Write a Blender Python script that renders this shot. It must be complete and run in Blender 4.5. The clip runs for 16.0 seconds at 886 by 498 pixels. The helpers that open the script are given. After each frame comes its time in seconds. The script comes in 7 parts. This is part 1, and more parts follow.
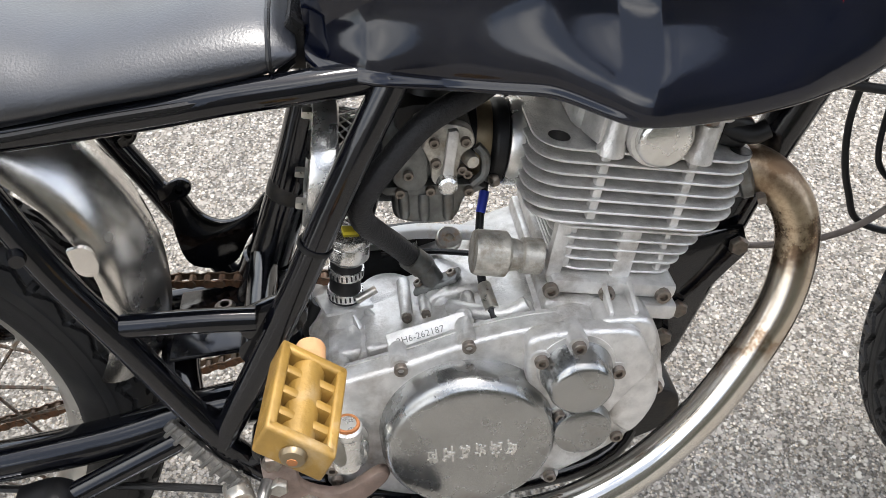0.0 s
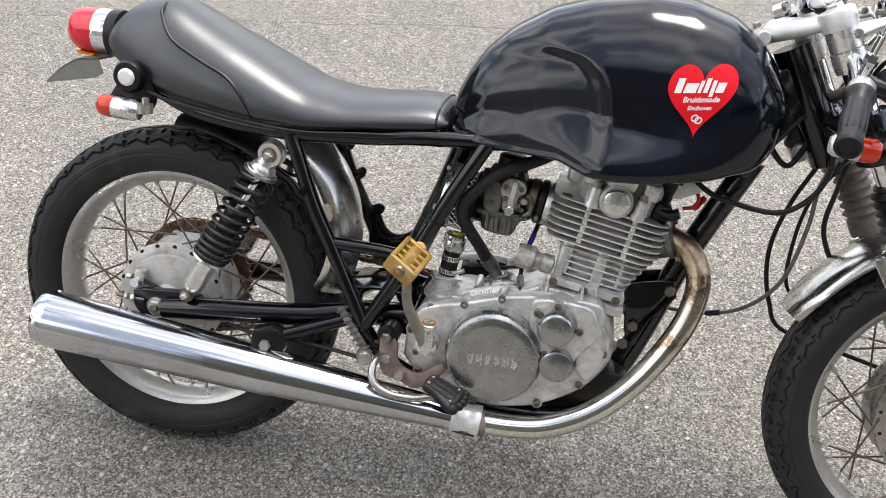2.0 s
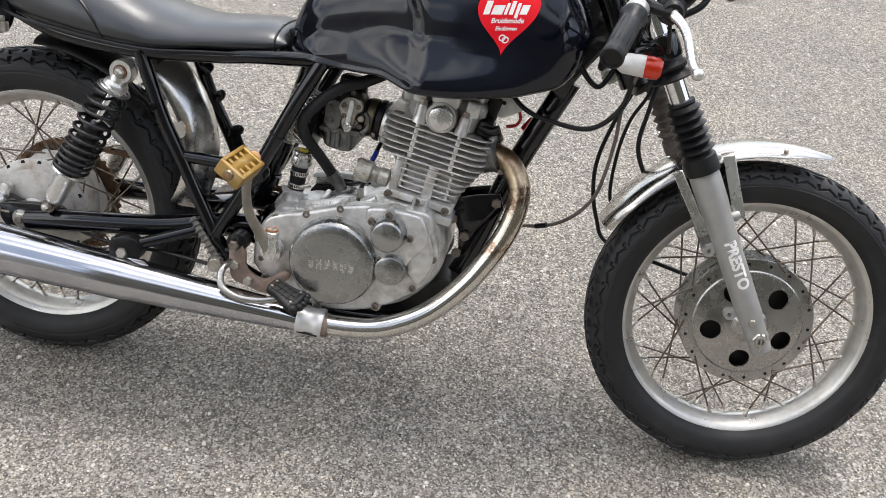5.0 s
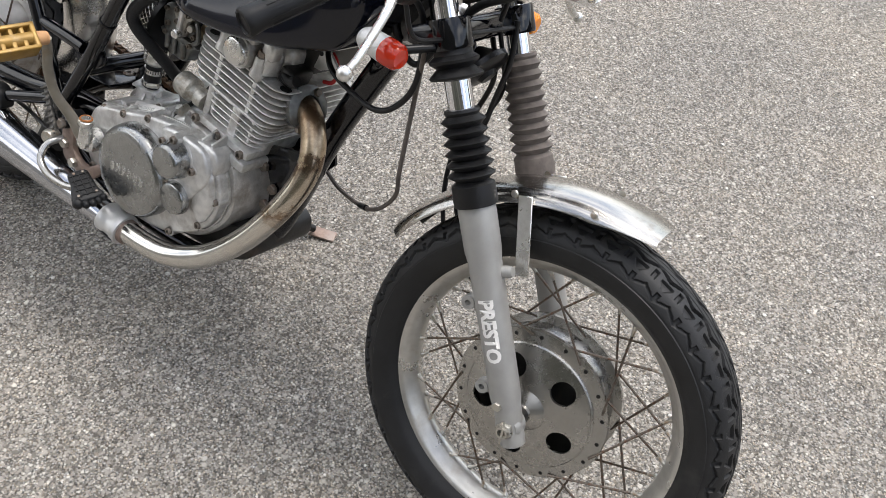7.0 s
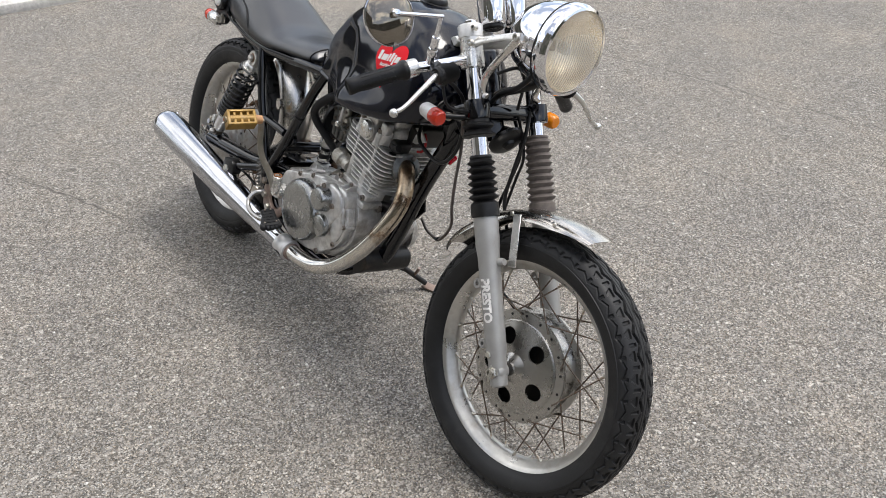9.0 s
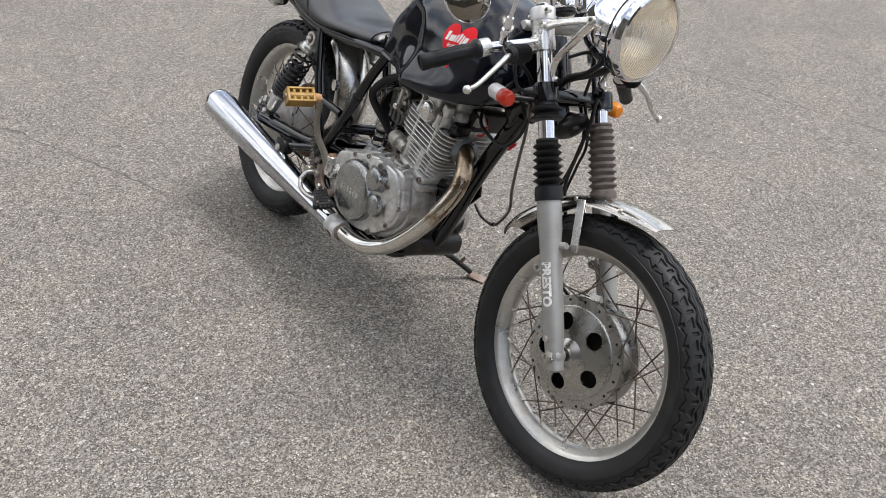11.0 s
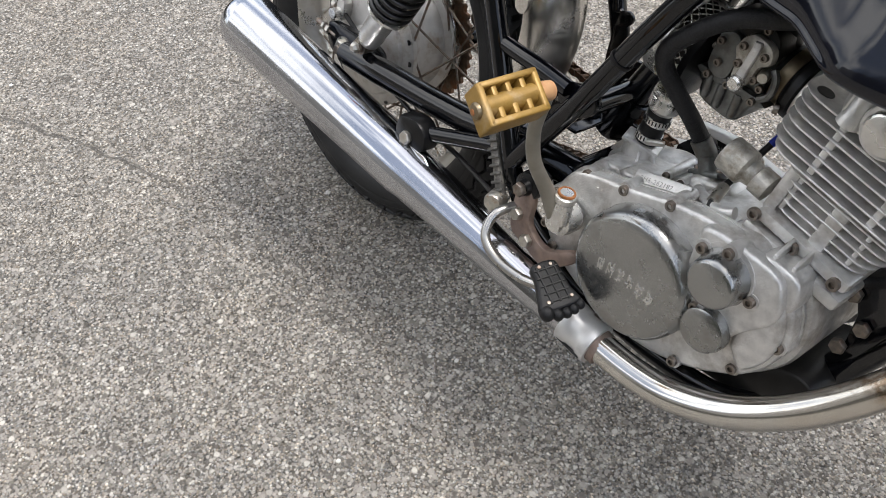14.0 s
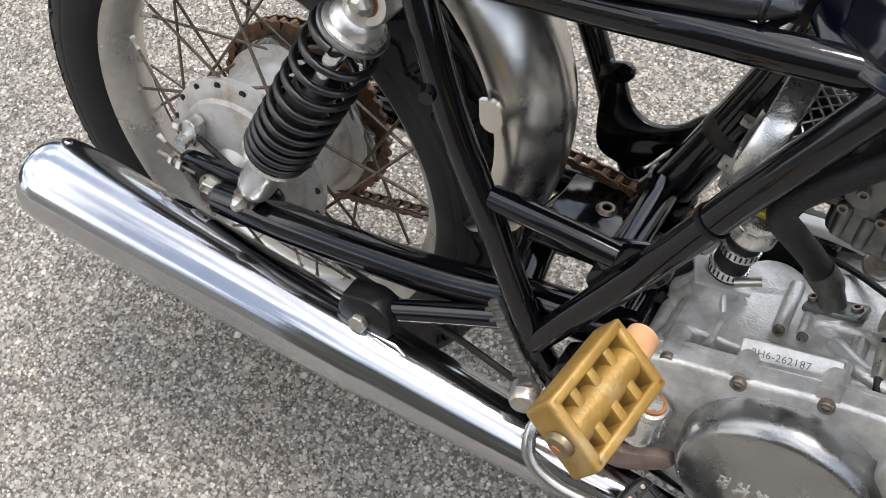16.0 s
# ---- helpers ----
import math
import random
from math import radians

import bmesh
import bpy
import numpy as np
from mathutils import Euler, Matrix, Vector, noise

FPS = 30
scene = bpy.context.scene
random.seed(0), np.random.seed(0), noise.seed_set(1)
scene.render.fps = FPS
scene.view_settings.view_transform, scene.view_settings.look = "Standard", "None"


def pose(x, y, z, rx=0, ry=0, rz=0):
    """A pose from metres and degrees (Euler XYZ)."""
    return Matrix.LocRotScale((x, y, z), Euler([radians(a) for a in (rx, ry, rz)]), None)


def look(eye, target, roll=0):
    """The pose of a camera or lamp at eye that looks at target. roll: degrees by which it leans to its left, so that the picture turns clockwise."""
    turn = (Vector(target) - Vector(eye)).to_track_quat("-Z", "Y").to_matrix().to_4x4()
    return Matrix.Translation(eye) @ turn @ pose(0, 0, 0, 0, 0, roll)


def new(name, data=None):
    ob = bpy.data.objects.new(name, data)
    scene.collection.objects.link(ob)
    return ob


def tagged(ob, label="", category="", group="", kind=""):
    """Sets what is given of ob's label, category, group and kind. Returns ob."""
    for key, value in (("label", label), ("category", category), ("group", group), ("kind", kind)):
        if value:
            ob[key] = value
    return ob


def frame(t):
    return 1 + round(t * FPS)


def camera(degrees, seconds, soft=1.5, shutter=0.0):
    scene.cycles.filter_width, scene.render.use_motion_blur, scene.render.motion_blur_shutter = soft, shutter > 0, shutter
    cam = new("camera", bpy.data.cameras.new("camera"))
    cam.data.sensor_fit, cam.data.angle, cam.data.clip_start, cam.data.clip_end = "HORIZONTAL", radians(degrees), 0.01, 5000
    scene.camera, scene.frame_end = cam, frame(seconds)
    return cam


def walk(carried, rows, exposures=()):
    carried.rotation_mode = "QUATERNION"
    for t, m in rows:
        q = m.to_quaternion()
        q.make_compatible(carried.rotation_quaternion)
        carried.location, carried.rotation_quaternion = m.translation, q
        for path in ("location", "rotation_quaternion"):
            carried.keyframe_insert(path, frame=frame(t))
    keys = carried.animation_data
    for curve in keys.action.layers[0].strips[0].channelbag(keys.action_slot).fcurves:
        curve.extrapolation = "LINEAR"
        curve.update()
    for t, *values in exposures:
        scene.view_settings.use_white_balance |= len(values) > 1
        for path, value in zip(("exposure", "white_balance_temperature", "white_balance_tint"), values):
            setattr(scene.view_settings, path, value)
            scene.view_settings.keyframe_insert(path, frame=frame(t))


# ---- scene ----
cam = camera(52.69, 16.0, soft=0.6)
EXPOSURES = [(0.0, 0.55), (0.5, 0.51), (1.5, 0.34), (3.0, 0.09), (5.0, 0.15), (7.5, -0.06), (9.0, -0.22), (11.5, -0.25), (13.0, -0.06), (14.5, -0.02), (16.0, 0.19)]
PATH = [
    (0, 0.5516, -0.5105, 1.1420, 38.470, -0.600, -6.417),
    (0.5, 0.7096, -0.6616, 1.2217, 41.405, 2.676, 4.973),
    (1, 0.6911, -0.8203, 1.2884, 46.858, 1.044, 9.634),
    (1.5, 0.6654, -1.0865, 1.3427, 51.672, -1.449, 10.659),
    (2, 0.7294, -1.2720, 1.3907, 54.726, -2.203, 11.277),
    (2.5, 0.8645, -1.4349, 1.4214, 56.511, -1.908, 11.330),
    (3, 0.8581, -1.4957, 1.4390, 57.534, -2.114, 9.206),
    (3.5, 0.8263, -1.5232, 1.4539, 57.632, -2.642, 7.223),
    (4, 0.8144, -1.5227, 1.4490, 57.021, -3.015, 6.559),
    (4.5, 0.8009, -1.4877, 1.4453, 55.248, -3.477, 7.089),
    (5, 0.9652, -1.3919, 1.4003, 52.595, -4.081, 9.172),
    (5.2, 1.0776, -1.3415, 1.3997, 51.340, -4.338, 10.211),
    (7.3, 1.8176, -0.7650, 1.4157, 45.741, -3.200, 42.947),
    (7.5, 1.8829, -0.7706, 1.4307, 47.429, -2.563, 45.593),
    (8, 2.1199, -0.9103, 1.4661, 51.845, -1.775, 49.344),
    (8.5, 2.3203, -1.0152, 1.5325, 55.147, -1.218, 51.409),
    (9, 2.5213, -1.0775, 1.5669, 57.466, -0.353, 53.126),
    (9.2, 2.5585, -1.0880, 1.5705, 58.155, -0.140, 53.596),
    (11.3, 2.4373, -1.1836, 1.4851, 57.612, -2.981, 55.302),
    (11.5, 2.3914, -1.1567, 1.4666, 56.680, -3.418, 55.242),
    (12, 2.1961, -0.9807, 1.4226, 53.428, -3.838, 55.237),
    (12.5, 1.9477, -0.8715, 1.3402, 49.685, -2.806, 55.105),
    (13, 1.6070, -0.8368, 1.2911, 45.953, -1.165, 54.517),
    (13.5, 1.2906, -0.7661, 1.2384, 42.757, 1.044, 53.615),
    (14, 1.0111, -0.6923, 1.2181, 39.460, 2.856, 49.785),
    (14.5, 0.7580, -0.6330, 1.1923, 36.563, 4.240, 44.129),
    (15, 0.6432, -0.5046, 1.1594, 33.927, 5.089, 38.801),
    (15.5, 0.5876, -0.4013, 1.1407, 31.149, 5.395, 33.924),
    (16, 0.5530, -0.3894, 1.1229, 29.097, 5.559, 30.887),
]
walk(cam, [(t, pose(x, y, z, rx, ry, rz)) for t, x, y, z, rx, ry, rz in PATH], EXPOSURES)

# ---- sky and sun: bright, thinly clouded day ----
world = bpy.data.worlds.new("sky")
scene.world = world
world.use_nodes = True
wn, wl = world.node_tree.nodes, world.node_tree.links
SUN_EL, SUN_ROT = radians(68), radians(27)
sky = wn.new("ShaderNodeTexSky")
sky.sky_type, sky.sun_disc, sky.sun_elevation, sky.sun_rotation = "NISHITA", False, SUN_EL, SUN_ROT
sky.dust_density = 2.0
coord = wn.new("ShaderNodeTexCoord")
cloud_map = wn.new("ShaderNodeMapping")
cloud_map.inputs["Scale"].default_value = (1.0, 1.0, 2.2)
clouds = wn.new("ShaderNodeTexNoise")
clouds.inputs["Scale"].default_value, clouds.inputs["Detail"].default_value = 2.4, 6.0
clouds.inputs["Roughness"].default_value = 0.55
cover = wn.new("ShaderNodeValToRGB")
cover.color_ramp.elements[0].position, cover.color_ramp.elements[1].position = 0.45, 0.64
cover.color_ramp.elements[0].color, cover.color_ramp.elements[1].color = (0.15, 0.15, 0.15, 1), (1, 1, 1, 1)
white = wn.new("ShaderNodeRGB")
white.outputs[0].default_value = (12.9, 12.8, 12.7, 1)
blend = wn.new("ShaderNodeMix")
blend.data_type = "RGBA"
back = wn["Background"]
back.inputs["Strength"].default_value = 0.21
wl.new(coord.outputs["Generated"], cloud_map.inputs["Vector"])
wl.new(cloud_map.outputs["Vector"], clouds.inputs["Vector"])
wl.new(clouds.outputs["Fac"], cover.inputs["Fac"])
wl.new(cover.outputs["Color"], blend.inputs[0])
wl.new(sky.outputs["Color"], blend.inputs[6])
wl.new(white.outputs[0], blend.inputs[7])
wl.new(blend.outputs[2], back.inputs["Color"])
sun = new("sun", bpy.data.lights.new("sun", "SUN"))
sun.data.energy, sun.data.angle, sun.data.color = 2.5, radians(20), (1.0, 0.965, 0.92)
# the sun stands high behind the machine, veiled by thin cloud
sun.matrix_world = look((2.5, 5.0, 14), (0, 0, 0))


# ---- materials ----
def node_mat(name):
    m = bpy.data.materials.new(name)
    m.use_nodes = True
    return m, m.node_tree.nodes, m.node_tree.links, m.node_tree.nodes["Principled BSDF"]


def ramp(n, stops):
    r = n.new("ShaderNodeValToRGB")
    els = r.color_ramp.elements
    while len(els) < len(stops):
        els.new(0.5)
    for e, (p, c) in zip(els, stops):
        e.position, e.color = p, (*c, 1)
    return r


def grey(v):
    return (v, v, v)


def noisy(name, base, rough=0.5, metal=0.0, vary=0.25, scale=40.0, stain=None, stain_amount=0.5, stain_scale=6.0, bump=0.0,
          bump_scale=400.0, coat=0.0, rough_vary=0.12, ior=1.5):
    """A surface with two scales of colour change, uneven gloss, stains and fine relief."""
    m, n, l, p = node_mat(name)
    co = n.new("ShaderNodeTexCoord")
    fine = n.new("ShaderNodeTexNoise")
    fine.inputs["Scale"].default_value, fine.inputs["Detail"].default_value = scale, 6
    l.new(co.outputs["Object"], fine.inputs["Vector"])
    dark, light = tuple(c * (1 - vary) for c in base), tuple(min(1, c * (1 + vary)) for c in base)
    r = ramp(n, [(0.3, dark), (0.7, light)])
    l.new(fine.outputs["Fac"], r.inputs["Fac"])
    colour = r.outputs["Color"]
    large = n.new("ShaderNodeTexNoise")
    large.inputs["Scale"].default_value, large.inputs["Detail"].default_value = stain_scale, 8
    large.inputs["Roughness"].default_value = 0.65
    l.new(co.outputs["Object"], large.inputs["Vector"])
    if stain:
        mask = ramp(n, [(0.60 - 0.25 * stain_amount, grey(0)), (0.78 - 0.15 * stain_amount, grey(1))])
        l.new(large.outputs["Fac"], mask.inputs["Fac"])
        mix = n.new("ShaderNodeMix")
        mix.data_type = "RGBA"
        mix.inputs[7].default_value = (*stain, 1)
        l.new(mask.outputs["Color"], mix.inputs[0])
        l.new(colour, mix.inputs[6])
        colour = mix.outputs[2]
    l.new(colour, p.inputs["Base Color"])
    rr = n.new("ShaderNodeMapRange")
    rr.inputs["From Min"].default_value, rr.inputs["From Max"].default_value = 0.3, 0.7
    rr.inputs["To Min"].default_value, rr.inputs["To Max"].default_value = max(0.02, rough - rough_vary), min(1, rough + rough_vary)
    l.new(large.outputs["Fac"], rr.inputs["Value"])
    l.new(rr.outputs["Result"], p.inputs["Roughness"])
    p.inputs["Metallic"].default_value, p.inputs["Coat Weight"].default_value = metal, coat
    p.inputs["IOR"].default_value = ior
    p.inputs["Coat Roughness"].default_value = 0.04
    if bump:
        b = n.new("ShaderNodeBump")
        b.inputs["Strength"].default_value, b.inputs["Distance"].default_value = bump, 0.001
        grain = n.new("ShaderNodeTexNoise")
        grain.inputs["Scale"].default_value, grain.inputs["Detail"].default_value = bump_scale, 3
        l.new(co.outputs["Object"], grain.inputs["Vector"])
        l.new(grain.outputs["Fac"], b.inputs["Height"])
        l.new(b.outputs["Normal"], p.inputs["Normal"])
    return m


def asphalt_material():
    """Old grey asphalt: pale and dark stones of a few millimetres in fine grit, worn patches, one tarred joint."""
    m, n, l, p = node_mat("asphalt")
    co = n.new("ShaderNodeTexCoord")

    def cell_layer(scale):
        c = n.new("ShaderNodeTexVoronoi")
        c.inputs["Scale"].default_value, c.inputs["Randomness"].default_value = scale, 1.0
        l.new(co.outputs["Object"], c.inputs["Vector"])
        sc = n.new("ShaderNodeSeparateColor")
        l.new(c.outputs["Color"], sc.inputs["Color"])
        return c, sc

    def mix(kind, fac, x, y):
        k = n.new("ShaderNodeMix")
        k.data_type, k.blend_type = "RGBA", kind
        if isinstance(fac, float):
            k.inputs[0].default_value = fac
        else:
            l.new(fac, k.inputs[0])
        l.new(x, k.inputs[6])
        l.new(y, k.inputs[7])
        return k.outputs[2]

    def math_node(op, x, y):
        k = n.new("ShaderNodeMath")
        k.operation = op
        for i, q in enumerate((x, y)):
            if isinstance(q, (int, float)):
                k.inputs[i].default_value = q
            else:
                l.new(q, k.inputs[i])
        return k.outputs[0]

    # grit of 3 mm, stones of 6 mm and a few of 11 mm, each with its own tone
    fine, fine_rnd = cell_layer(300)
    grit = ramp(n, [(0.0, (0.105, 0.099, 0.090)), (0.28, (0.220, 0.208, 0.190)), (0.70, (0.370, 0.350, 0.319)), (0.93, (0.50, 0.475, 0.435)), (1.0, (0.66, 0.632, 0.586))])
    l.new(fine_rnd.outputs["Red"], grit.inputs["Fac"])
    gap = ramp(n, [(0.0, grey(1)), (0.45, grey(0.95)), (0.80, grey(0.52))])
    l.new(fine.outputs["Distance"], gap.inputs["Fac"])
    colour = mix("MULTIPLY", 0.9, grit.outputs["Color"], gap.outputs["Color"])
    tint = ramp(n, [(0.0, (0.92, 0.98, 1.07)), (0.5, (1, 1, 1)), (1.0, (1.12, 1.0, 0.86))])
    l.new(fine_rnd.outputs["Blue"], tint.inputs["Fac"])
    colour = mix("MULTIPLY", 0.8, colour, tint.outputs["Color"])
    for size, share, reach in ((185, 0.45, 0.60), (105, 0.90, 0.58)):
        big, big_rnd = cell_layer(size)
        stone = ramp(n, [(0.0, (0.100, 0.093, 0.083)), (0.28, (0.150, 0.140, 0.126)), (0.45, (0.245, 0.230, 0.209)), (0.85, (0.345, 0.326, 0.297)), (0.95, (0.47, 0.448, 0.410)), (1.0, (0.52, 0.495, 0.455))])
        l.new(big_rnd.outputs["Green"], stone.inputs["Fac"])
        rim = ramp(n, [(0.30, grey(1)), (0.62, grey(0.72)), (0.85, grey(0.45))])
        l.new(big.outputs["Distance"], rim.inputs["Fac"])
        colour = mix("MULTIPLY", 0.85 if size > 150 else 0.25, colour, rim.outputs["Color"])
        edge = ramp(n, [(reach - 0.22, grey(1)), (reach + 0.12, grey(0))])
        l.new(big.outputs["Distance"], edge.inputs["Fac"])
        chosen = math_node("MULTIPLY", math_node("GREATER_THAN", big_rnd.outputs["Red"], share), edge.outputs["Color"])
        colour = mix("MIX", chosen, colour, stone.outputs["Color"])
    # clusters of paler and darker stones, so that the grain still shows from afar
    for size, low, high in ((78, 0.91, 1.10), (30, 0.97, 1.03)):
        lump, lump_rnd = cell_layer(size)
        shade = ramp(n, [(0.1, grey(low)), (0.5, grey(1.0)), (0.9, grey(high))])
        l.new(lump_rnd.outputs["Red"], shade.inputs["Fac"])
        colour = mix("MULTIPLY", 0.85, colour, shade.outputs["Color"])
    patch = n.new("ShaderNodeTexNoise")
    patch.inputs["Scale"].default_value, patch.inputs["Detail"].default_value = 2.3, 9
    patch.inputs["Roughness"].default_value = 0.6
    l.new(co.outputs["Object"], patch.inputs["Vector"])
    tone = ramp(n, [(0.30, (0.90, 0.90, 0.90)), (0.50, (1.0, 0.99, 0.97)), (0.72, (1.14, 1.10, 1.04))])
    l.new(patch.outputs["Fac"], tone.inputs["Fac"])
    colour = mix("MULTIPLY", 1.0, colour, tone.outputs["Color"])
    mottle = n.new("ShaderNodeTexNoise")
    mottle.inputs["Scale"].default_value, mottle.inputs["Detail"].default_value = 42, 5
    l.new(co.outputs["Object"], mottle.inputs["Vector"])
    blotch = ramp(n, [(0.32, grey(0.92)), (0.50, grey(1.02)), (0.68, grey(1.12))])
    l.new(mottle.outputs["Fac"], blotch.inputs["Fac"])
    colour = mix("MULTIPLY", 1.0, colour, blotch.outputs["Color"])
    # a narrow tarred joint behind the machine, and a short crack beside the rear wheel
    sep = n.new("ShaderNodeSeparateXYZ")
    l.new(co.outputs["Object"], sep.inputs["Vector"])
    wob = math_node("MULTIPLY", math_node("SUBTRACT", patch.outputs["Fac"], 0.5), 0.20)
    for slope, at, x0, x1, dark in ((0.235, 2.24, -9.0, 9.0, 0.55), (0.42, -0.24, -1.1, -0.25, 0.62)):
        line = math_node("SUBTRACT", math_node("SUBTRACT", sep.outputs["Y"], at), math_node("MULTIPLY", sep.outputs["X"], slope))
        near = math_node("LESS_THAN", math_node("ABSOLUTE", math_node("ADD", line, wob), 0), 0.0045)
        inside = math_node("MULTIPLY", math_node("GREATER_THAN", sep.outputs["X"], x0), math_node("LESS_THAN", sep.outputs["X"], x1))
        tar = n.new("ShaderNodeRGB")
        tar.outputs[0].default_value = (0.07, 0.066, 0.06, 1)
        colour = mix("MIX", math_node("MULTIPLY", math_node("MULTIPLY", near, inside), dark), colour, tar.outputs[0])
    l.new(colour, p.inputs["Base Color"])
    p.inputs["Roughness"].default_value = 0.92
    p.inputs["Specular IOR Level"].default_value = 0.15
    b = n.new("ShaderNodeBump")
    b.inputs["Strength"].default_value, b.inputs["Distance"].default_value = 0.70, 0.002
    b.invert = True
    l.new(fine.outputs["Distance"], b.inputs["Height"])
    l.new(b.outputs["Normal"], p.inputs["Normal"])
    return m


def pipe_material():
    """Chromed header pipe, burnt gold to brown towards the cylinder head, with rust along the bend."""
    m, n, l, p = node_mat("burnt_chrome")
    co = n.new("ShaderNodeTexCoord")
    sep = n.new("ShaderNodeSeparateXYZ")
    l.new(co.outputs["Object"], sep.inputs["Vector"])
    heat = n.new("ShaderNodeMapRange")
    heat.inputs["From Min"].default_value, heat.inputs["From Max"].default_value = 0.25, 0.60
    l.new(sep.outputs["Z"], heat.inputs["Value"])
    spots = n.new("ShaderNodeTexNoise")
    spots.inputs["Scale"].default_value, spots.inputs["Detail"].default_value = 15, 8
    spots.inputs["Roughness"].default_value = 0.7
    l.new(co.outputs["Object"], spots.inputs["Vector"])
    add = n.new("ShaderNodeMath")
    add.operation = "MULTIPLY_ADD"
    add.inputs[1].default_value, add.inputs[2].default_value = 0.75, -0.32
    l.new(spots.outputs["Fac"], add.inputs[0])
    total = n.new("ShaderNodeMath")
    total.operation = "ADD"
    l.new(heat.outputs["Result"], total.inputs[0])
    l.new(add.outputs[0], total.inputs[1])
    col = ramp(n, [(0.08, (0.66, 0.64, 0.60)), (0.36, (0.63, 0.59, 0.53)), (0.46, (0.27, 0.19, 0.125)), (0.51, (0.56, 0.50, 0.42)), (0.66, (0.50, 0.43, 0.34)), (0.76, (0.15, 0.095, 0.058)), (0.83, (0.54, 0.43, 0.30)), (1.0, (0.17, 0.11, 0.065))])
    l.new(total.outputs[0], col.inputs["Fac"])
    l.new(col.outputs["Color"], p.inputs["Base Color"])
    rough = ramp(n, [(0.2, grey(0.12)), (0.7, grey(0.22)), (1.0, grey(0.40))])
    l.new(total.outputs[0], rough.inputs["Fac"])
    l.new(rough.outputs["Color"], p.inputs["Roughness"])
    p.inputs["Metallic"].default_value = 0.95
    return m


def lens_material(name, colour, rough=0.08):
    m, n, l, p = node_mat(name)
    p.inputs["Base Color"].default_value = (*colour, 1)
    p.inputs["Roughness"].default_value = rough
    p.inputs["Transmission Weight"].default_value = 0.15
    p.inputs["Coat Weight"].default_value = 0.3
    return m


ASPHALT = asphalt_material()
CONCRETE = noisy("kerb_concrete", (0.62, 0.60, 0.56), 0.85, vary=0.15, scale=60, stain=(0.35, 0.33, 0.30), stain_amount=0.3, bump=0.5)
PAINT = noisy("black_tank_paint", (0.002, 0.0029, 0.0075), 0.11, vary=0.3, scale=9, coat=0.0, rough_vary=0.04, bump=0.05, bump_scale=120)
FRAME = noisy("black_frame_enamel", (0.0022, 0.0025, 0.0040), 0.11, vary=0.4, scale=30, coat=0.0, rough_vary=0.05, bump=0.12, bump_scale=120, ior=1.53)
COIL = noisy("black_spring_enamel", (0.006, 0.006, 0.0068), 0.30, vary=0.3, scale=60, rough_vary=0.08, bump=0.1, ior=1.62)
VINYL = noisy("black_seat_vinyl", (0.007, 0.0085, 0.0125), 0.34, vary=0.2, scale=60, bump=0.26, bump_scale=520, rough_vary=0.06, ior=1.80)
RUBBER = noisy("tyre_rubber", (0.012, 0.012, 0.0125), 0.56, ior=1.45, vary=0.3, scale=25, stain=(0.045, 0.042, 0.038), stain_amount=0.12, stain_scale=12, bump=0.3, bump_scale=500)
BLACK_RUBBER = noisy("black_rubber", (0.006, 0.006, 0.0065), 0.46, ior=1.42, vary=0.3, scale=50, bump=0.3, bump_scale=600)
BRAID = noisy("braided_hose", (0.011, 0.011, 0.012), 0.55, ior=1.42, vary=0.35, scale=260, bump=0.9, bump_scale=420)
OLD_RUBBER = noisy("faded_rubber", (0.12, 0.10, 0.088), 0.75, vary=0.25, scale=60, stain=(0.13, 0.115, 0.10), stain_amount=0.3, stain_scale=20, bump=0.3)
CHROME = noisy("chrome", (0.80, 0.80, 0.82), 0.06, 1.0, vary=0.04, scale=20, rough_vary=0.035)
MUFFLER_CHROME = noisy("muffler_chrome", (0.50, 0.51, 0.54), 0.13, 1.0, vary=0.10, scale=8, rough_vary=0.06, bump=0.07, bump_scale=40)
POLISHED = noisy("polished_steel", (0.70, 0.675, 0.64), 0.25, 1.0, vary=0.12, scale=14, rough_vary=0.08, bump=0.7, bump_scale=22)
GUARD = noisy("worn_chrome_sheet", (0.52, 0.50, 0.47), 0.20, 1.0, vary=0.10, scale=14, rough_vary=0.06, bump=0.10, bump_scale=30, stain=(0.30, 0.25, 0.20), stain_amount=0.05, stain_scale=20)
ALLOY = noisy("cast_alloy", (0.66, 0.65, 0.63), 0.40, 0.66, vary=0.16, scale=70, stain=(0.30, 0.265, 0.225), stain_amount=0.40, stain_scale=16, bump=0.60, bump_scale=420)
COVER = noisy("engine_cover_alloy", (0.36, 0.365, 0.36), 0.25, 0.95, vary=0.10, scale=24, stain=(0.30, 0.29, 0.27), stain_amount=0.25, stain_scale=20, bump=0.15, bump_scale=300)
RIM = noisy("rim_alloy", (0.56, 0.545, 0.51), 0.34, 0.8, vary=0.08, scale=60, stain=(0.46, 0.42, 0.36), stain_amount=0.22, stain_scale=20, bump=0.1)
HUB = noisy("hub_alloy", (0.42, 0.41, 0.39), 0.27, 0.97, vary=0.06, scale=90, stain=(0.40, 0.375, 0.335), stain_amount=0.08, stain_scale=22, bump=0.08)
REAR_HUB = noisy("painted_hub", (0.55, 0.53, 0.50), 0.5, 0.45, vary=0.1, scale=50, stain=(0.33, 0.25, 0.18), stain_amount=0.3, stain_scale=22, bump=0.2)
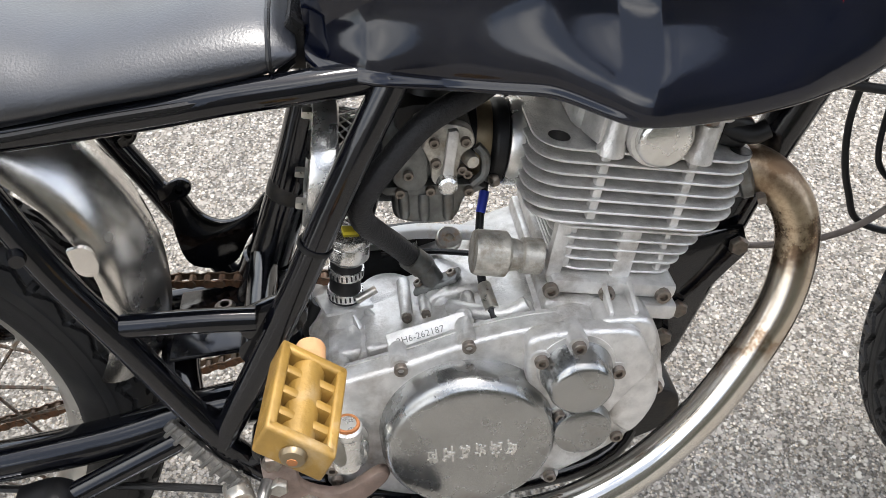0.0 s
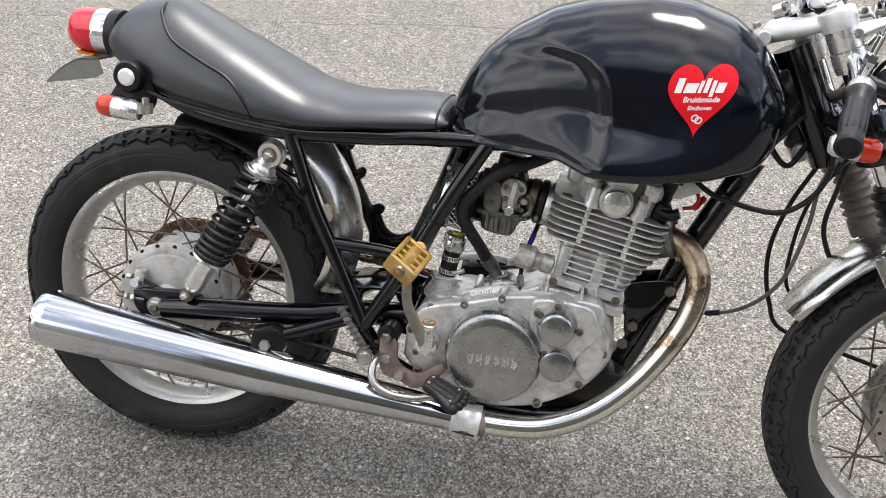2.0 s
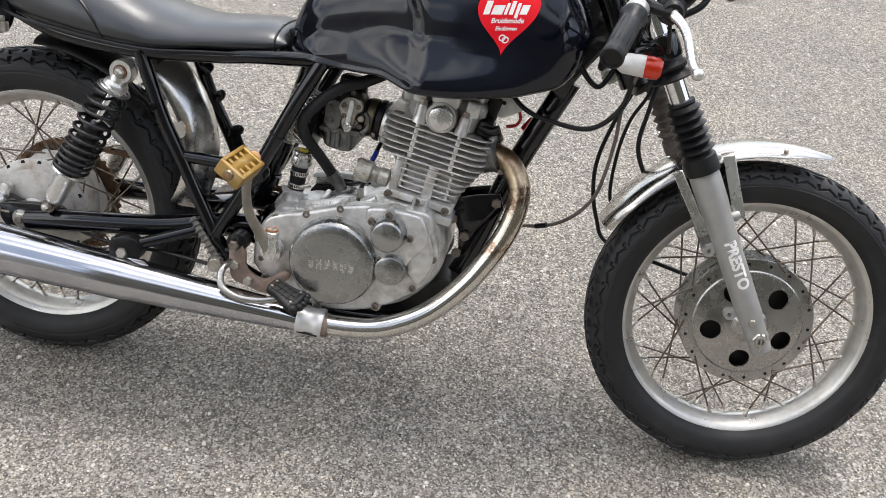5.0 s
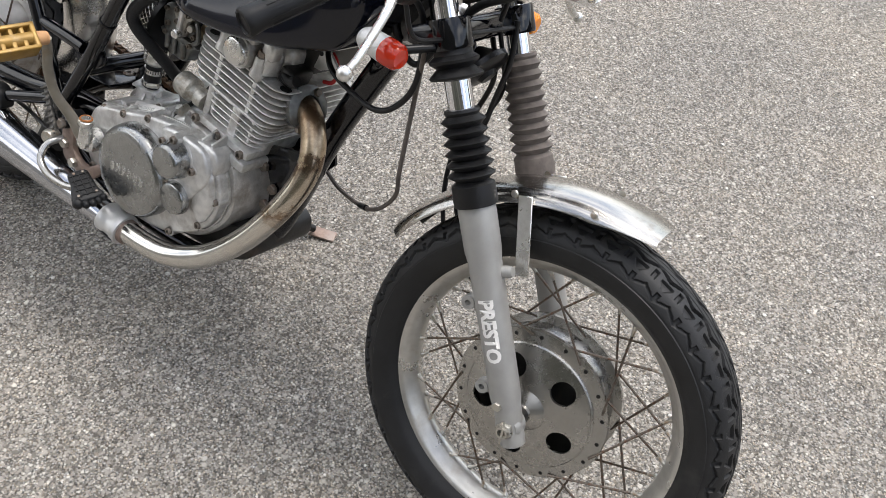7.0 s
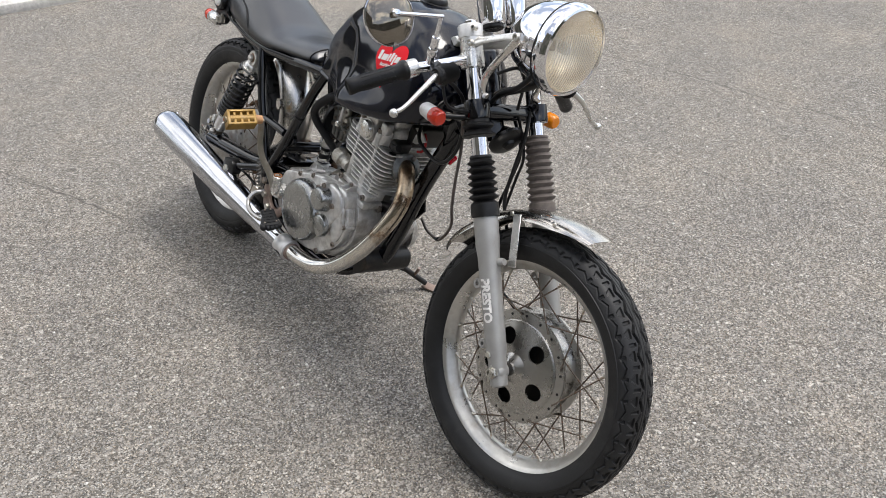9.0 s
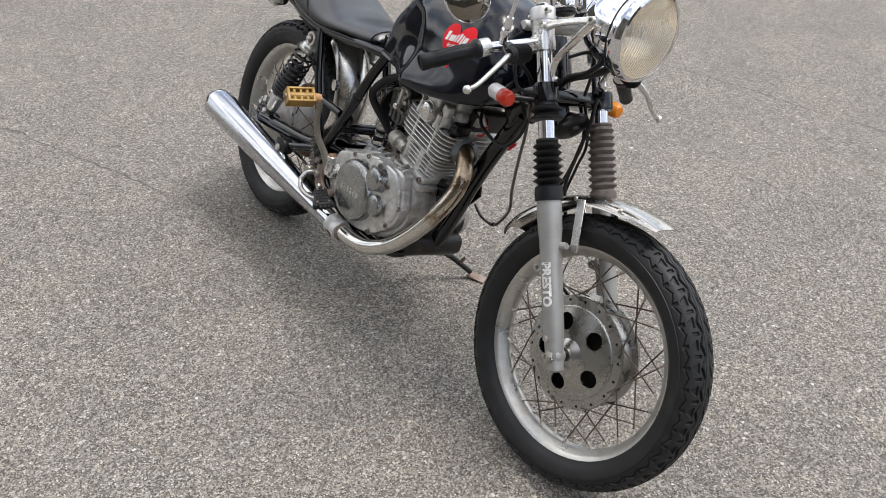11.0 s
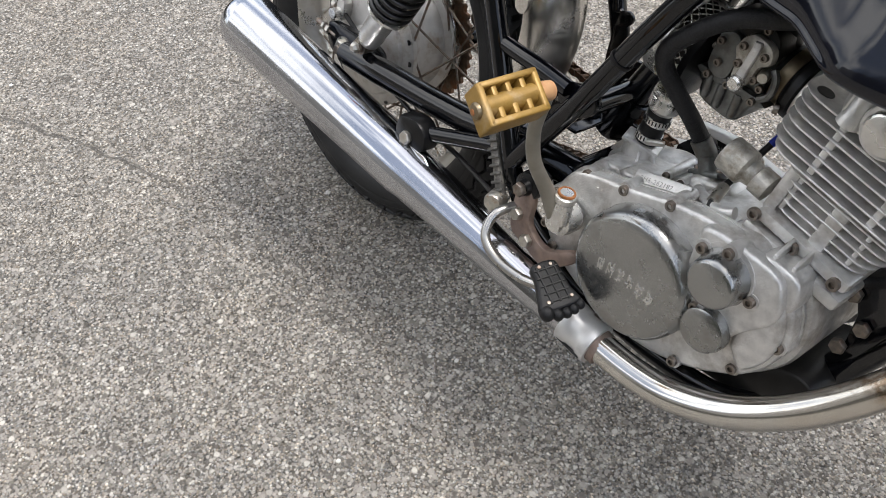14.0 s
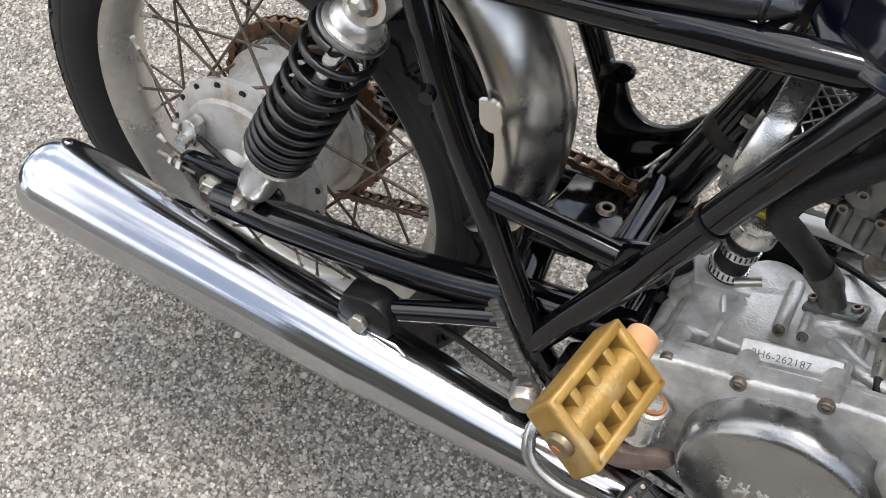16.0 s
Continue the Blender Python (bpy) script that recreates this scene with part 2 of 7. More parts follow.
SPOKE = noisy("spoke_steel", (0.17, 0.145, 0.12), 0.5, 0.8, vary=0.3, scale=50, stain=(0.20, 0.075, 0.03), stain_amount=0.45, stain_scale=18)
ZINC = noisy("zinc_bolt", (0.55, 0.53, 0.48), 0.35, 0.9, vary=0.2, scale=120, stain=(0.34, 0.20, 0.10), stain_amount=0.25, stain_scale=60)
BOLT = noisy("dull_bolt", (0.25, 0.22, 0.19), 0.45, 0.9, vary=0.3, scale=150, stain=(0.22, 0.10, 0.05), stain_amount=0.35, stain_scale=70)
RUST = noisy("rusty_bracket", (0.26, 0.19, 0.155), 0.58, 0.5, vary=0.3, scale=50, stain=(0.34, 0.29, 0.26), stain_amount=0.5, stain_scale=20, bump=0.4)
CHAIN = noisy("chain_steel", (0.17, 0.12, 0.085), 0.5, 0.8, vary=0.4, scale=120, stain=(0.25, 0.11, 0.05), stain_amount=0.4, stain_scale=40)
GOLD = noisy("gold_pedal", (0.30, 0.178, 0.040), 0.42, 0.25, vary=0.20, scale=50, stain=(0.40, 0.30, 0.17), stain_amount=0.30, stain_scale=26, bump=0.4, bump_scale=350)
FORK = noisy("grey_fork_paint", (0.36, 0.355, 0.34), 0.40, 0.35, vary=0.08, scale=40, stain=(0.27, 0.255, 0.235), stain_amount=0.2, stain_scale=10, bump=0.12)
SILVER = noisy("silver_alloy", (0.72, 0.71, 0.68), 0.28, 0.85, vary=0.08, scale=50, stain=(0.5, 0.48, 0.44), stain_amount=0.2, stain_scale=20, bump=0.15)
GREY_PEG = noisy("worn_peg", (0.12, 0.115, 0.105), 0.6, 0.4, vary=0.3, scale=60, stain=(0.36, 0.33, 0.29), stain_amount=0.4, stain_scale=40, bump=0.5)
WHITE = noisy("white_band", (0.78, 0.77, 0.74), 0.4, vary=0.06, scale=40, stain=(0.55, 0.47, 0.36), stain_amount=0.2, stain_scale=40)
PLATE = noisy("dull_plate", (0.24, 0.235, 0.215), 0.45, 0.7, vary=0.15, scale=60, stain=(0.14, 0.12, 0.10), stain_amount=0.3, stain_scale=30)
# black plastic; also paints the shade of small holes and slots
DARK = noisy("dark_plastic_and_holes", (0.005, 0.005, 0.0055), 0.35, ior=1.4, vary=0.2, scale=60, bump=0.2)
# near-lightless black that paints the shade inside holes and hollows
HOLE_SHADE = noisy("hole_shade_black", (0.008, 0.008, 0.008), 0.95, ior=1.15, vary=0.3, scale=60)
# old dirty black; also paints shade inside the hub and fills dark gaps
DIRTY_AND_SHADE = noisy("old_black_and_shade", (0.014, 0.013, 0.012), 0.45, 0.2, vary=0.4, scale=40, stain=(0.06, 0.045, 0.034), stain_amount=0.2, stain_scale=25, bump=0.3)
CARB = noisy("carburettor_alloy", (0.17, 0.175, 0.17), 0.42, 0.8, vary=0.3, scale=70, stain=(0.13, 0.11, 0.085), stain_amount=0.45, stain_scale=30, bump=0.4)
PALE_CARB = noisy("pale_carb_alloy", (0.50, 0.48, 0.43), 0.5, 0.7, vary=0.3, scale=90, stain=(0.24, 0.20, 0.15), stain_amount=0.45, stain_scale=50, bump=0.5)
BAND = noisy("tarnished_band", (0.24, 0.19, 0.12), 0.4, 0.8, vary=0.25, scale=60)
PITTED = noisy("pitted_chrome", (0.80, 0.80, 0.82), 0.06, 1.0, vary=0.04, scale=20, rough_vary=0.03, stain=(0.07, 0.055, 0.045), stain_amount=0.0, stain_scale=170)
CLAMP = noisy("dull_clamp_alloy", (0.66, 0.655, 0.64), 0.42, 0.45, vary=0.06, scale=60, stain=(0.45, 0.43, 0.40), stain_amount=0.2, stain_scale=24, bump=0.2)
RUSTY_RING = noisy("orange_rust", (0.38, 0.15, 0.05), 0.7, 0.2, vary=0.3, scale=80)
KICK_ARM = noisy("dull_kick_arm", (0.27, 0.25, 0.21), 0.45, 0.55, vary=0.15, scale=40, stain=(0.24, 0.17, 0.10), stain_amount=0.3, stain_scale=16, bump=0.2)
BURNT = pipe_material()
RED_STICKER = noisy("red_sticker", (0.72, 0.010, 0.020), 0.42, vary=0.04, scale=30, ior=1.28)
WHITE_PRINT = noisy("white_print", (0.80, 0.78, 0.75), 0.4, vary=0.03, scale=30)
RED_WIRE = noisy("red_wire_sleeve", (0.45, 0.02, 0.02), 0.45, vary=0.1, scale=40)
YELLOW = noisy("yellow_tape", (0.75, 0.62, 0.04), 0.55, vary=0.15, scale=60)
RED_LENS = lens_material("red_lens", (0.80, 0.012, 0.035))
ORANGE_LENS = lens_material("orange_lens", (0.62, 0.030, 0.006))
AMBER_LENS = lens_material("amber_lens", (0.85, 0.26, 0.01))
REFLECTOR = noisy("reflector_bowl", (0.93, 0.83, 0.66), 0.30, 0.85, vary=0.08, scale=10)
GLASS, gn, gl, gp = node_mat("headlight_glass")
gp.inputs["Base Color"].default_value, gp.inputs["Roughness"].default_value = (1.0, 0.98, 0.93, 1), 0.06
gp.inputs["Transmission Weight"].default_value, gp.inputs["IOR"].default_value = 0.85, 1.45
MIRROR_GLASS = noisy("mirror_back", (0.24, 0.215, 0.18), 0.06, 0.9, vary=0.05, scale=10, rough_vary=0.02)
BLUE = noisy("blue_tape", (0.015, 0.04, 0.45), 0.4, vary=0.1)
TAN = noisy("tan_tape", (0.52, 0.29, 0.14), 0.6, vary=0.1, scale=60, stain=(0.45, 0.2, 0.08), stain_amount=0.3, stain_scale=50)


# ---- mesh tools ----
def vec(*p):
    return Vector(p)


def smooth_path(pts, steps=8):
    """Catmull-Rom curve through the points."""
    pts = [Vector(p) for p in pts]
    if len(pts) < 3:
        return pts
    ext = [pts[0] * 2 - pts[1], *pts, pts[-1] * 2 - pts[-2]]
    out = []
    for i in range(1, len(ext) - 2):
        p0, p1, p2, p3 = ext[i - 1:i + 3]
        for k in range(steps):
            t = k / steps
            out.append(0.5 * ((2 * p1) + (p2 - p0) * t + (2 * p0 - 5 * p1 + 4 * p2 - p3) * t * t + (3 * p1 - p0 - 3 * p2 + p3) * t ** 3))
    out.append(pts[-1])
    return out


def interp(xs, ys, x):
    return float(np.interp(x, xs, ys))


def grid_faces(bm, rings, close_u=True, caps=True):
    for a, b in zip(rings, rings[1:]):
        n = len(a)
        for i in range(n if close_u else n - 1):
            j = (i + 1) % n
            bm.faces.new((a[i], a[j], b[j], b[i]))
    if caps and close_u:
        bm.faces.new(list(reversed(rings[0])))
        bm.faces.new(rings[-1])


def tube(pts, r, seg=14, steps=8, caps=True, squash=1.0, bm=None, hollow=0.0):
    """A pipe along a smooth path; r is a radius or one for each point given."""
    path = smooth_path(pts, steps)
    n = len(path)
    rs = [r] * n if not hasattr(r, "__len__") else [interp(np.linspace(0, 1, len(r)), r, i / (n - 1)) for i in range(n)]
    bm = bm or bmesh.new()
    tang = [(path[min(i + 1, n - 1)] - path[max(i - 1, 0)]).normalized() for i in range(n)]
    side = tang[0].orthogonal().normalized()
    rings = []
    for i, p in enumerate(path):
        side = (side - tang[i] * side.dot(tang[i])).normalized()
        other = tang[i].cross(side)
        rings.append([bm.verts.new(p + rs[i] * (math.cos(a) * side + squash * math.sin(a) * other)) for a in (2 * math.pi * k / seg for k in range(seg))])
    if hollow:
        inner = []
        side2 = rings[0]
        for i in (0,):
            c = path[0]
            inner.append([bm.verts.new(c + (v.co - c) * hollow) for v in side2])
            inner.append([bm.verts.new(c + (v.co - c) * hollow * 0.9 + tang[0] * 0.05) for v in side2])
        grid_faces(bm, [list(reversed(r_)) for r_ in (rings[0], inner[0], inner[1])], True, False)
        bm.faces.new(inner[1])
        grid_faces(bm, rings, True, False)
        bm.faces.new(rings[-1])
    else:
        grid_faces(bm, rings, True, caps)
    return bm


def frame_to(origin, axis, hint=(0, 0, 1)):
    """A matrix whose z points along axis."""
    z = Vector(axis).normalized()
    x = Vector(hint).cross(z)
    if x.length < 1e-4:
        x = Vector((1, 0, 0)).cross(z)
    x.normalize()
    y = z.cross(x)
    return Matrix(((x.x, y.x, z.x, origin[0]), (x.y, y.y, z.y, origin[1]), (x.z, y.z, z.z, origin[2]), (0, 0, 0, 1)))


def lathe(profile, origin=(0, 0, 0), axis=(0, 0, 1), seg=32, bm=None, close=True):
    """Turns a profile of (radius, height) round an axis; one that ends off the axis at both ends becomes a closed ring."""
    bm = bm or bmesh.new()
    m = frame_to(origin, axis)
    rings = []
    for r, h in profile:
        if r < 1e-6:
            rings.append([bm.verts.new(m @ Vector((0, 0, h)))])
        else:
            rings.append([bm.verts.new(m @ Vector((r * math.cos(a), r * math.sin(a), h))) for a in (2 * math.pi * k / seg for k in range(seg))])
    for a, b in zip(rings, rings[1:]):
        for i in range(seg):
            j = (i + 1) % seg
            if len(a) == 1 and len(b) > 1:
                bm.faces.new((a[0], b[i], b[j]))
            elif len(b) == 1 and len(a) > 1:
                bm.faces.new((a[i], a[j], b[0]))
            elif len(a) > 1:
                bm.faces.new((a[i], a[j], b[j], b[i]))
    if close and len(rings[0]) > 1 and len(rings[-1]) > 1:
        for i in range(seg):
            j = (i + 1) % seg
            bm.faces.new((rings[-1][i], rings[-1][j], rings[0][j], rings[0][i]))
    elif close:
        for ring in (rings[0], rings[-1]):
            if len(ring) > 1:
                bm.faces.new(ring)
    bmesh.ops.recalc_face_normals(bm, faces=bm.faces)
    return bm


def box(size, m=Matrix(), bevel=0.002, seg=2, bm=None):
    b = bmesh.new()
    bmesh.ops.create_cube(b, size=1.0)
    bmesh.ops.scale(b, vec=size, verts=b.verts)
    if bevel:
        bmesh.ops.bevel(b, geom=b.edges[:], offset=bevel, segments=seg, affect="EDGES", profile=0.5)
    bmesh.ops.transform(b, matrix=m, verts=b.verts)
    return merge(bm, b)


def merge(bm, other):
    if bm is None:
        return other
    me = bpy.data.meshes.new("joined")
    other.to_mesh(me)
    other.free()
    bm.from_mesh(me)
    bpy.data.meshes.remove(me)
    return bm


def prism(outline, y0, y1, bevel=0.003, seg=2, bm=None, m=None):
    """An outline in x and z, as thick as from y0 to y1, with rounded edges."""
    b = bmesh.new()
    a = [b.verts.new((x, y0, z)) for x, z in outline]
    c = [b.verts.new((x, y1, z)) for x, z in outline]
    b.faces.new(a)
    b.faces.new(list(reversed(c)))
    n = len(a)
    for i in range(n):
        j = (i + 1) % n
        b.faces.new((a[i], c[i], c[j], a[j]))
    bmesh.ops.recalc_face_normals(b, faces=b.faces)
    if bevel:
        rim = [e for e in b.edges if (e.verts[0].co.y - e.verts[1].co.y) == 0]
        bmesh.ops.bevel(b, geom=rim, offset=bevel, segments=seg, affect="EDGES", profile=0.5, clamp_overlap=True)
    if m:
        bmesh.ops.transform(b, matrix=m, verts=b.verts)
    return merge(bm, b)


def round_outline(pts, steps=6):
    loop = [Vector((x, 0, z)) for x, z in pts]
    ext = smooth_path([*loop, loop[0]], steps)
    return [(p.x, p.z) for p in ext[:-1]]


def hexagon(origin, axis, r, h, bm=None):
    return lathe([(0, 0), (r * 0.96, 0), (r, h * 0.12), (r, h * 0.8), (r * 0.86, h), (0, h)], origin, axis, 6, bm)


def part(name, bm, material, parent, label="", smooth=True, m=None, angle=38):
    """One mesh object under a thing or under a part."""
    me = bpy.data.meshes.new(name)
    bmesh.ops.recalc_face_normals(bm, faces=bm.faces) if len(bm.faces) < 20000 else None
    bm.to_mesh(me)
    bm.free()
    me.materials.append(material)
    if smooth:
        me.shade_smooth()
        me.set_sharp_from_angle(angle=radians(angle))
    ob = new(name, me)
    ob.parent = parent
    if m is not None:
        ob.matrix_basis = m
    if label:
        ob["label"] = label
    return ob


def again(ob, m, parent=None):
    """The same mesh once more, as an object of its own."""
    o = new(ob.name.split(".")[0], ob.data)
    o.parent = parent or ob.parent
    o.matrix_basis = m
    if "label" in ob:
        o["label"] = ob["label"]
    return o


def node(name, parent, m=Matrix(), label=""):
    ob = new(name)
    ob.empty_display_size = 0.05
    ob.parent = parent
    ob.matrix_basis = m
    if label:
        ob["label"] = label
    return ob


def bolt_head(r=0.006, h=0.006, socket=True):
    if socket:
        return lathe([(0, h * 0.35), (r * 0.5, h * 0.35), (r * 0.52, h), (r * 0.9, h), (r, h * 0.85), (r, 0), (0, 0)], seg=12)
    return hexagon((0, 0, 0), (0, 0, 1), r, h)


# ---- ground ----
GROUND_Z = -0.008


def ground_sheet():
    bm = bmesh.new()
    xs = [-400, -60, -12, -3.06]
    xs2 = [-3.06, -1, 0.5, 2, 4, 12, 60, 400]
    ys = [-400, -60, -12, -4, -2, 0, 2, 4, 12, 60, 400]
    allx = sorted(set(xs + xs2))
    rows = [[bm.verts.new((x, y, GROUND_Z)) for x in allx] for y in ys]
    for a, b in zip(rows, rows[1:]):
        for i in range(len(a) - 1):
            bm.faces.new((a[i], a[i + 1], b[i + 1], b[i]))
    ob = part("ground", bm, ASPHALT, None, smooth=False)
    return tagged(ob, "worn light grey asphalt yard with fine stone grain", "ground", kind="structure")


ground = ground_sheet()


def kerb():
    """A flush row of pale concrete kerb stones along the yard's edge."""
    bm = box((0.15, 60, 0.04), pose(-2.87, 0, GROUND_Z + 0.001), 0.0)
    base = part("kerb", bm, CONCRETE, None, smooth=False)
    tagged(base, "pale concrete kerb stones laid in the asphalt", "kerb", kind="structure")
    stone = None
    for i in range(14):
        m = pose(-2.87, -5.0 + i * 1.0, GROUND_Z + 0.028, 0, 0, 0.3)
        if stone is None:
            stone = part("kerb_stone", box((0.155, 0.985, 0.05), Matrix(), 0.008), CONCRETE, base, m=m)
        else:
            again(stone, m)


kerb()


def unseen_walls():
    """Plain walls added far round the yard, unseen, to shape reflections and block sky light."""
    wall_mat = noisy("unseen_wall_dark", (0.075, 0.070, 0.058), 0.9, vary=0.5, scale=0.5, stain=(0.03, 0.04, 0.02), stain_amount=0.5, stain_scale=0.15)
    pale_mat = noisy("unseen_wall_pale", (0.30, 0.29, 0.27), 0.9, vary=0.3, scale=0.5, stain=(0.16, 0.15, 0.12), stain_amount=0.5, stain_scale=0.2)
    w = part("unseen_wall_southwest", box((19.0, 0.4, 8.0), pose(-12.6, -19, 4.0 + GROUND_Z), 0.02), pale_mat, None, smooth=False)
    tagged(w, "unseen plain pale wall added to lighten reflections", "wall", kind="structure")
    for name, x, y, sx, sy, h in (("unseen_wall_south", 9.5, -13, 25.0, 0.4, 13.0), ("unseen_wall_north", 0, 20, 44, 0.4, 0.7), ("unseen_wall_west", -22, 3.5, 0.4, 33, 5.5), ("unseen_wall_east", 22, 3.5, 0.4, 33, 5.5)):
        w = part(name, box((sx, sy, h), pose(x, y, h / 2 + GROUND_Z), 0.02), wall_mat, None, smooth=False)
        tagged(w, "unseen plain dark wall added far from the machine for reflections", "wall", kind="structure")


unseen_walls()


def pebbles():
    """Loose chips of stone lying about on the asphalt."""
    rnd = random.Random(11)
    bm = bmesh.new()
    for k in range(420):
        x, y, r = rnd.uniform(-1.6, 3.6), rnd.uniform(-1.6, 2.6), rnd.choice((0.0022, 0.003, 0.003, 0.004, 0.0055))
        made = bmesh.ops.create_icosphere(bm, subdivisions=1, radius=r)
        for w in made["verts"]:
            w.co *= rnd.uniform(0.75, 1.2)
            w.co.z *= 0.6
            w.co += Vector((x, y, GROUND_Z + r * 0.35))
    ob = part("loose_pebbles", bm, CONCRETE, None, smooth=False)
    return tagged(ob, "small pale loose stone chips scattered over the asphalt", "pebbles", kind="stuff")


pebbles()


# ---- the motorcycle: local axes run forward, to its left and up its own middle plane; it leans on its side stand ----
LEAN_ANGLE = 16.74
bike = new("motorcycle")
bike.empty_display_size = 0.3
bike.matrix_basis = pose(0, -0.0893, 0.0023, -LEAN_ANGLE, 0, 0)
tagged(bike, "black custom cafe racer motorcycle leaning on its side stand on asphalt", "motorcycle")

RAKE = radians(28.7)
FRONT = vec(1.4113, -0.002, 0.2976)
STEER_POINT = FRONT + 0.05 * vec(-math.cos(RAKE), 0, -math.sin(RAKE))
STEER = Matrix.Translation(STEER_POINT) @ Matrix.Rotation(radians(5.03), 4, vec(-math.sin(RAKE), 0, math.cos(RAKE))) @ Matrix.Translation(-STEER_POINT)


def tyre_mesh(rim_r, tyre_r, hw, chevrons, reach, deep):
    """A road tyre with zigzag grooves in the crown and notched shoulders."""
    prof = [(-0.030, rim_r - 0.006), (-hw * 0.86, rim_r + 0.007), (-hw, rim_r + 0.028), (-hw * 0.95, tyre_r - 0.024), (-hw * 0.74, tyre_r - 0.009), (-hw * 0.38, tyre_r - 0.002), (0, tyre_r)]
    prof = prof + [(-y, r) for y, r in reversed(prof[:-1])]
    pts = smooth_path([(y, 0, r) for y, r in prof], 12)
    y, r = np.array([p.x for p in pts]), np.array([p.z for p in pts])
    arc = np.concatenate([[0], np.cumsum(np.hypot(np.diff(y), np.diff(r)))])
    v = arc - arc[-1] / 2
    ty, tr = np.gradient(y), np.gradient(r)
    ln = np.hypot(ty, tr)
    ny, nr = -tr / ln, ty / ln
    per = 20
    nu = chevrons * per
    th = np.arange(nu) * 2 * math.pi / nu
    U = (np.arange(nu) / per)[:, None]
    A = np.abs(v)[None, :]
    tri = lambda u: np.abs(2 * (u % 1.0) - 1) * 2 - 1
    side = np.where(v > 0, 0.5, 0.0)[None, :]
    zig = tri(U + side)
    near = np.abs(((U + side + 0.5) % 1.0) - 0.5)
    # two zigzag grooves, a dart-shaped pocket in every pitch, scalloped shoulders with short notches
    groove = np.abs(A - (0.0135 + 0.0052 * zig)) < 0.0032
    dart = (A > 0.0255) & (A < reach - 0.004) & (near < 0.26 * (reach - A) / (reach - 0.0255))
    cross = (A > 0.019) & (A < 0.036) & (near > 0.44)
    edge = reach + 0.008 + 0.0050 * zig
    outer = (A > edge) & (A < edge + 0.0035)
    shoulder = (A > reach + 0.002) & (A < edge + 0.004) & (near < 0.055)
    rib = np.abs(A - 0.0045) < 0.0010
    depth = np.where(groove, 0.0065, np.where(dart, 0.0045, np.where(cross | shoulder, 0.0042, np.where(outer, 0.0034, np.where(rib, 0.0020, 0.0))))) * np.where(A > 0.03, deep, 1.0)
    depth = depth + np.where((A > edge + 0.0035) & (A < 0.068), 0.0016, 0.0)
    depth = depth + np.where((A > 0.078) & (A < 0.0795), 0.0008, 0.0)
    R = r[None, :] - depth * nr[None, :]
    Y = y[None, :] - depth * ny[None, :]
    X, Z = R * np.cos(th)[:, None], R * np.sin(th)[:, None]
    nv = len(v)
    co = np.stack([X, Y, Z], 2).reshape(-1, 3)
    i, j = np.meshgrid(np.arange(nu), np.arange(nv - 1), indexing="ij")
    k = (i + 1) % nu
    f = np.stack([i * nv + j, k * nv + j, k * nv + j + 1, i * nv + j + 1], 2).reshape(-1, 4)
    me = bpy.data.meshes.new("tyre")
    me.from_pydata(co.tolist(), [], f.tolist())
    me.materials.append(RUBBER)
    me.shade_smooth()
    me.set_sharp_from_angle(angle=radians(40))
    me.flip_normals()
    return me


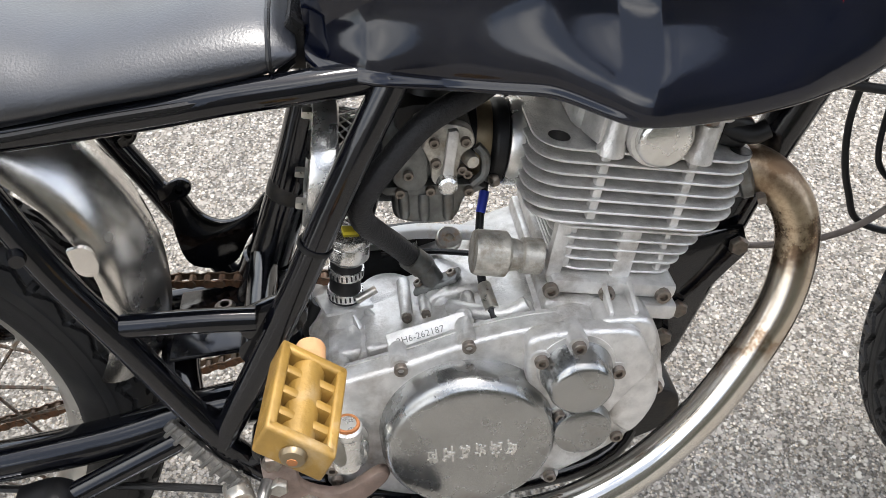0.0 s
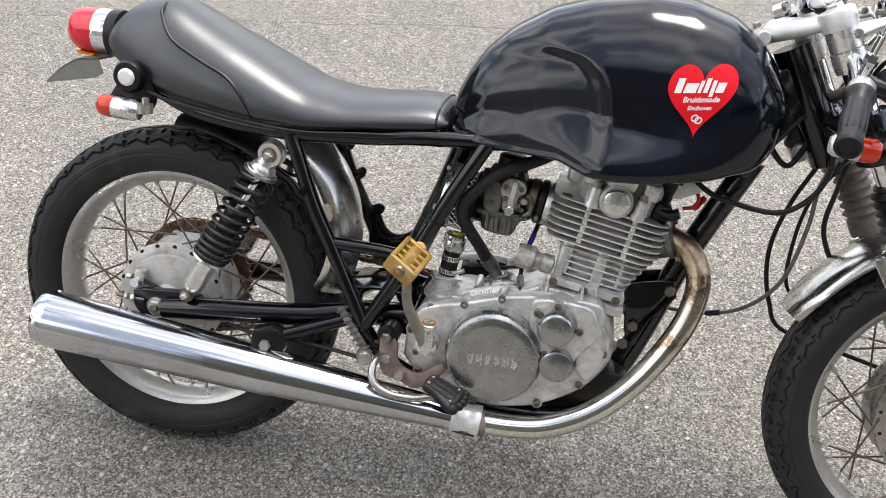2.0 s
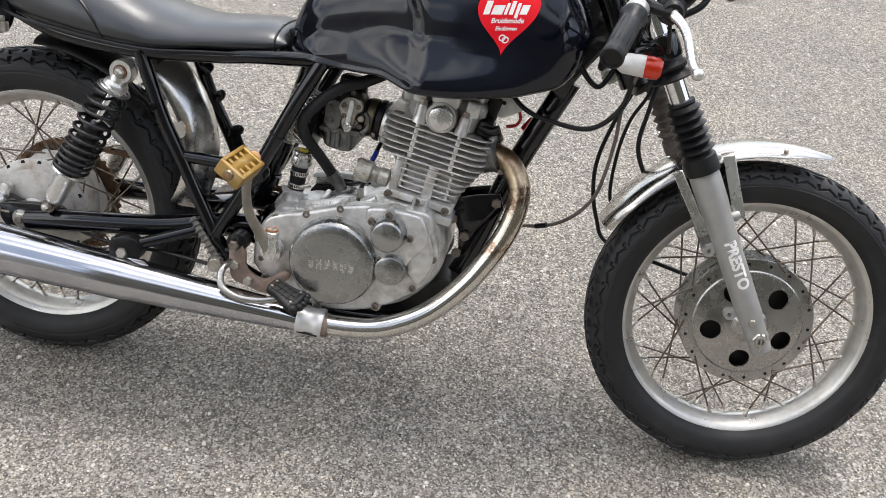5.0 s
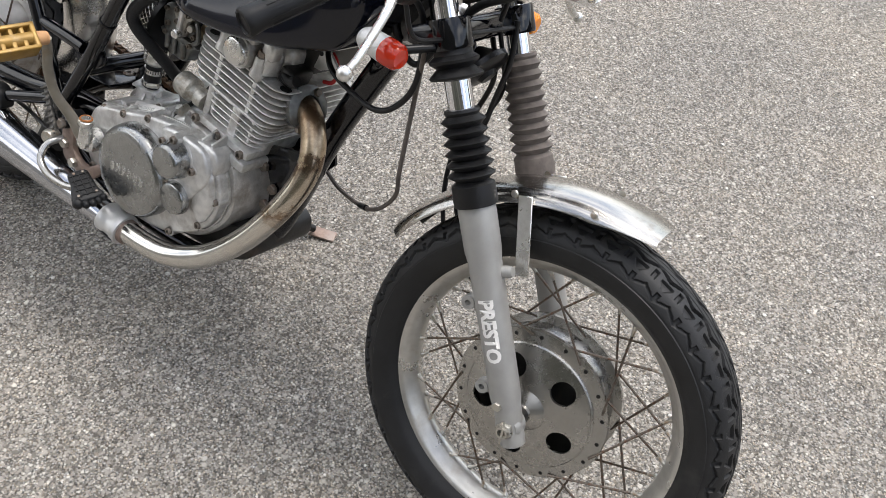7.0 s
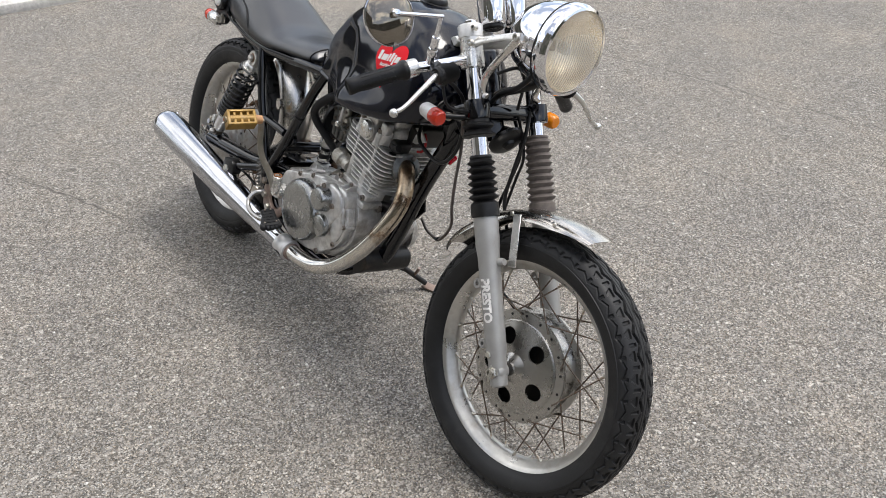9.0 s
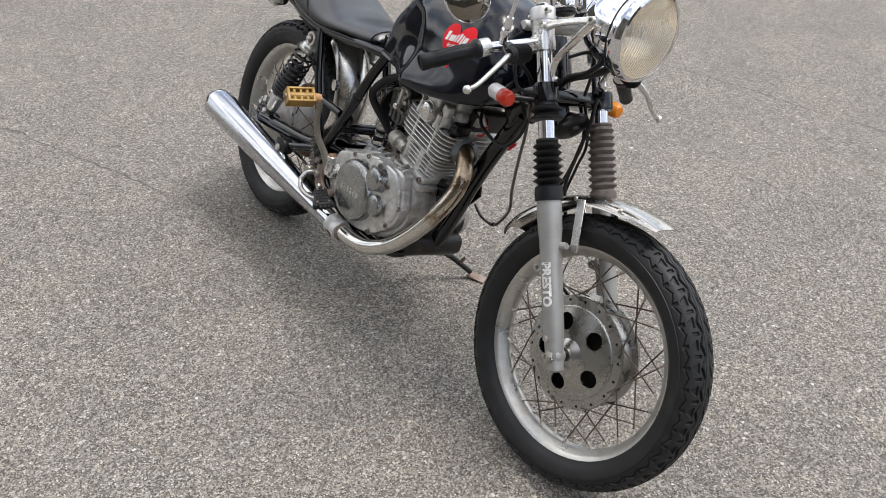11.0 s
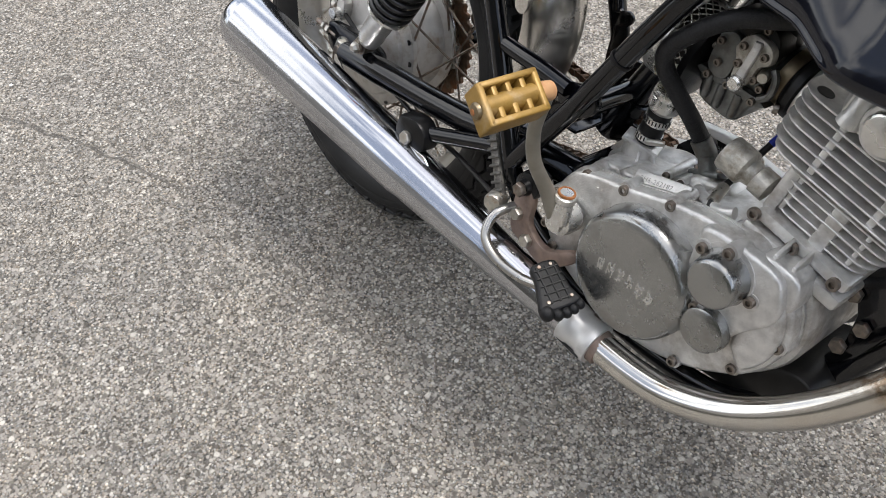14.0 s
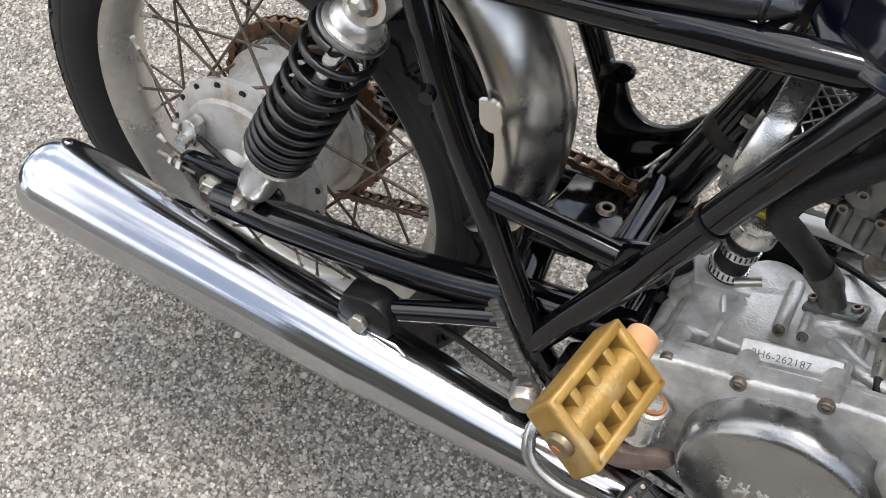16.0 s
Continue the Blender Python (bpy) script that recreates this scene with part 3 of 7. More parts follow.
def spoke_wheel(name, label, m, rim_r, tyre_r, hw, rim_w, chevrons, flanges, shift):
    """rim, tyre, 36 laced spokes with nipples; flanges: radius and place along the axle of the two hub flanges."""
    w = node(name, bike, m, label)
    tyre = new("tyre", tyre_mesh(rim_r, tyre_r, hw, chevrons, 0.044 if hw < 0.052 else 0.046, 1.0 if hw < 0.052 else 1.45))
    tyre.parent = w
    tyre["label"] = "black rubber tyre with zigzag tread"
    a = rim_w
    half = [(rim_r - 0.001, a), (rim_r + 0.001, a + 0.002), (rim_r - 0.003, a + 0.0045), (rim_r - 0.010, a + 0.002), (rim_r - 0.016, a - 0.004), (rim_r - 0.019, a - 0.010), (rim_r - 0.027, 0.010), (rim_r - 0.029, 0.0)]
    prof = half + [(r, -y) for r, y in reversed(half[:-1])] + [(rim_r - 0.004, -a * 0.6), (rim_r - 0.020, 0), (rim_r - 0.004, a * 0.6)]
    bm = bmesh.new()
    seg = 120
    rings = []
    for k in range(seg):
        t = 2 * math.pi * k / seg
        rings.append([bm.verts.new((r * math.cos(t), y, r * math.sin(t))) for r, y in prof])
    for k in range(seg):
        p, q = rings[k], rings[(k + 1) % seg]
        for i in range(len(prof)):
            j = (i + 1) % len(prof)
            bm.faces.new((p[i], p[j], q[j], q[i]))
    part("rim", bm, RIM, w, "satin alloy rim", angle=50)
    rod = nip = None
    (rh1, y1), (rh2, y2) = flanges
    for i in range(36):
        near = i % 2 == 0
        rh, yh = (rh1, y1) if near else (rh2, y2)
        turn = shift if (i // 2) % 2 == 0 else -shift
        t = radians(10 * i + 4)
        tip = vec((rim_r - 0.030) * math.cos(t), (0.006 if not near else -0.006), (rim_r - 0.030) * math.sin(t))
        u = t + radians(turn)
        foot = vec(rh * math.cos(u), yh + (0.004 if (i // 2) % 2 == 0 else -0.004), rh * math.sin(u))
        d = tip - foot
        mm = frame_to(foot, d) @ Matrix.Diagonal((1, 1, d.length, 1))
        nn = frame_to(tip, d)
        if rod is None:
            rod = part("spoke", tube([(0, 0, 0), (0, 0, 1)], 0.0019, 6), SPOKE, w, "rust-flecked steel spoke", m=mm)
            nip = part("nipple", lathe([(0, -0.013), (0.0026, -0.013), (0.0030, -0.002), (0.0046, 0.000), (0.0046, 0.004), (0, 0.005)], seg=8), ZINC, w, m=nn)
        else:
            again(rod, mm)
            again(nip, nn)
    return w


def ring_of(bm_ob, count, radius, y, parent, axis=(0, -1, 0), start=0.0):
    first = bm_ob
    for i in range(count):
        t = start + 2 * math.pi * i / count
        m = frame_to((radius * math.cos(t), y, radius * math.sin(t)), axis)
        if i == 0:
            first.matrix_basis = m
        else:
            again(first, m)


rear_wheel = spoke_wheel("rear_wheel", "spoked rear wheel with drum hub and worn tyre", pose(0, 0, 0.31), 0.2415, 0.317, 0.054, 0.030, 40, ((0.094, -0.048), (0.094, 0.040)), 52)
front_wheel = spoke_wheel("front_wheel", "spoked front wheel with a large pierced hub", STEER @ Matrix.Translation(FRONT), 0.2400, 0.3045, 0.0510, 0.027, 42, ((0.118, -0.031), (0.118, 0.034)), 38)

# rear hub, brake plate and its lever, sprocket
part("hub", lathe([(0.030, 0.055), (0.060, 0.052), (0.086, 0.046), (0.100, 0.040), (0.101, 0.034), (0.088, 0.030), (0.084, 0.0), (0.090, -0.036), (0.104, -0.042), (0.105, -0.050), (0.094, -0.056), (0.088, -0.057), (0.0, -0.057)][::-1], axis=(0, 1, 0), seg=64), REAR_HUB, rear_wheel, "dull painted hub with rust round the spoke holes")
part("brake_plate", lathe([(0, 0.088), (0.018, 0.088), (0.022, 0.080), (0.030, 0.070), (0.060, 0.066), (0.082, 0.062), (0.086, 0.056), (0.0, 0.050)], axis=(0, -1, 0), seg=64), REAR_HUB, rear_wheel)
# dark discs on the flange paint the shade of the spoke holes
hole = part("spoke_hole_disc", lathe([(0, 0.0012), (0.0042, 0.0012), (0.0046, 0), (0, 0)], seg=10), DARK, rear_wheel)
ring_of(hole, 18, 0.0990, -0.0530, rear_wheel, start=0.1)
bm = prism(round_outline([(-0.062, 0.018), (-0.044, 0.022), (-0.040, 0.052), (-0.058, 0.054)], 3), -0.084, -0.066, 0.003)
lathe([(0, 0), (0.0085, 0), (0.0085, 0.014), (0, 0.014)], (-0.052, -0.084, 0.034), (0, -1, 0), 16, bm)
part("brake_lever", bm, SILVER, rear_wheel, "small clamped alloy brake lever")
part("lever_bolt", hexagon((-0.064, -0.080, 0.040), (-1, 0, 0), 0.006, 0.010), ZINC, rear_wheel)
# sprocket on the far side: carrier plate with lobes and holes
lobes = [(0.094 + 0.010 * (math.cos(6 * t) > 0.2)) for t in np.linspace(0, 2 * math.pi, 73)[:-1]]
part("sprocket_carrier", prism([(r * math.cos(t), r * math.sin(t)) for r, t in zip(lobes, np.linspace(0, 2 * math.pi, 73)[:-1])], 0.046, 0.056, 0.002), HUB, rear_wheel, "silver sprocket carrier plate")
teeth = []
for k in range(43 * 4):
    t = 2 * math.pi * k / (43 * 4)
    teeth.append(((0.113, 0.118, 0.118, 0.113)[k % 4] * math.cos(t), (0.113, 0.118, 0.118, 0.113)[k % 4] * math.sin(t)))
bm = bmesh.new()
outer = [[bm.verts.new((x, y, z)) for x, z in teeth] for y in (0.060, 0.066)]
inner = [[bm.verts.new((x * 0.76, y, z * 0.76)) for x, z in teeth] for y in (0.060, 0.066)]
loop = [outer[0], outer[1], inner[1], inner[0]]
for a, b in zip(loop, loop[1:] + loop[:1]):
    for i in range(len(a)):
        j = (i + 1) % len(a)
        bm.faces.new((a[i], a[j], b[j], b[i]))
part("sprocket", bm, CHAIN, rear_wheel, "rusty toothed rear sprocket")

# front hub: pierced cover over a wide drum
part("hub", lathe([(0.030, 0.052), (0.080, 0.050), (0.112, 0.040), (0.124, 0.038), (0.125, 0.030), (0.112, 0.026), (0.108, 0.0), (0.112, -0.022), (0.125, -0.024), (0.1265, -0.028), (0.125, -0.0315), (0.106, -0.0340), (0.100, -0.0340), (0.098, -0.030), (0.096, -0.012), (0.0, -0.012)][::-1], axis=(0, 1, 0), seg=72), HUB, front_wheel, "wide satin alloy hub with drilled flanges")
bm = bmesh.new()


def edge_ring(bm, cx, cz, r, n):
    vs = [bm.verts.new((cx + r * math.cos(2 * math.pi * k / n), 0, cz + r * math.sin(2 * math.pi * k / n))) for k in range(n)]
    return [bm.edges.new((vs[k], vs[(k + 1) % n])) for k in range(n)], vs


edges, _ = edge_ring(bm, 0, 0, 0.1010, 72)
inner_e, _ = edge_ring(bm, 0, 0, 0.034, 40)
edges += inner_e
holes = []
for k in range(5):
    t = radians(72 * k - 20)
    e, vs = edge_ring(bm, 0.071 * math.cos(t), 0.071 * math.sin(t), 0.0192, 28)
    edges += e
    holes.append((t, vs))
bmesh.ops.triangle_fill(bm, use_beauty=True, use_dissolve=False, edges=edges)
for f in [f for f in bm.faces if f.calc_center_median().length < 0.030 or any((f.calc_center_median() - vec(0.071 * math.cos(t), 0, 0.071 * math.sin(t))).length < 0.01912 for t, _ in holes)]:
    bm.faces.remove(f)
for v in bm.verts:
    r = v.co.length
    v.co.y = -0.0345 - 0.014 * (1 - (r / 0.101) ** 2)
bmesh.ops.solidify(bm, geom=bm.faces[:], thickness=0.004)
part("hub_cover", bm, HUB, front_wheel, "pierced conical alloy hub cover", angle=30)
part("hub_boss", lathe([(0.0, 0.070), (0.014, 0.070), (0.016, 0.062), (0.020, 0.060), (0.030, 0.053), (0.038, 0.048), (0.038, 0.040), (0.0, 0.040)], axis=(0, -1, 0), seg=40), HUB, front_wheel)
# black liner and disc paint the shade seen through the cover's holes
part("hub_liner_shade", lathe([(0.0945, 0.014), (0.0945, 0.0325)], axis=(0, -1, 0), seg=48, close=False), HOLE_SHADE, front_wheel)
part("hub_inside_shade", lathe([(0.0, 0.018), (0.094, 0.018), (0.094, 0.008), (0.0, 0.008)], axis=(0, -1, 0), seg=48), DIRTY_AND_SHADE, front_wheel)
# spoke holes again as dark discs, their shade put in as colour
hole = part("spoke_hole_disc", lathe([(0, 0.0010), (0.0030, 0.0010), (0.0034, 0), (0, 0)], seg=10), DARK, front_wheel)
ring_of(hole, 18, 0.1165, -0.0322, front_wheel)
part("cover_edge", lathe([(0.0985, 0.034), (0.1035, 0.034), (0.1045, 0.036), (0.1025, 0.0375), (0.0985, 0.037)], axis=(0, -1, 0), seg=72), HUB, front_wheel)


# ---- frame: black enamelled tubes ----
def both(name, pts, r, label="", mat=None, seg=14, steps=6):
    """A tube of the right side and its mirror on the left."""
    for s in (1, -1):
        part(name, tube([(x, y * s, z) for x, y, z in pts], r, seg, steps), mat or FRAME, frame_node, label)


frame_node = node("frame", bike, label="glossy black tube frame with chipped enamel")
both("seat_rail", [(-0.02, -0.085, 0.712), (0.08, -0.10, 0.680), (0.23, -0.108, 0.667), (0.375, -0.108, 0.676), (0.452, -0.108, 0.685), (0.53, -0.103, 0.690), (0.62, -0.085, 0.694), (0.80, -0.03, 0.72)], 0.0130)
both("rear_stay", [(0.244, -0.112, 0.668), (0.266, -0.117, 0.615), (0.293, -0.119, 0.548), (0.327, -0.120, 0.482), (0.357, -0.120, 0.420), (0.402, -0.122, 0.332)], 0.0133)
both("diagonal_tube", [(0.578, -0.106, 0.694), (0.549, -0.112, 0.641), (0.520, -0.114, 0.585), (0.486, -0.116, 0.514), (0.449, -0.118, 0.442), (0.396, -0.122, 0.345)], 0.0135)
part("brace", tube([(0.334, -0.118, 0.487), (0.400, -0.118, 0.486), (0.446, -0.116, 0.482)], 0.0110), FRAME, frame_node)
part("down_tube", tube([(1.010, 0, 0.700), (0.933, 0, 0.527), (0.880, 0, 0.370), (0.845, 0, 0.285), (0.800, 0, 0.245)], 0.0215, 18), FRAME, frame_node)
both("cradle_tube", [(0.845, -0.02, 0.280), (0.79, -0.075, 0.225), (0.68, -0.095, 0.215), (0.55, -0.105, 0.235), (0.44, -0.115, 0.285), (0.40, -0.122, 0.335)], 0.0135)
part("backbone", tube([(1.020, 0, 0.760), (0.86, 0, 0.735), (0.66, 0, 0.712), (0.56, 0, 0.700)], 0.024, 18), FRAME, frame_node)
part("seat_tube", tube([(0.418, 0.045, 0.365), (0.450, 0.045, 0.450), (0.484, 0.045, 0.540), (0.512, 0.045, 0.625), (0.530, 0.040, 0.690)], 0.0225, 22), FRAME, frame_node, "thick black frame tube with a rubbed rusty patch")
part("cross_tube", tube([(0.440, -0.112, 0.440), (0.440, 0.112, 0.440)], 0.015), FRAME, frame_node)
part("tube_collar", lathe([(0.0245, -0.012), (0.0275, -0.010), (0.0275, 0.010), (0.0245, 0.012)], (0.440, 0.045, 0.424), (0.36, 0, 0.93), 28, close=False), FRAME, frame_node)
part("rust_patch", lathe([(0.0223, -0.010), (0.0228, -0.008), (0.0228, 0.004), (0.0223, 0.008)], (0.475, 0.045, 0.516), (0.35, 0, 0.93), 28, close=False), DIRTY_AND_SHADE, frame_node, "rubbed rusty patch")
part("brace_plate", box((0.085, 0.110, 0.005), pose(0.385, 0.010, 0.384, 0, -4, 0), 0.002), FRAME, frame_node, "black plate with a bolt hole")
part("plate_boss", lathe([(0.005, 0.003), (0.008, 0.003), (0.011, 0.0), (0.005, 0.0)], (0.392, 0.028, 0.388), (0, 0, 1), 20, close=False), BOLT, frame_node)
part("cross_tube", tube([(0.245, -0.105, 0.655), (0.245, 0.105, 0.655)], 0.012), FRAME, frame_node)
part("head_tube", tube([tuple(STEER_POINT + k * vec(-math.sin(RAKE), 0, math.cos(RAKE))) for k in (0.50, 0.70)], 0.030, 20), FRAME, frame_node)
# black mass added to keep the gap behind the head tube dark
part("neck_filler", prism(round_outline([(0.965, 0.700), (1.010, 0.840), (1.050, 0.850), (1.085, 0.800), (1.062, 0.768), (1.020, 0.705), (1.000, 0.665)], 4), -0.026, 0.026, 0.006), FRAME, frame_node, "added black mass filling the gap at the steering head")
# plates and tabs welded to the tubes
part("engine_plate", prism([(0.815, 0.455), (0.870, 0.470), (0.915, 0.480), (0.925, 0.450), (0.885, 0.400), (0.868, 0.350), (0.850, 0.345), (0.845, 0.395)], -0.036, -0.028, 0.002), FRAME, frame_node, "black engine mounting plate")
part("engine_plate", prism([(0.815, 0.455), (0.870, 0.470), (0.915, 0.480), (0.925, 0.450), (0.885, 0.400), (0.868, 0.350), (0.850, 0.345), (0.845, 0.395)], 0.028, 0.036, 0.002), FRAME, frame_node)
b0 = part("plate_bolt", bolt_head(0.010, 0.008, False), BOLT, frame_node, m=frame_to((0.832, -0.038, 0.420), (0, -1, 0)))
for x, z in ((0.910, 0.462), (0.858, 0.388), (0.846, 0.352)):
    again(b0, frame_to((x, -0.038, z), (0, -1, 0)))
part("gusset", prism(round_outline([(0.340, 0.500), (0.356, 0.489), (0.372, 0.458), (0.394, 0.446), (0.420, 0.455), (0.442, 0.478), (0.470, 0.490), (0.472, 0.455), (0.445, 0.440), (0.421, 0.428), (0.395, 0.390), (0.352, 0.392), (0.340, 0.430)], 5), 0.100, 0.108, 0.002), FRAME, frame_node, "curved black gusset plate")
for x, z, s in ((0.300, 0.560, 0.014), (0.330, 0.492, 0.020), (0.270, 0.612, 0.016)):
    bm = prism(round_outline([(x, z), (x + s * 1.3, z + 0.012), (x + s * 1.9, z + 0.004), (x + s * 1.5, z - 0.010), (x + 0.004, z - 0.016)], 3), 0.098, 0.104, 0.0015)
    lathe([(0.004, 0), (0.007, 0), (0.007, 0.003), (0.004, 0.003)], (x + s * 1.25, 0.098, z), (0, -1, 0), 12, bm, False)
    part("tab", bm, FRAME, frame_node)
part("frame_nub", lathe([(0, 0.010), (0.006, 0.010), (0.008, 0.0), (0, 0)], (0.275, -0.128, 0.574), (0.25, -1, 0), 14), FRAME, frame_node)
part("weld_clip", lathe([(0.0135, 0), (0.0152, 0), (0.0152, 0.004), (0.0135, 0.004)], (0.503, -0.115, 0.550), (0.43, 0.0, 0.90), 20, close=False), DARK, frame_node, "black cable tie")
part("footrest_lug", prism(round_outline([(0.425, 0.480), (0.470, 0.496), (0.490, 0.476), (0.470, 0.452), (0.435, 0.455)], 4), -0.112, -0.100, 0.002), FRAME, frame_node)
part("lug_bolt", bolt_head(0.010, 0.006), DIRTY_AND_SHADE, frame_node, m=frame_to((0.462, -0.114, 0.474), (0, -1, 0)))

# ---- swing arm ----
swing = node("swing_arm", bike, label="black tubular swing arm")
for s in (-1, 1):
    part("arm", tube([(0.015, 0.112 * s, 0.310), (0.10, 0.112 * s, 0.322), (0.20, 0.106 * s, 0.330), (0.29, 0.098 * s, 0.338), (0.38, 0.088 * s, 0.354), (0.47, 0.075 * s, 0.354)], [0.018, 0.021, 0.020, 0.020, 0.021, 0.023], 16, squash=1.15), FRAME, swing)
    part("axle_plate", prism(round_outline([(-0.052, 0.322), (-0.040, 0.336), (0.060, 0.344), (0.085, 0.328), (0.060, 0.296), (-0.025, 0.286), (-0.048, 0.300)], 4), s * 0.095 - 0.008, s * 0.095 + 0.007, 0.003), FRAME, swing)
part("pivot_tube", tube([(0.470, -0.095, 0.350), (0.470, 0.095, 0.350)], 0.024), FRAME, swing)
part("cross_brace", tube([(0.36, -0.09, 0.350), (0.345, 0.0, 0.356), (0.36, 0.09, 0.350)], 0.020), FRAME, swing)
part("axle_nut", hexagon((-0.004, -0.105, 0.307), (0, -1, 0), 0.0150, 0.008), ZINC, swing, "dull steel axle nut")
part("axle_end", lathe([(0, 0.014), (0.007, 0.014), (0.008, 0.012), (0.008, 0), (0, 0)], (-0.004, -0.105, 0.307), (0, -1, 0), 14), BOLT, swing)
part("washer", lathe([(0.009, 0.003), (0.019, 0.003), (0.019, 0), (0.009, 0)], (-0.004, -0.103, 0.307), (0, -1, 0), 24), ZINC, swing)
part("chain_adjuster", tube([(-0.03, -0.100, 0.316), (-0.085, -0.100, 0.318)], 0.0042, 8), BOLT, swing, "threaded adjuster bolt")
part("adjuster_nut", hexagon((-0.048, -0.100, 0.3166), (-1, 0, 0), 0.0085, 0.008), ZINC, swing)
part("adjuster_nut", hexagon((-0.062, -0.100, 0.3172), (-1, 0, 0), 0.007, 0.006), ZINC, swing)

# ---- rear shock absorbers ----
def shock(s):
    sh = node("shock_absorber", bike, label="rear shock absorber with black coil spring and chrome ends")
    top, low = vec(0.212, s * 0.110, 0.627), vec(0.068, s * 0.122, 0.353)
    d = (low - top)
    L, ax = d.length, d.normalized()
    out = vec(0, s, 0)
    part("top_eye", lathe([(0.007, -0.014), (0.0205, -0.014), (0.0225, -0.009), (0.0225, 0.009), (0.0205, 0.014), (0.0135, 0.014), (0.0130, 0.010), (0.007, 0.010)], top, out, 32), SILVER, sh, "silver shock eye")
    part("bush", lathe([(0.006, -0.0150), (0.0130, -0.0150), (0.0130, 0.0125), (0.006, 0.0125)], top, out, 24), RUSTY_RING, sh, "rust-stained rubber bush")
    part("top_cap", lathe([(0.012, 0.006), (0.0165, 0.012), (0.0170, 0.022), (0.0215, 0.026), (0.0230, 0.033), (0.0275, 0.0345), (0.0280, 0.0375), (0.0, 0.039)], top, ax, 32), SILVER, sh, "flanged silver spring collar")
    part("top_seat", lathe([(0.015, 0.0375), (0.0305, 0.0380), (0.0315, 0.0395), (0.0310, 0.0415), (0.020, 0.043)], top, ax, 32), CARB, sh)
    part("rod", tube([top + ax * 0.05, top + ax * 0.13], 0.0085, 14), CHROME, sh)
    part("damper_body", tube([top + ax * 0.115, top + ax * 0.235], 0.0205, 24), COIL, sh)
    turns, n = 10.5, 10.5 * 24
    m = frame_to(top, ax)
    path = []
    for k in range(int(n) + 1):
        t = k / n
        h = 0.0455 + 0.1775 * (t + 0.115 * math.sin(math.pi * t))
        a = 2 * math.pi * turns * t
        path.append(m @ Vector((0.0310 * math.cos(a), 0.0310 * math.sin(a), h)))
    part("spring", tube(path, 0.0037, 10, 1), COIL, sh, "glossy black coil spring")
    part("lower_body", lathe([(0, 0.224), (0.033, 0.224), (0.034, 0.228), (0.024, 0.231), (0.0205, 0.236), (0.0195, 0.288), (0.0175, 0.298), (0.012, 0.303), (0, 0.304)], top, ax, 28), SILVER, sh, "chrome lower shock body")
    part("low_eye", lathe([(0.005, -0.011), (0.013, -0.011), (0.013, 0.011), (0.005, 0.011)], low, out, 20), BOLT, sh)
    for c, r in ((top, 0.0095), (low, 0.0085)):
        part("dome_nut", lathe([(0, 0.027), (r * 0.5, 0.0265), (r * 0.8, 0.024), (r, 0.021), (r, 0.014), (0, 0.014)], c, out, 6), ZINC, sh, "rusty dome nut")
        part("washer", lathe([(0.004, 0.0145), (r * 1.2, 0.0145), (r * 1.2, 0.0170), (0.004, 0.0170)], c, out, 24), BOLT, sh)


shock(-1)
shock(1)

# ---- rear mudguard: polished sheet between wheel and frame ----
def guard(name, centre, r, hw, crown, a0, a1, mat, label, m=None, steps=30, thick=0.0016, edge=0.0, cross=None):
    bm = bmesh.new()
    rings = []
    cross = cross or [(-1.0, -1.15), (-0.98, -0.9), (-0.85, -0.45), (-0.6, -0.17), (-0.3, -0.04), (0, 0), (0.3, -0.04), (0.6, -0.17), (0.85, -0.45), (0.98, -0.9), (1.0, -1.15)]
    for k in range(steps + 1):
        a = radians(a0 + (a1 - a0) * k / steps)
        fade = min(1.0, 0.70 + 0.30 * (k / 4) ** 0.6, 0.80 + 0.20 * ((steps - k) / 4) ** 0.7) if edge else 1.0
        flat = 0.30 + 0.70 * min(1.0, (steps - k) / 6) if edge else 1.0
        rings.append([bm.verts.new((centre[0] + (r + crown * c * flat) * math.cos(a), centre[1] + hw * w * fade, centre[2] + (r + crown * c * flat) * math.sin(a))) for w, c in cross])
    grid_faces(bm, rings, False, False)
    bmesh.ops.recalc_face_normals(bm, faces=bm.faces)
    bmesh.ops.solidify(bm, geom=bm.faces[:], thickness=thick)
    return part(name, bm, mat, bike, label, m=m, angle=50)


rear_guard = guard("rear_mudguard", (0.1175, 0, 0.468), 0.235, 0.058, 0.036, -30, 58, POLISHED, "polished steel rear mudguard with dull reflections", cross=[(w, c) for w, c in ((-1.0, -1.35), (-0.97, -1.05), (-0.82, -0.74), (-0.56, -0.40), (-0.28, -0.11), (0, 0), (0.28, -0.11), (0.56, -0.40), (0.82, -0.74), (0.97, -1.05), (1.0, -1.35))])
part("guard_bolt", lathe([(0, 0.004), (0.004, 0.004), (0.006, 0.001), (0.007, 0), (0, 0)], (0.3170, -0.0420, 0.5300), (0.70, -0.70, 0.2), 14), ZINC, rear_guard)
for s in (-1, 1):
    part("guard_tab", prism(round_outline([(0.288, 0.534), (0.304, 0.536), (0.312, 0.520), (0.306, 0.506), (0.292, 0.510)], 3), s * 0.061 - 0.001, s * 0.068 + 0.001, 0.0), POLISHED, rear_guard)
# a dark disc paints the shade of the tab's hole
part("tab_hole_disc", lathe([(0, 0.0012), (0.005, 0.0012), (0.005, 0), (0, 0)], (0.300, -0.062, 0.522), (0, -1, 0), 14), DARK, rear_guard)
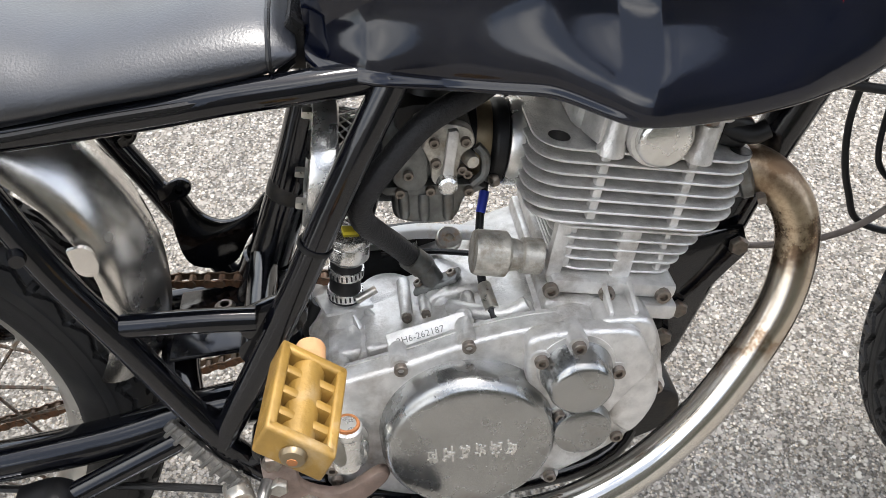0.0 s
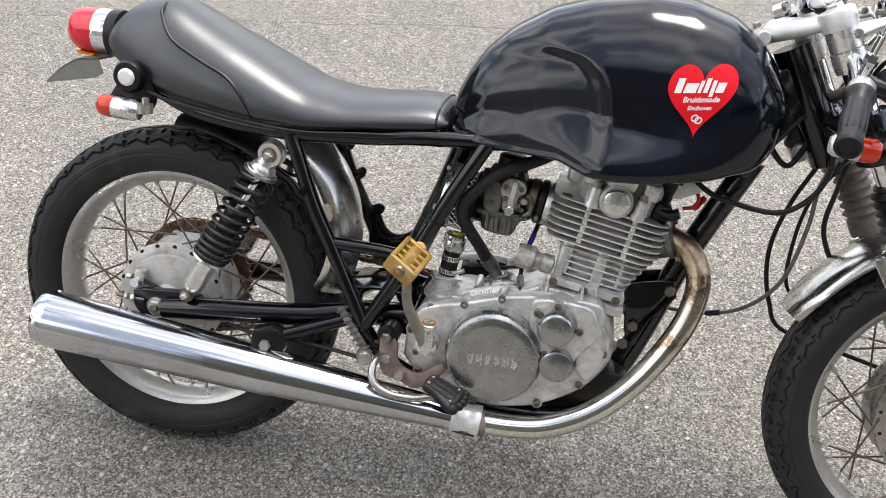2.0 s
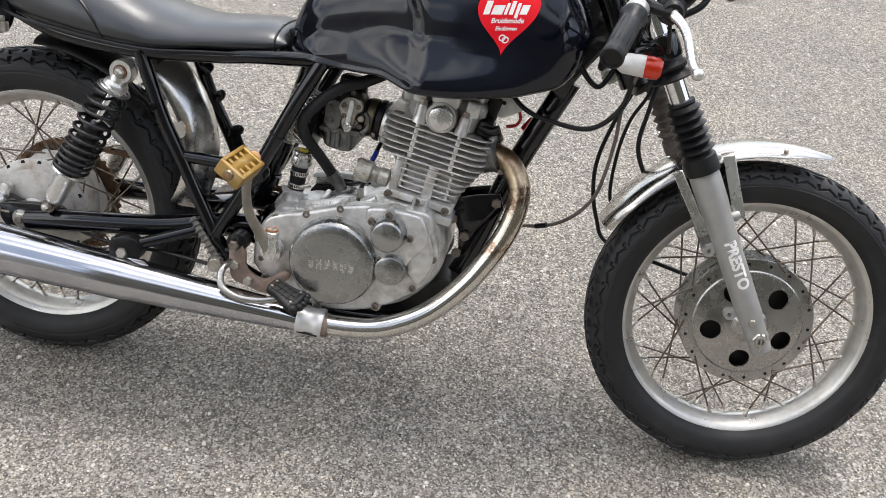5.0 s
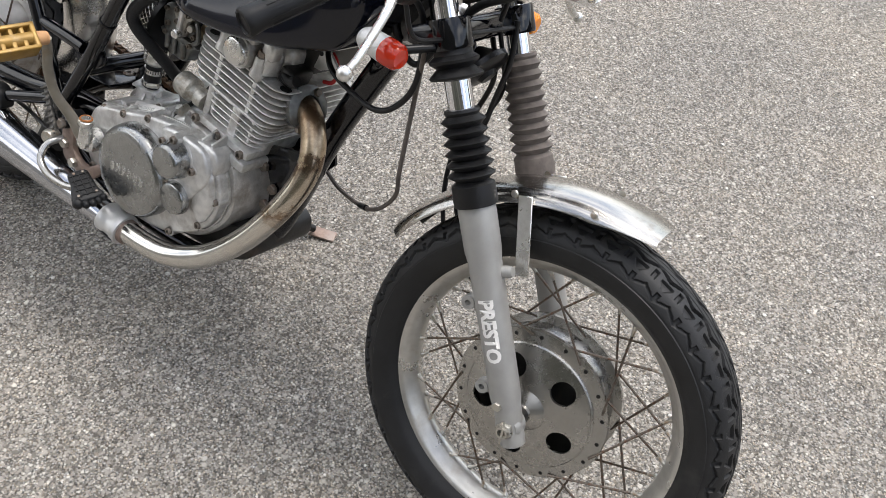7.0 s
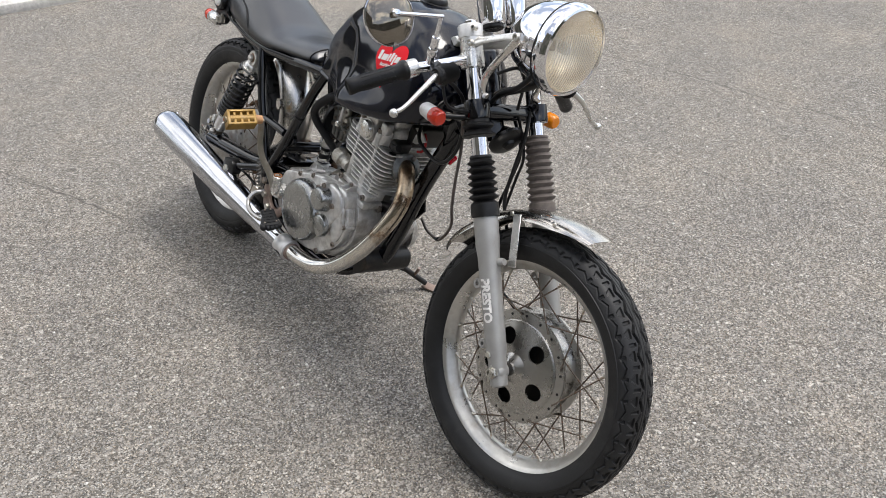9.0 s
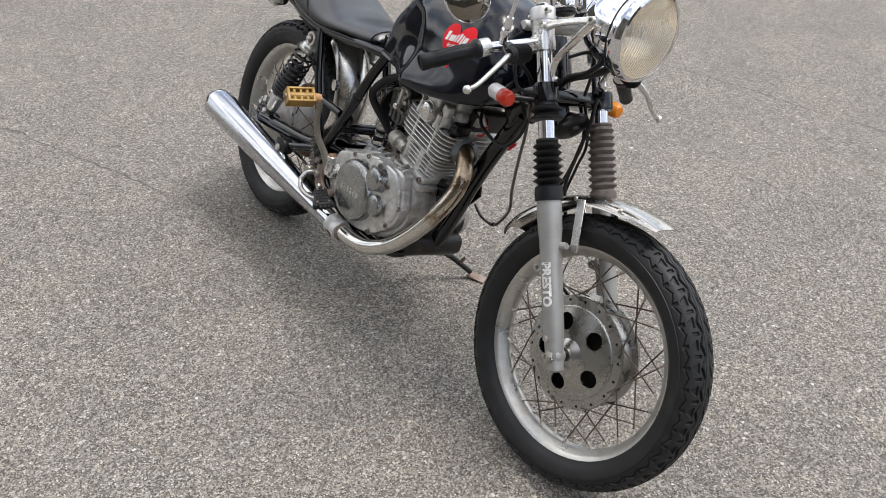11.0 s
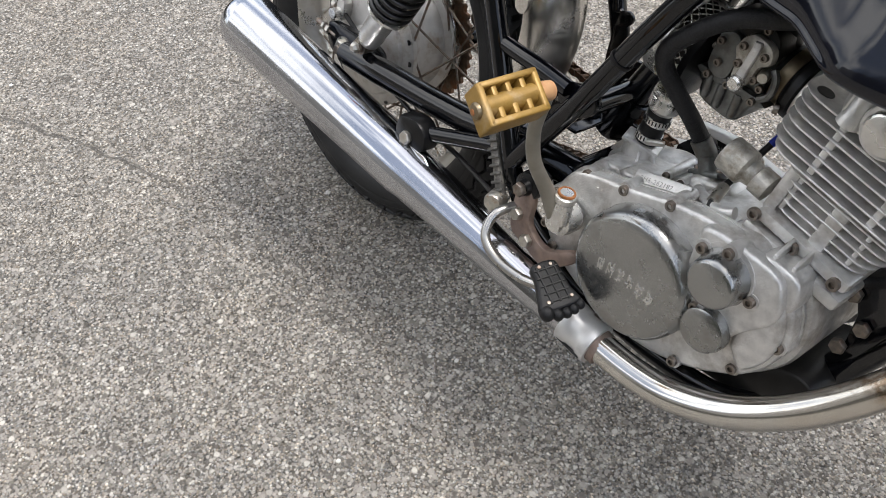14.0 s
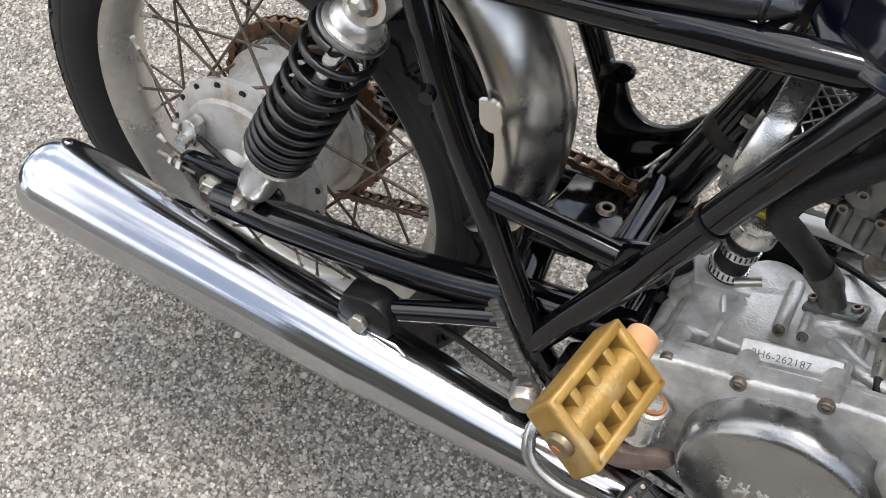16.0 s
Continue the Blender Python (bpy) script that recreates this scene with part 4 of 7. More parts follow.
# dark inner plate over the tyre, under the seat
under = guard("under_seat_guard", (0, 0, 0.31), 0.352, 0.062, 0.016, 60, 88, DIRTY_AND_SHADE, "dull black plate under the seat")


# ---- fuel tank ----
TX = [0.512, 0.520, 0.547, 0.587, 0.647, 0.718, 0.798, 0.870, 0.935, 0.981, 1.014, 1.032, 1.037]
TT = [0.770, 0.790, 0.836, 0.874, 0.911, 0.934, 0.948, 0.946, 0.927, 0.896, 0.853, 0.814, 0.795]
BX = [0.512, 0.520, 0.560, 0.617, 0.660, 0.690, 0.717, 0.745, 0.777, 0.830, 0.880, 0.920, 0.950, 0.992, 1.014, 1.032, 1.037]
BB = [0.698, 0.691, 0.689, 0.684, 0.685, 0.687, 0.678, 0.669, 0.667, 0.670, 0.678, 0.682, 0.691, 0.702, 0.729, 0.772, 0.795]
EX = [0.512, 0.520, 0.560, 0.620, 0.680, 0.740, 0.800, 0.870, 0.930, 0.985, 1.020, 1.037]
EY = [0.090, 0.102, 0.132, 0.140, 0.168, 0.200, 0.197, 0.191, 0.168, 0.138, 0.116, 0.070]
WX = [0.512, 0.522, 0.560, 0.640, 0.740, 0.850, 0.930, 0.985, 1.020, 1.037]
WW = [0.080, 0.092, 0.112, 0.134, 0.152, 0.160, 0.157, 0.145, 0.118, 0.070]
KZ = [0.655, 0.674, 0.718, 0.790, 0.820, 0.843, 0.856]
KX = [0.735, 0.743, 0.752, 0.745, 0.732, 0.707, 0.655]


def smoothstep(a, b, x):
    t = np.clip((x - a) / (b - a), 0, 1)
    return t * t * (3 - 2 * t)


def tank_side(x, z):
    """Half width of the tank's side where it stands at its widest, with the knee hollow."""
    k = np.interp(z, KZ, KX)
    hollow = smoothstep(-0.020, 0.020, k - x) * smoothstep(-0.014, 0.022, 0.856 - 0.10 * np.clip(0.66 - x, 0, 1) - z)
    return 0.0105 * hollow


def tank_point(x, phi):
    top, low, w = np.interp(x, TX, TT), np.interp(x, BX, BB), np.interp(x, WX, WW)
    split = low + (top - low) * 0.34
    if phi >= 0:
        y = w * math.copysign(abs(math.cos(phi)) ** 0.74, math.cos(phi))
        z = split + (top - split) * abs(math.sin(phi)) ** 0.92
    else:
        z = split - (split - low) * abs(math.sin(phi)) ** 0.5
        flare = (split - z) / max(1e-6, split - low)
        flare = 0.35 * float(smoothstep(0.0, 1.0, flare)) + 0.65 * flare
        y = (w + (np.interp(x, EX, EY) - w) * flare) * abs(math.cos(phi)) ** 0.11
    if abs(y) > 0.03:
        lip = float(smoothstep(0.0, 0.014, z - low))
        y = math.copysign(abs(y) - float(tank_side(x, z)) * lip * min(1, (abs(y) - 0.03) / 0.05), y)
    return y, z


def smooth_table(xs, ys):
    """Rounds the corners of a table of measures."""
    fx = np.linspace(xs[0], xs[-1], 241)
    fy = np.interp(fx, xs, ys)
    k = np.array([1, 3, 6, 8, 6, 3, 1.0])
    k /= k.sum()
    for _ in range(7):
        pad = np.concatenate([[2 * fy[0] - v for v in fy[3:0:-1]], fy, [2 * fy[-1] - v for v in fy[-2:-5:-1]]])
        fy = np.convolve(pad, k, "valid")
    return list(fx), list(fy)


TX, TT = smooth_table(TX, TT)
BX, BB = smooth_table(BX, BB)
WX, WW = smooth_table(WX, WW)
EX, EY = smooth_table(EX, EY)


def tank():
    bm = bmesh.new()
    n, seg = 160, 170
    rings = []
    for i in range(n + 1):
        u = i / n
        x = 0.512 + 0.525 * (0.5 - 0.5 * math.cos(math.pi * u)) * 0.75 + 0.525 * u * 0.25
        ring = []
        for k in range(seg):
            phi = -math.pi / 2 + 2 * math.pi * k / seg
            if phi > math.pi / 2:
                y, z = tank_point(x, math.pi - phi)
                y = abs(y)
            else:
                y, z = tank_point(x, phi)
                y = -abs(y)
            p = Vector((x, y, z))
            p += 0.0012 * noise.noise(p * 9) * Vector((0, math.copysign(1, y), 0.4))
            ring.append(bm.verts.new(p))
        rings.append(ring)
    grid_faces(bm, rings, True, True)
    return part("tank", bm, PAINT, bike, "glossy black fuel tank with knee hollows and small dents", angle=60)


tank_ob = tank()
bm = lathe([(0, 0.016), (0.012, 0.016), (0.016, 0.013), (0.026, 0.012), (0.030, 0.008), (0.031, 0.0), (0.036, -0.002), (0.036, -0.008), (0, -0.008)], (0.815, 0, 0.951), (0.06, 0, 1), 32)
part("filler_cap", bm, DARK, tank_ob, "dark lockable filler cap")
part("cap_latch", box((0.030, 0.012, 0.006), pose(0.815, 0, 0.968), 0.002), CHROME, tank_ob)


SIDE_X = np.linspace(0.80, 0.98, 33)
SIDE_Z = np.linspace(0.70, 0.90, 61)
SIDE_Y = []
for sx in SIDE_X:
    yz = sorted((tank_point(sx, p)[1], -abs(tank_point(sx, p)[0])) for p in np.linspace(-1.3, 1.45, 120))
    SIDE_Y.append(np.interp(SIDE_Z, [q[0] for q in yz], [q[1] for q in yz]))
SIDE_Y = np.array(SIDE_Y)


def on_tank(x, z):
    """The tank's right surface at x and z."""
    i, j = (x - 0.80) / 0.18 * 32, (z - 0.70) / 0.20 * 60
    i, j = min(max(i, 0), 31.999), min(max(j, 0), 59.999)
    a, b = int(i), int(j)
    f, g = i - a, j - b
    t = SIDE_Y
    return float((1 - f) * ((1 - g) * t[a, b] + g * t[a, b + 1]) + f * ((1 - g) * t[a + 1, b] + g * t[a + 1, b + 1]))


# heart-shaped sticker with its print
HEART_C, HEART_S = (0.889, 0.816), 0.054


def heart_uv(t):
    x = 16 * math.sin(t) ** 3
    y = 13 * math.cos(t) - 5 * math.cos(2 * t) - 2 * math.cos(3 * t) - math.cos(4 * t)
    return x / 16, y / 15


def sticker_point(u, v, lift):
    x, z = HEART_C[0] + u * HEART_S * 0.93 + v * 0.0020, HEART_C[1] + v * HEART_S * 1.0 + u * 0.0060
    return Vector((x, on_tank(x, z) - lift, z))


def sticker_bm(loop, lift, inset_rings=5, centre=(0, 0.1)):
    """A thin sheet that follows the tank, from an outline in the sticker's own measure."""
    bm = bmesh.new()
    rings = []
    for k in range(inset_rings + 1):
        f = 1 - k / (inset_rings + 0.5)
        rings.append([bm.verts.new(sticker_point(centre[0] + (u - centre[0]) * f, centre[1] + (v - centre[1]) * f, lift)) for u, v in loop])
    grid_faces(bm, rings, True, False)
    bm.faces.new(rings[-1])
    bmesh.ops.recalc_face_normals(bm, faces=bm.faces)
    return bm


heart = [heart_uv(2 * math.pi * k / 60) for k in range(60)]
heart = [(u * 1.0, v * (1.0 if v > 0 else 1.06)) for u, v in heart]
sticker = part("sticker", sticker_bm(heart, 0.0010), RED_STICKER, tank_ob, "red heart-shaped sticker with white print")


def flat_text(body, size, u, v, slant=0.0, bold=0.0):
    """Words laid on the sticker, centred at (u, v)."""
    cu = bpy.data.curves.new("print", "FONT")
    cu.body, cu.size, cu.align_x, cu.align_y, cu.shear, cu.offset = body, size, "CENTER", "CENTER", slant, bold
    cu.resolution_u = 3
    ob = bpy.data.objects.new("print", cu)
    scene.collection.objects.link(ob)
    dg = bpy.context.evaluated_depsgraph_get()
    me = bpy.data.meshes.new_from_object(ob.evaluated_get(dg))
    bpy.data.objects.remove(ob)
    bm = bmesh.new()
    bm.from_mesh(me)
    bpy.data.meshes.remove(me)
    for w in bm.verts:
        w.co = sticker_point(u + w.co.x, v + w.co.y, 0.0016)
    return bm


def bar(u0, v0, u1, v1, lift=0.0016, slant=0.0):
    bm = bmesh.new()
    n = max(2, int(abs(u1 - u0) / 0.06) + 1)
    a = [bm.verts.new(sticker_point(u0 + (u1 - u0) * k / n, v0, lift)) for k in range(n + 1)]
    b = [bm.verts.new(sticker_point(u0 + (u1 - u0) * k / n + slant, v1, lift)) for k in range(n + 1)]
    grid_faces(bm, [a, b], False, False)
    return bm


# the shop's name stands as plain slanted bars of its height
for u0, w, h0, h1 in ((-0.80, 0.20, 0.03, 0.43), (-0.55, 0.36, 0.03, 0.30), (-0.14, 0.10, 0.03, 0.36), (0.02, 0.13, 0.03, 0.42), (0.20, 0.11, -0.08, 0.36), (0.36, 0.24, 0.03, 0.30)):
    part("name_bar", bar(u0, h0, u0 + w, h1, slant=0.08), WHITE_PRINT, sticker, "white slanted bar in place of a letter", smooth=False)
part("print", flat_text("Bruidsmode", 0.215, 0.02, -0.155, 0.15, 0.006), WHITE_PRINT, sticker, "white words Bruidsmode", smooth=False)
part("print", flat_text("Eindhoven", 0.165, 0.02, -0.385, 0.12, 0.005), WHITE_PRINT, sticker, "white words Eindhoven", smooth=False)
emblem = None
for cu_, cv_ in ((-0.05, -0.66), (0.06, -0.72)):
    b = bmesh.new()
    ins, outs = [], []
    for k in range(24):
        t = 2 * math.pi * k / 24
        outs.append(b.verts.new(sticker_point(cu_ + 0.115 * math.cos(t), cv_ + 0.105 * math.sin(t), 0.0016)))
        ins.append(b.verts.new(sticker_point(cu_ + 0.075 * math.cos(t), cv_ + 0.062 * math.sin(t), 0.0016)))
    grid_faces(b, [outs, ins], True, False)
    emblem = merge(emblem, b)
part("emblem", emblem, WHITE_PRINT, sticker, "two white rings", smooth=False)

# ---- seat with rounded tail ----
SX = [-0.128, -0.111, -0.069, -0.035, -0.003, 0.026, 0.084, 0.143, 0.214, 0.261, 0.331, 0.400, 0.446, 0.475, 0.497, 0.506]
ST = [0.782, 0.812, 0.845, 0.857, 0.861, 0.851, 0.824, 0.799, 0.766, 0.745, 0.734, 0.739, 0.744, 0.744, 0.739, 0.722]
QX = [-0.128, -0.10, -0.06, -0.013, 0.030, 0.133, 0.184, 0.269, 0.358, 0.469, 0.500, 0.506]
QB = [0.770, 0.748, 0.722, 0.698, 0.684, 0.673, 0.668, 0.668, 0.682, 0.689, 0.698, 0.706]
RX = [-0.128, -0.120, -0.09, -0.04, 0.03, 0.12, 0.20, 0.30, 0.40, 0.47, 0.498, 0.506]
RW = [0.030, 0.052, 0.082, 0.104, 0.120, 0.130, 0.132, 0.128, 0.120, 0.110, 0.104, 0.096]
SX, ST = smooth_table(SX, ST)
QX, QB = smooth_table(QX, QB)
RX, RW = smooth_table(RX, RW)


def seat_point(x, phi, grow=0.0):
    top, low, w = np.interp(x, SX, ST), np.interp(x, QX, QB), np.interp(x, RX, RW)
    split = low + (top - low) * 0.30
    c, s = math.cos(phi), math.sin(phi)
    if s >= 0:
        y, z = (w + grow) * abs(c) ** 0.80, split + (top + grow - split) * abs(s) ** 1.0
    else:
        y, z = (w + grow) * abs(c) ** 0.35, split - (split - low) * abs(s) ** 0.9
    return y, z


def seat():
    bm = bmesh.new()
    rings = []
    n, seg = 80, 64
    for i in range(n + 1):
        u = i / n
        x = -0.128 + 0.634 * ((0.5 - 0.5 * math.cos(math.pi * u)) * 0.6 + u * 0.4)
        ring = []
        for k in range(seg):
            phi = -math.pi / 2 + 2 * math.pi * k / seg
            right = phi <= math.pi / 2
            y, z = seat_point(x, phi if right else math.pi - phi)
            ring.append(bm.verts.new((x, -y if right else y, z)))
        rings.append(ring)
    grid_faces(bm, rings, True, True)
    return part("seat", bm, VINYL, bike, "black vinyl single seat with rounded tail and piping", angle=60)


seat_ob = seat()


def on_seat(x, z, lift=0.001):
    ph = min(np.linspace(-1.5, 1.57, 200), key=lambda p: abs(seat_point(x, p)[1] - z))
    y, zz = seat_point(x, ph, lift)
    return (x, -y, zz)


pipe = [(-0.012, 0.8615), (-0.006, 0.845), (0.002, 0.828), (0.029, 0.796), (0.084, 0.768), (0.133, 0.748), (0.163, 0.718), (0.182, 0.685)]
right = [on_seat(x, z) for x, z in pipe]
part("piping", tube([(x, -y, z) for x, y, z in reversed(right)] + [(-0.014, 0, 0.8625)] + right, 0.0028, 8, 5), DARK, seat_ob, "black sewn piping")
front_seam = [seat_point(0.487, p, 0.0004) for p in np.linspace(-0.9, 1.57, 14)]
part("front_seam", tube([(0.487, -y, z) for y, z in front_seam] + [(0.487, y, z) for y, z in reversed(front_seam[:-1])], 0.0022, 7, 3), DARK, seat_ob, "raised seam round the seat's front")
part("seat_edge", tube([(0.502, -0.08, 0.700), (0.47, -0.110, 0.690), (0.358, -0.124, 0.682), (0.269, -0.131, 0.675), (0.184, -0.131, 0.679), (0.10, -0.126, 0.688), (0.03, -0.118, 0.696), (-0.02, -0.106, 0.708)], 0.0035, 8), DARK, seat_ob)
part("seat_front", prism([(0.494, 0.690), (0.512, 0.690), (0.514, 0.725), (0.504, 0.735), (0.496, 0.722)], -0.075, 0.075, 0.003), DARK, seat_ob, "dark seat hook bracket")

# ---- tail lamp, plate bracket, rear indicators ----
lamp = node("tail_lamp", bike, label="round red tail lamp with chrome base")
ax = vec(-0.86, 0, 0.02).normalized()
o = vec(-0.126, 0, 0.783)
part("base", lathe([(0, -0.012), (0.042, -0.012), (0.043, 0.004), (0.040, 0.010), (0, 0.010)], o, ax, 36), DARK, lamp)
part("ring", lathe([(0.030, 0.008), (0.041, 0.008), (0.042, 0.028), (0.040, 0.034), (0.030, 0.034)], o, ax, 36), CHROME, lamp, "chrome lamp ring")
part("lens", lathe([(0.0395, 0.032), (0.0395, 0.060), (0.037, 0.072), (0.030, 0.081), (0.016, 0.087), (0, 0.088)], o, ax, 36), RED_LENS, lamp, "domed red lens")
part("clear_lens", prism([(-0.206, 0.748), (-0.166, 0.744), (-0.166, 0.739), (-0.196, 0.741)], -0.018, 0.018, 0.002), AMBER_LENS, lamp)
bracket = node("plate_bracket", bike, label="bare metal number plate bracket")
part("sheet", prism([(-0.137, 0.742), (-0.178, 0.738), (-0.205, 0.722), (-0.240, 0.690), (-0.238, 0.688), (-0.146, 0.706), (-0.128, 0.716)], -0.052, -0.050, 0.0), PLATE, bracket)
part("sheet", prism([(-0.137, 0.742), (-0.178, 0.738), (-0.205, 0.722), (-0.240, 0.690), (-0.239, 0.6885), (-0.204, 0.7195), (-0.178, 0.735), (-0.137, 0.739)], -0.052, 0.052, 0.0), PLATE, bracket)
for s in (-1, 1):
    ind = node("rear_indicator", bike, label="small indicator with orange lens and silver body")
    c = vec(-0.060, 0.128 * s, 0.676)
    a2 = vec(-1, 0, 0.06)
    part("body", lathe([(0.006, -0.046), (0.014, -0.042), (0.018, -0.030), (0.0185, 0.004), (0.017, 0.006), (0, 0.006)], c, a2, 24), SILVER, ind)
    part("lens", lathe([(0.0185, 0.004), (0.0190, 0.012), (0.018, 0.026), (0.014, 0.031), (0, 0.033)], c, a2, 24), ORANGE_LENS, ind, "orange lens")
    part("clamp", lathe([(0.010, -0.008), (0.014, -0.008), (0.014, 0.008), (0.010, 0.008)], c + vec(0.050, 0, 0.004), (0, 0, 1), 16), ZINC, ind)
    part("clamp_bolt", hexagon(c + vec(0.050, -0.004 * s, 0.010), (0, 0, 1), 0.006, 0.012), ZINC, ind)
    b = part("bracket", prism(round_outline([(-0.085, 0.690), (-0.060, 0.728), (-0.040, 0.745), (-0.015, 0.735), (0.000, 0.700), (-0.010, 0.672), (-0.040, 0.660), (-0.075, 0.668)], 4), s * 0.104 - 0.006, s * 0.104 + 0.006, 0.003), DARK, ind, "black indicator bracket")
    part("grommet", lathe([(0.013, 0.0), (0.026, 0.0), (0.028, 0.010), (0.024, 0.018), (0.014, 0.018)], (-0.043, s * 0.108, 0.729), (0, s, 0), 28), DARK, ind)
    part("peg_cap", lathe([(0, 0.026), (0.011, 0.025), (0.0145, 0.021), (0.0155, 0.0), (0, 0)], (-0.043, s * 0.108, 0.729), (0, s, 0), 28), WHITE, ind, "pale round cap")


# ---- exhaust ----
exhaust = node("exhaust", bike, label="chrome exhaust with burnt header pipe and tapered muffler")
part("header_pipe", tube([(0.862, -0.030, 0.545), (0.890, -0.036, 0.556), (0.920, -0.050, 0.548), (0.944, -0.064, 0.518), (0.950, -0.076, 0.475), (0.932, -0.094, 0.412), (0.880, -0.112, 0.325), (0.815, -0.126, 0.258), (0.745, -0.136, 0.220), (0.680, -0.140, 0.207), (0.590, -0.140, 0.205)], 0.0205, 24, 8), BURNT, exhaust, "header pipe burnt gold and brown near the head")
part("port_flange", lathe([(0.020, -0.040), (0.033, -0.040), (0.034, -0.002), (0.037, 0.0), (0.037, 0.009), (0.030, 0.012), (0.0205, 0.013)], (0.891, -0.036, 0.556), (0.92, -0.2, 0.36), 28), CARB, exhaust)
fb = part("flange_bolt", bolt_head(0.007, 0.008, False), BOLT, exhaust, m=frame_to((0.896, -0.022, 0.582), (0.92, -0.2, 0.36)))
again(fb, frame_to((0.907, -0.064, 0.530), (0.92, -0.2, 0.36)))
mdir = vec(-0.79, -0.032, 0.078).normalized()
m0 = vec(0.600, -0.140, 0.205)
part("muffler", lathe([(0.0, 0.0), (0.0225, 0.0), (0.024, 0.010), (0.0255, 0.045), (0.030, 0.120), (0.036, 0.230), (0.0410, 0.350), (0.0435, 0.365), (0.0455, 0.480), (0.0490, 0.640), (0.0515, 0.770), (0.0500, 0.787), (0.0455, 0.797), (0.038, 0.799), (0.036, 0.790), (0.034, 0.70), (0.0, 0.70)], m0, mdir, 56), MUFFLER_CHROME, exhaust, "long tapered chrome muffler")
part("joint_band", lathe([(0.024, -0.020), (0.0292, -0.020), (0.0302, -0.017), (0.0298, -0.008), (0.0276, -0.004), (0.0276, 0.010), (0.0298, 0.014), (0.0302, 0.026), (0.0292, 0.030), (0.024, 0.030)], m0, mdir, 36), CLAMP, exhaust, "pale clamp band with rust at the joint")
part("joint_rust", lathe([(0.0205, -0.032), (0.0235, -0.030), (0.0240, -0.018), (0.0205, -0.018)], m0, mdir, 32), RUST, exhaust)
# dark box paints the shade of the band's gap
part("band_slot_shade", box((0.040, 0.010, 0.004), pose(0.595, -0.163, 0.193, 20, 5, 0), 0.001), DARK, exhaust)
part("clamp_bolt", tube([(0.595, -0.152, 0.179), (0.595, -0.118, 0.177)], 0.004, 8), RUST, exhaust)
part("hanger", tube([(0.380, -0.112, 0.354), (0.300, -0.128, 0.325), (0.235, -0.143, 0.302)], 0.0115, 14), FRAME, exhaust)
part("hanger_rubber", prism(round_outline([(0.205, 0.318), (0.240, 0.326), (0.262, 0.310), (0.258, 0.284), (0.220, 0.276), (0.200, 0.292)], 4), -0.158, -0.128, 0.004), DARK, exhaust, "black rubber muffler mount")
part("hanger_bolt", hexagon((0.228, -0.157, 0.293), (0, -1, 0.15), 0.0105, 0.009), ZINC, exhaust)
part("muffler_lug", prism([(0.20, 0.285), (0.27, 0.285), (0.30, 0.262), (0.18, 0.268)], -0.160, -0.152, 0.002), CHROME, exhaust)
part("end_rivet", lathe([(0, 0.003), (0.004, 0.002), (0.005, 0), (0, 0)], m0 + mdir * 0.772 + vec(0, 0.020, 0.0470), (0, 0.4, 0.9), 12), CHROME, exhaust)


# ---- engine: single cylinder, right side towards the yard ----
engine = node("engine", bike, label="air-cooled single-cylinder engine in stained cast alloy")
CASE = [(0.470, 0.300), (0.472, 0.345), (0.486, 0.382), (0.508, 0.400), (0.566, 0.416), (0.632, 0.437), (0.687, 0.447), (0.740, 0.446), (0.790, 0.428), (0.815, 0.392), (0.818, 0.350), (0.790, 0.296), (0.714, 0.246), (0.630, 0.229), (0.562, 0.240), (0.500, 0.268)]
part("crankcase", prism(round_outline([(0.475, 0.310), (0.478, 0.365), (0.500, 0.384), (0.545, 0.396), (0.590, 0.405), (0.640, 0.420), (0.690, 0.440), (0.730, 0.446), (0.795, 0.440), (0.826, 0.385), (0.822, 0.325), (0.770, 0.262), (0.700, 0.232), (0.600, 0.222), (0.520, 0.245)], 4), -0.096, 0.100, 0.010), ALLOY, engine, "oil-stained cast crankcase")
part("side_cover", prism(round_outline(CASE, 4), -0.122, -0.094, 0.006, 3), ALLOY, engine, "scuffed alloy side cover")
part("cover_joint", prism(round_outline([(0.645 + (x - 0.645) * 1.012, 0.34 + (z - 0.34) * 1.012) for x, z in CASE], 4), -0.102, -0.098, 0.0), ALLOY, engine)
# clutch cover
CC = (0.628, -0.118, 0.333)
part("clutch_cover", lathe([(0.0, 0.0375), (0.060, 0.0375), (0.0735, 0.0370), (0.0770, 0.0352), (0.0810, 0.0300), (0.0835, 0.0225), (0.0850, 0.0), (0.0, -0.004)], CC, (0, -1, 0), 96), COVER, engine, "round brushed clutch cover with a worn embossed word")
part("clutch_flange", lathe([(0.084, 0.004), (0.0895, 0.003), (0.0930, 0.0005), (0.094, -0.006), (0.084, -0.006)], CC, (0, -1, 0), 80), ALLOY, engine)
# worn raised word: plain bars of its size
word = None
flake = random.Random(5)
for k in range(6):
    x = CC[0] - 0.041 + k * 0.0150
    for n in range(17):
        dx, dz = flake.uniform(0, 0.009), flake.choice((-0.0065, -0.0022, 0.0022, 0.0065)) + flake.uniform(-0.0015, 0.0015)
        tall = n % 2
        word = box((0.0016 if tall else flake.uniform(0.002, 0.0045), 0.0007, flake.uniform(0.004, 0.0085) if tall else 0.0016), pose(x + dx, CC[1] - 0.0378, 0.3300 + dz + 0.0006 * k), 0.0, 1, word)
part("worn_emboss", word, SILVER, engine, "worn raised bars of bare alloy")
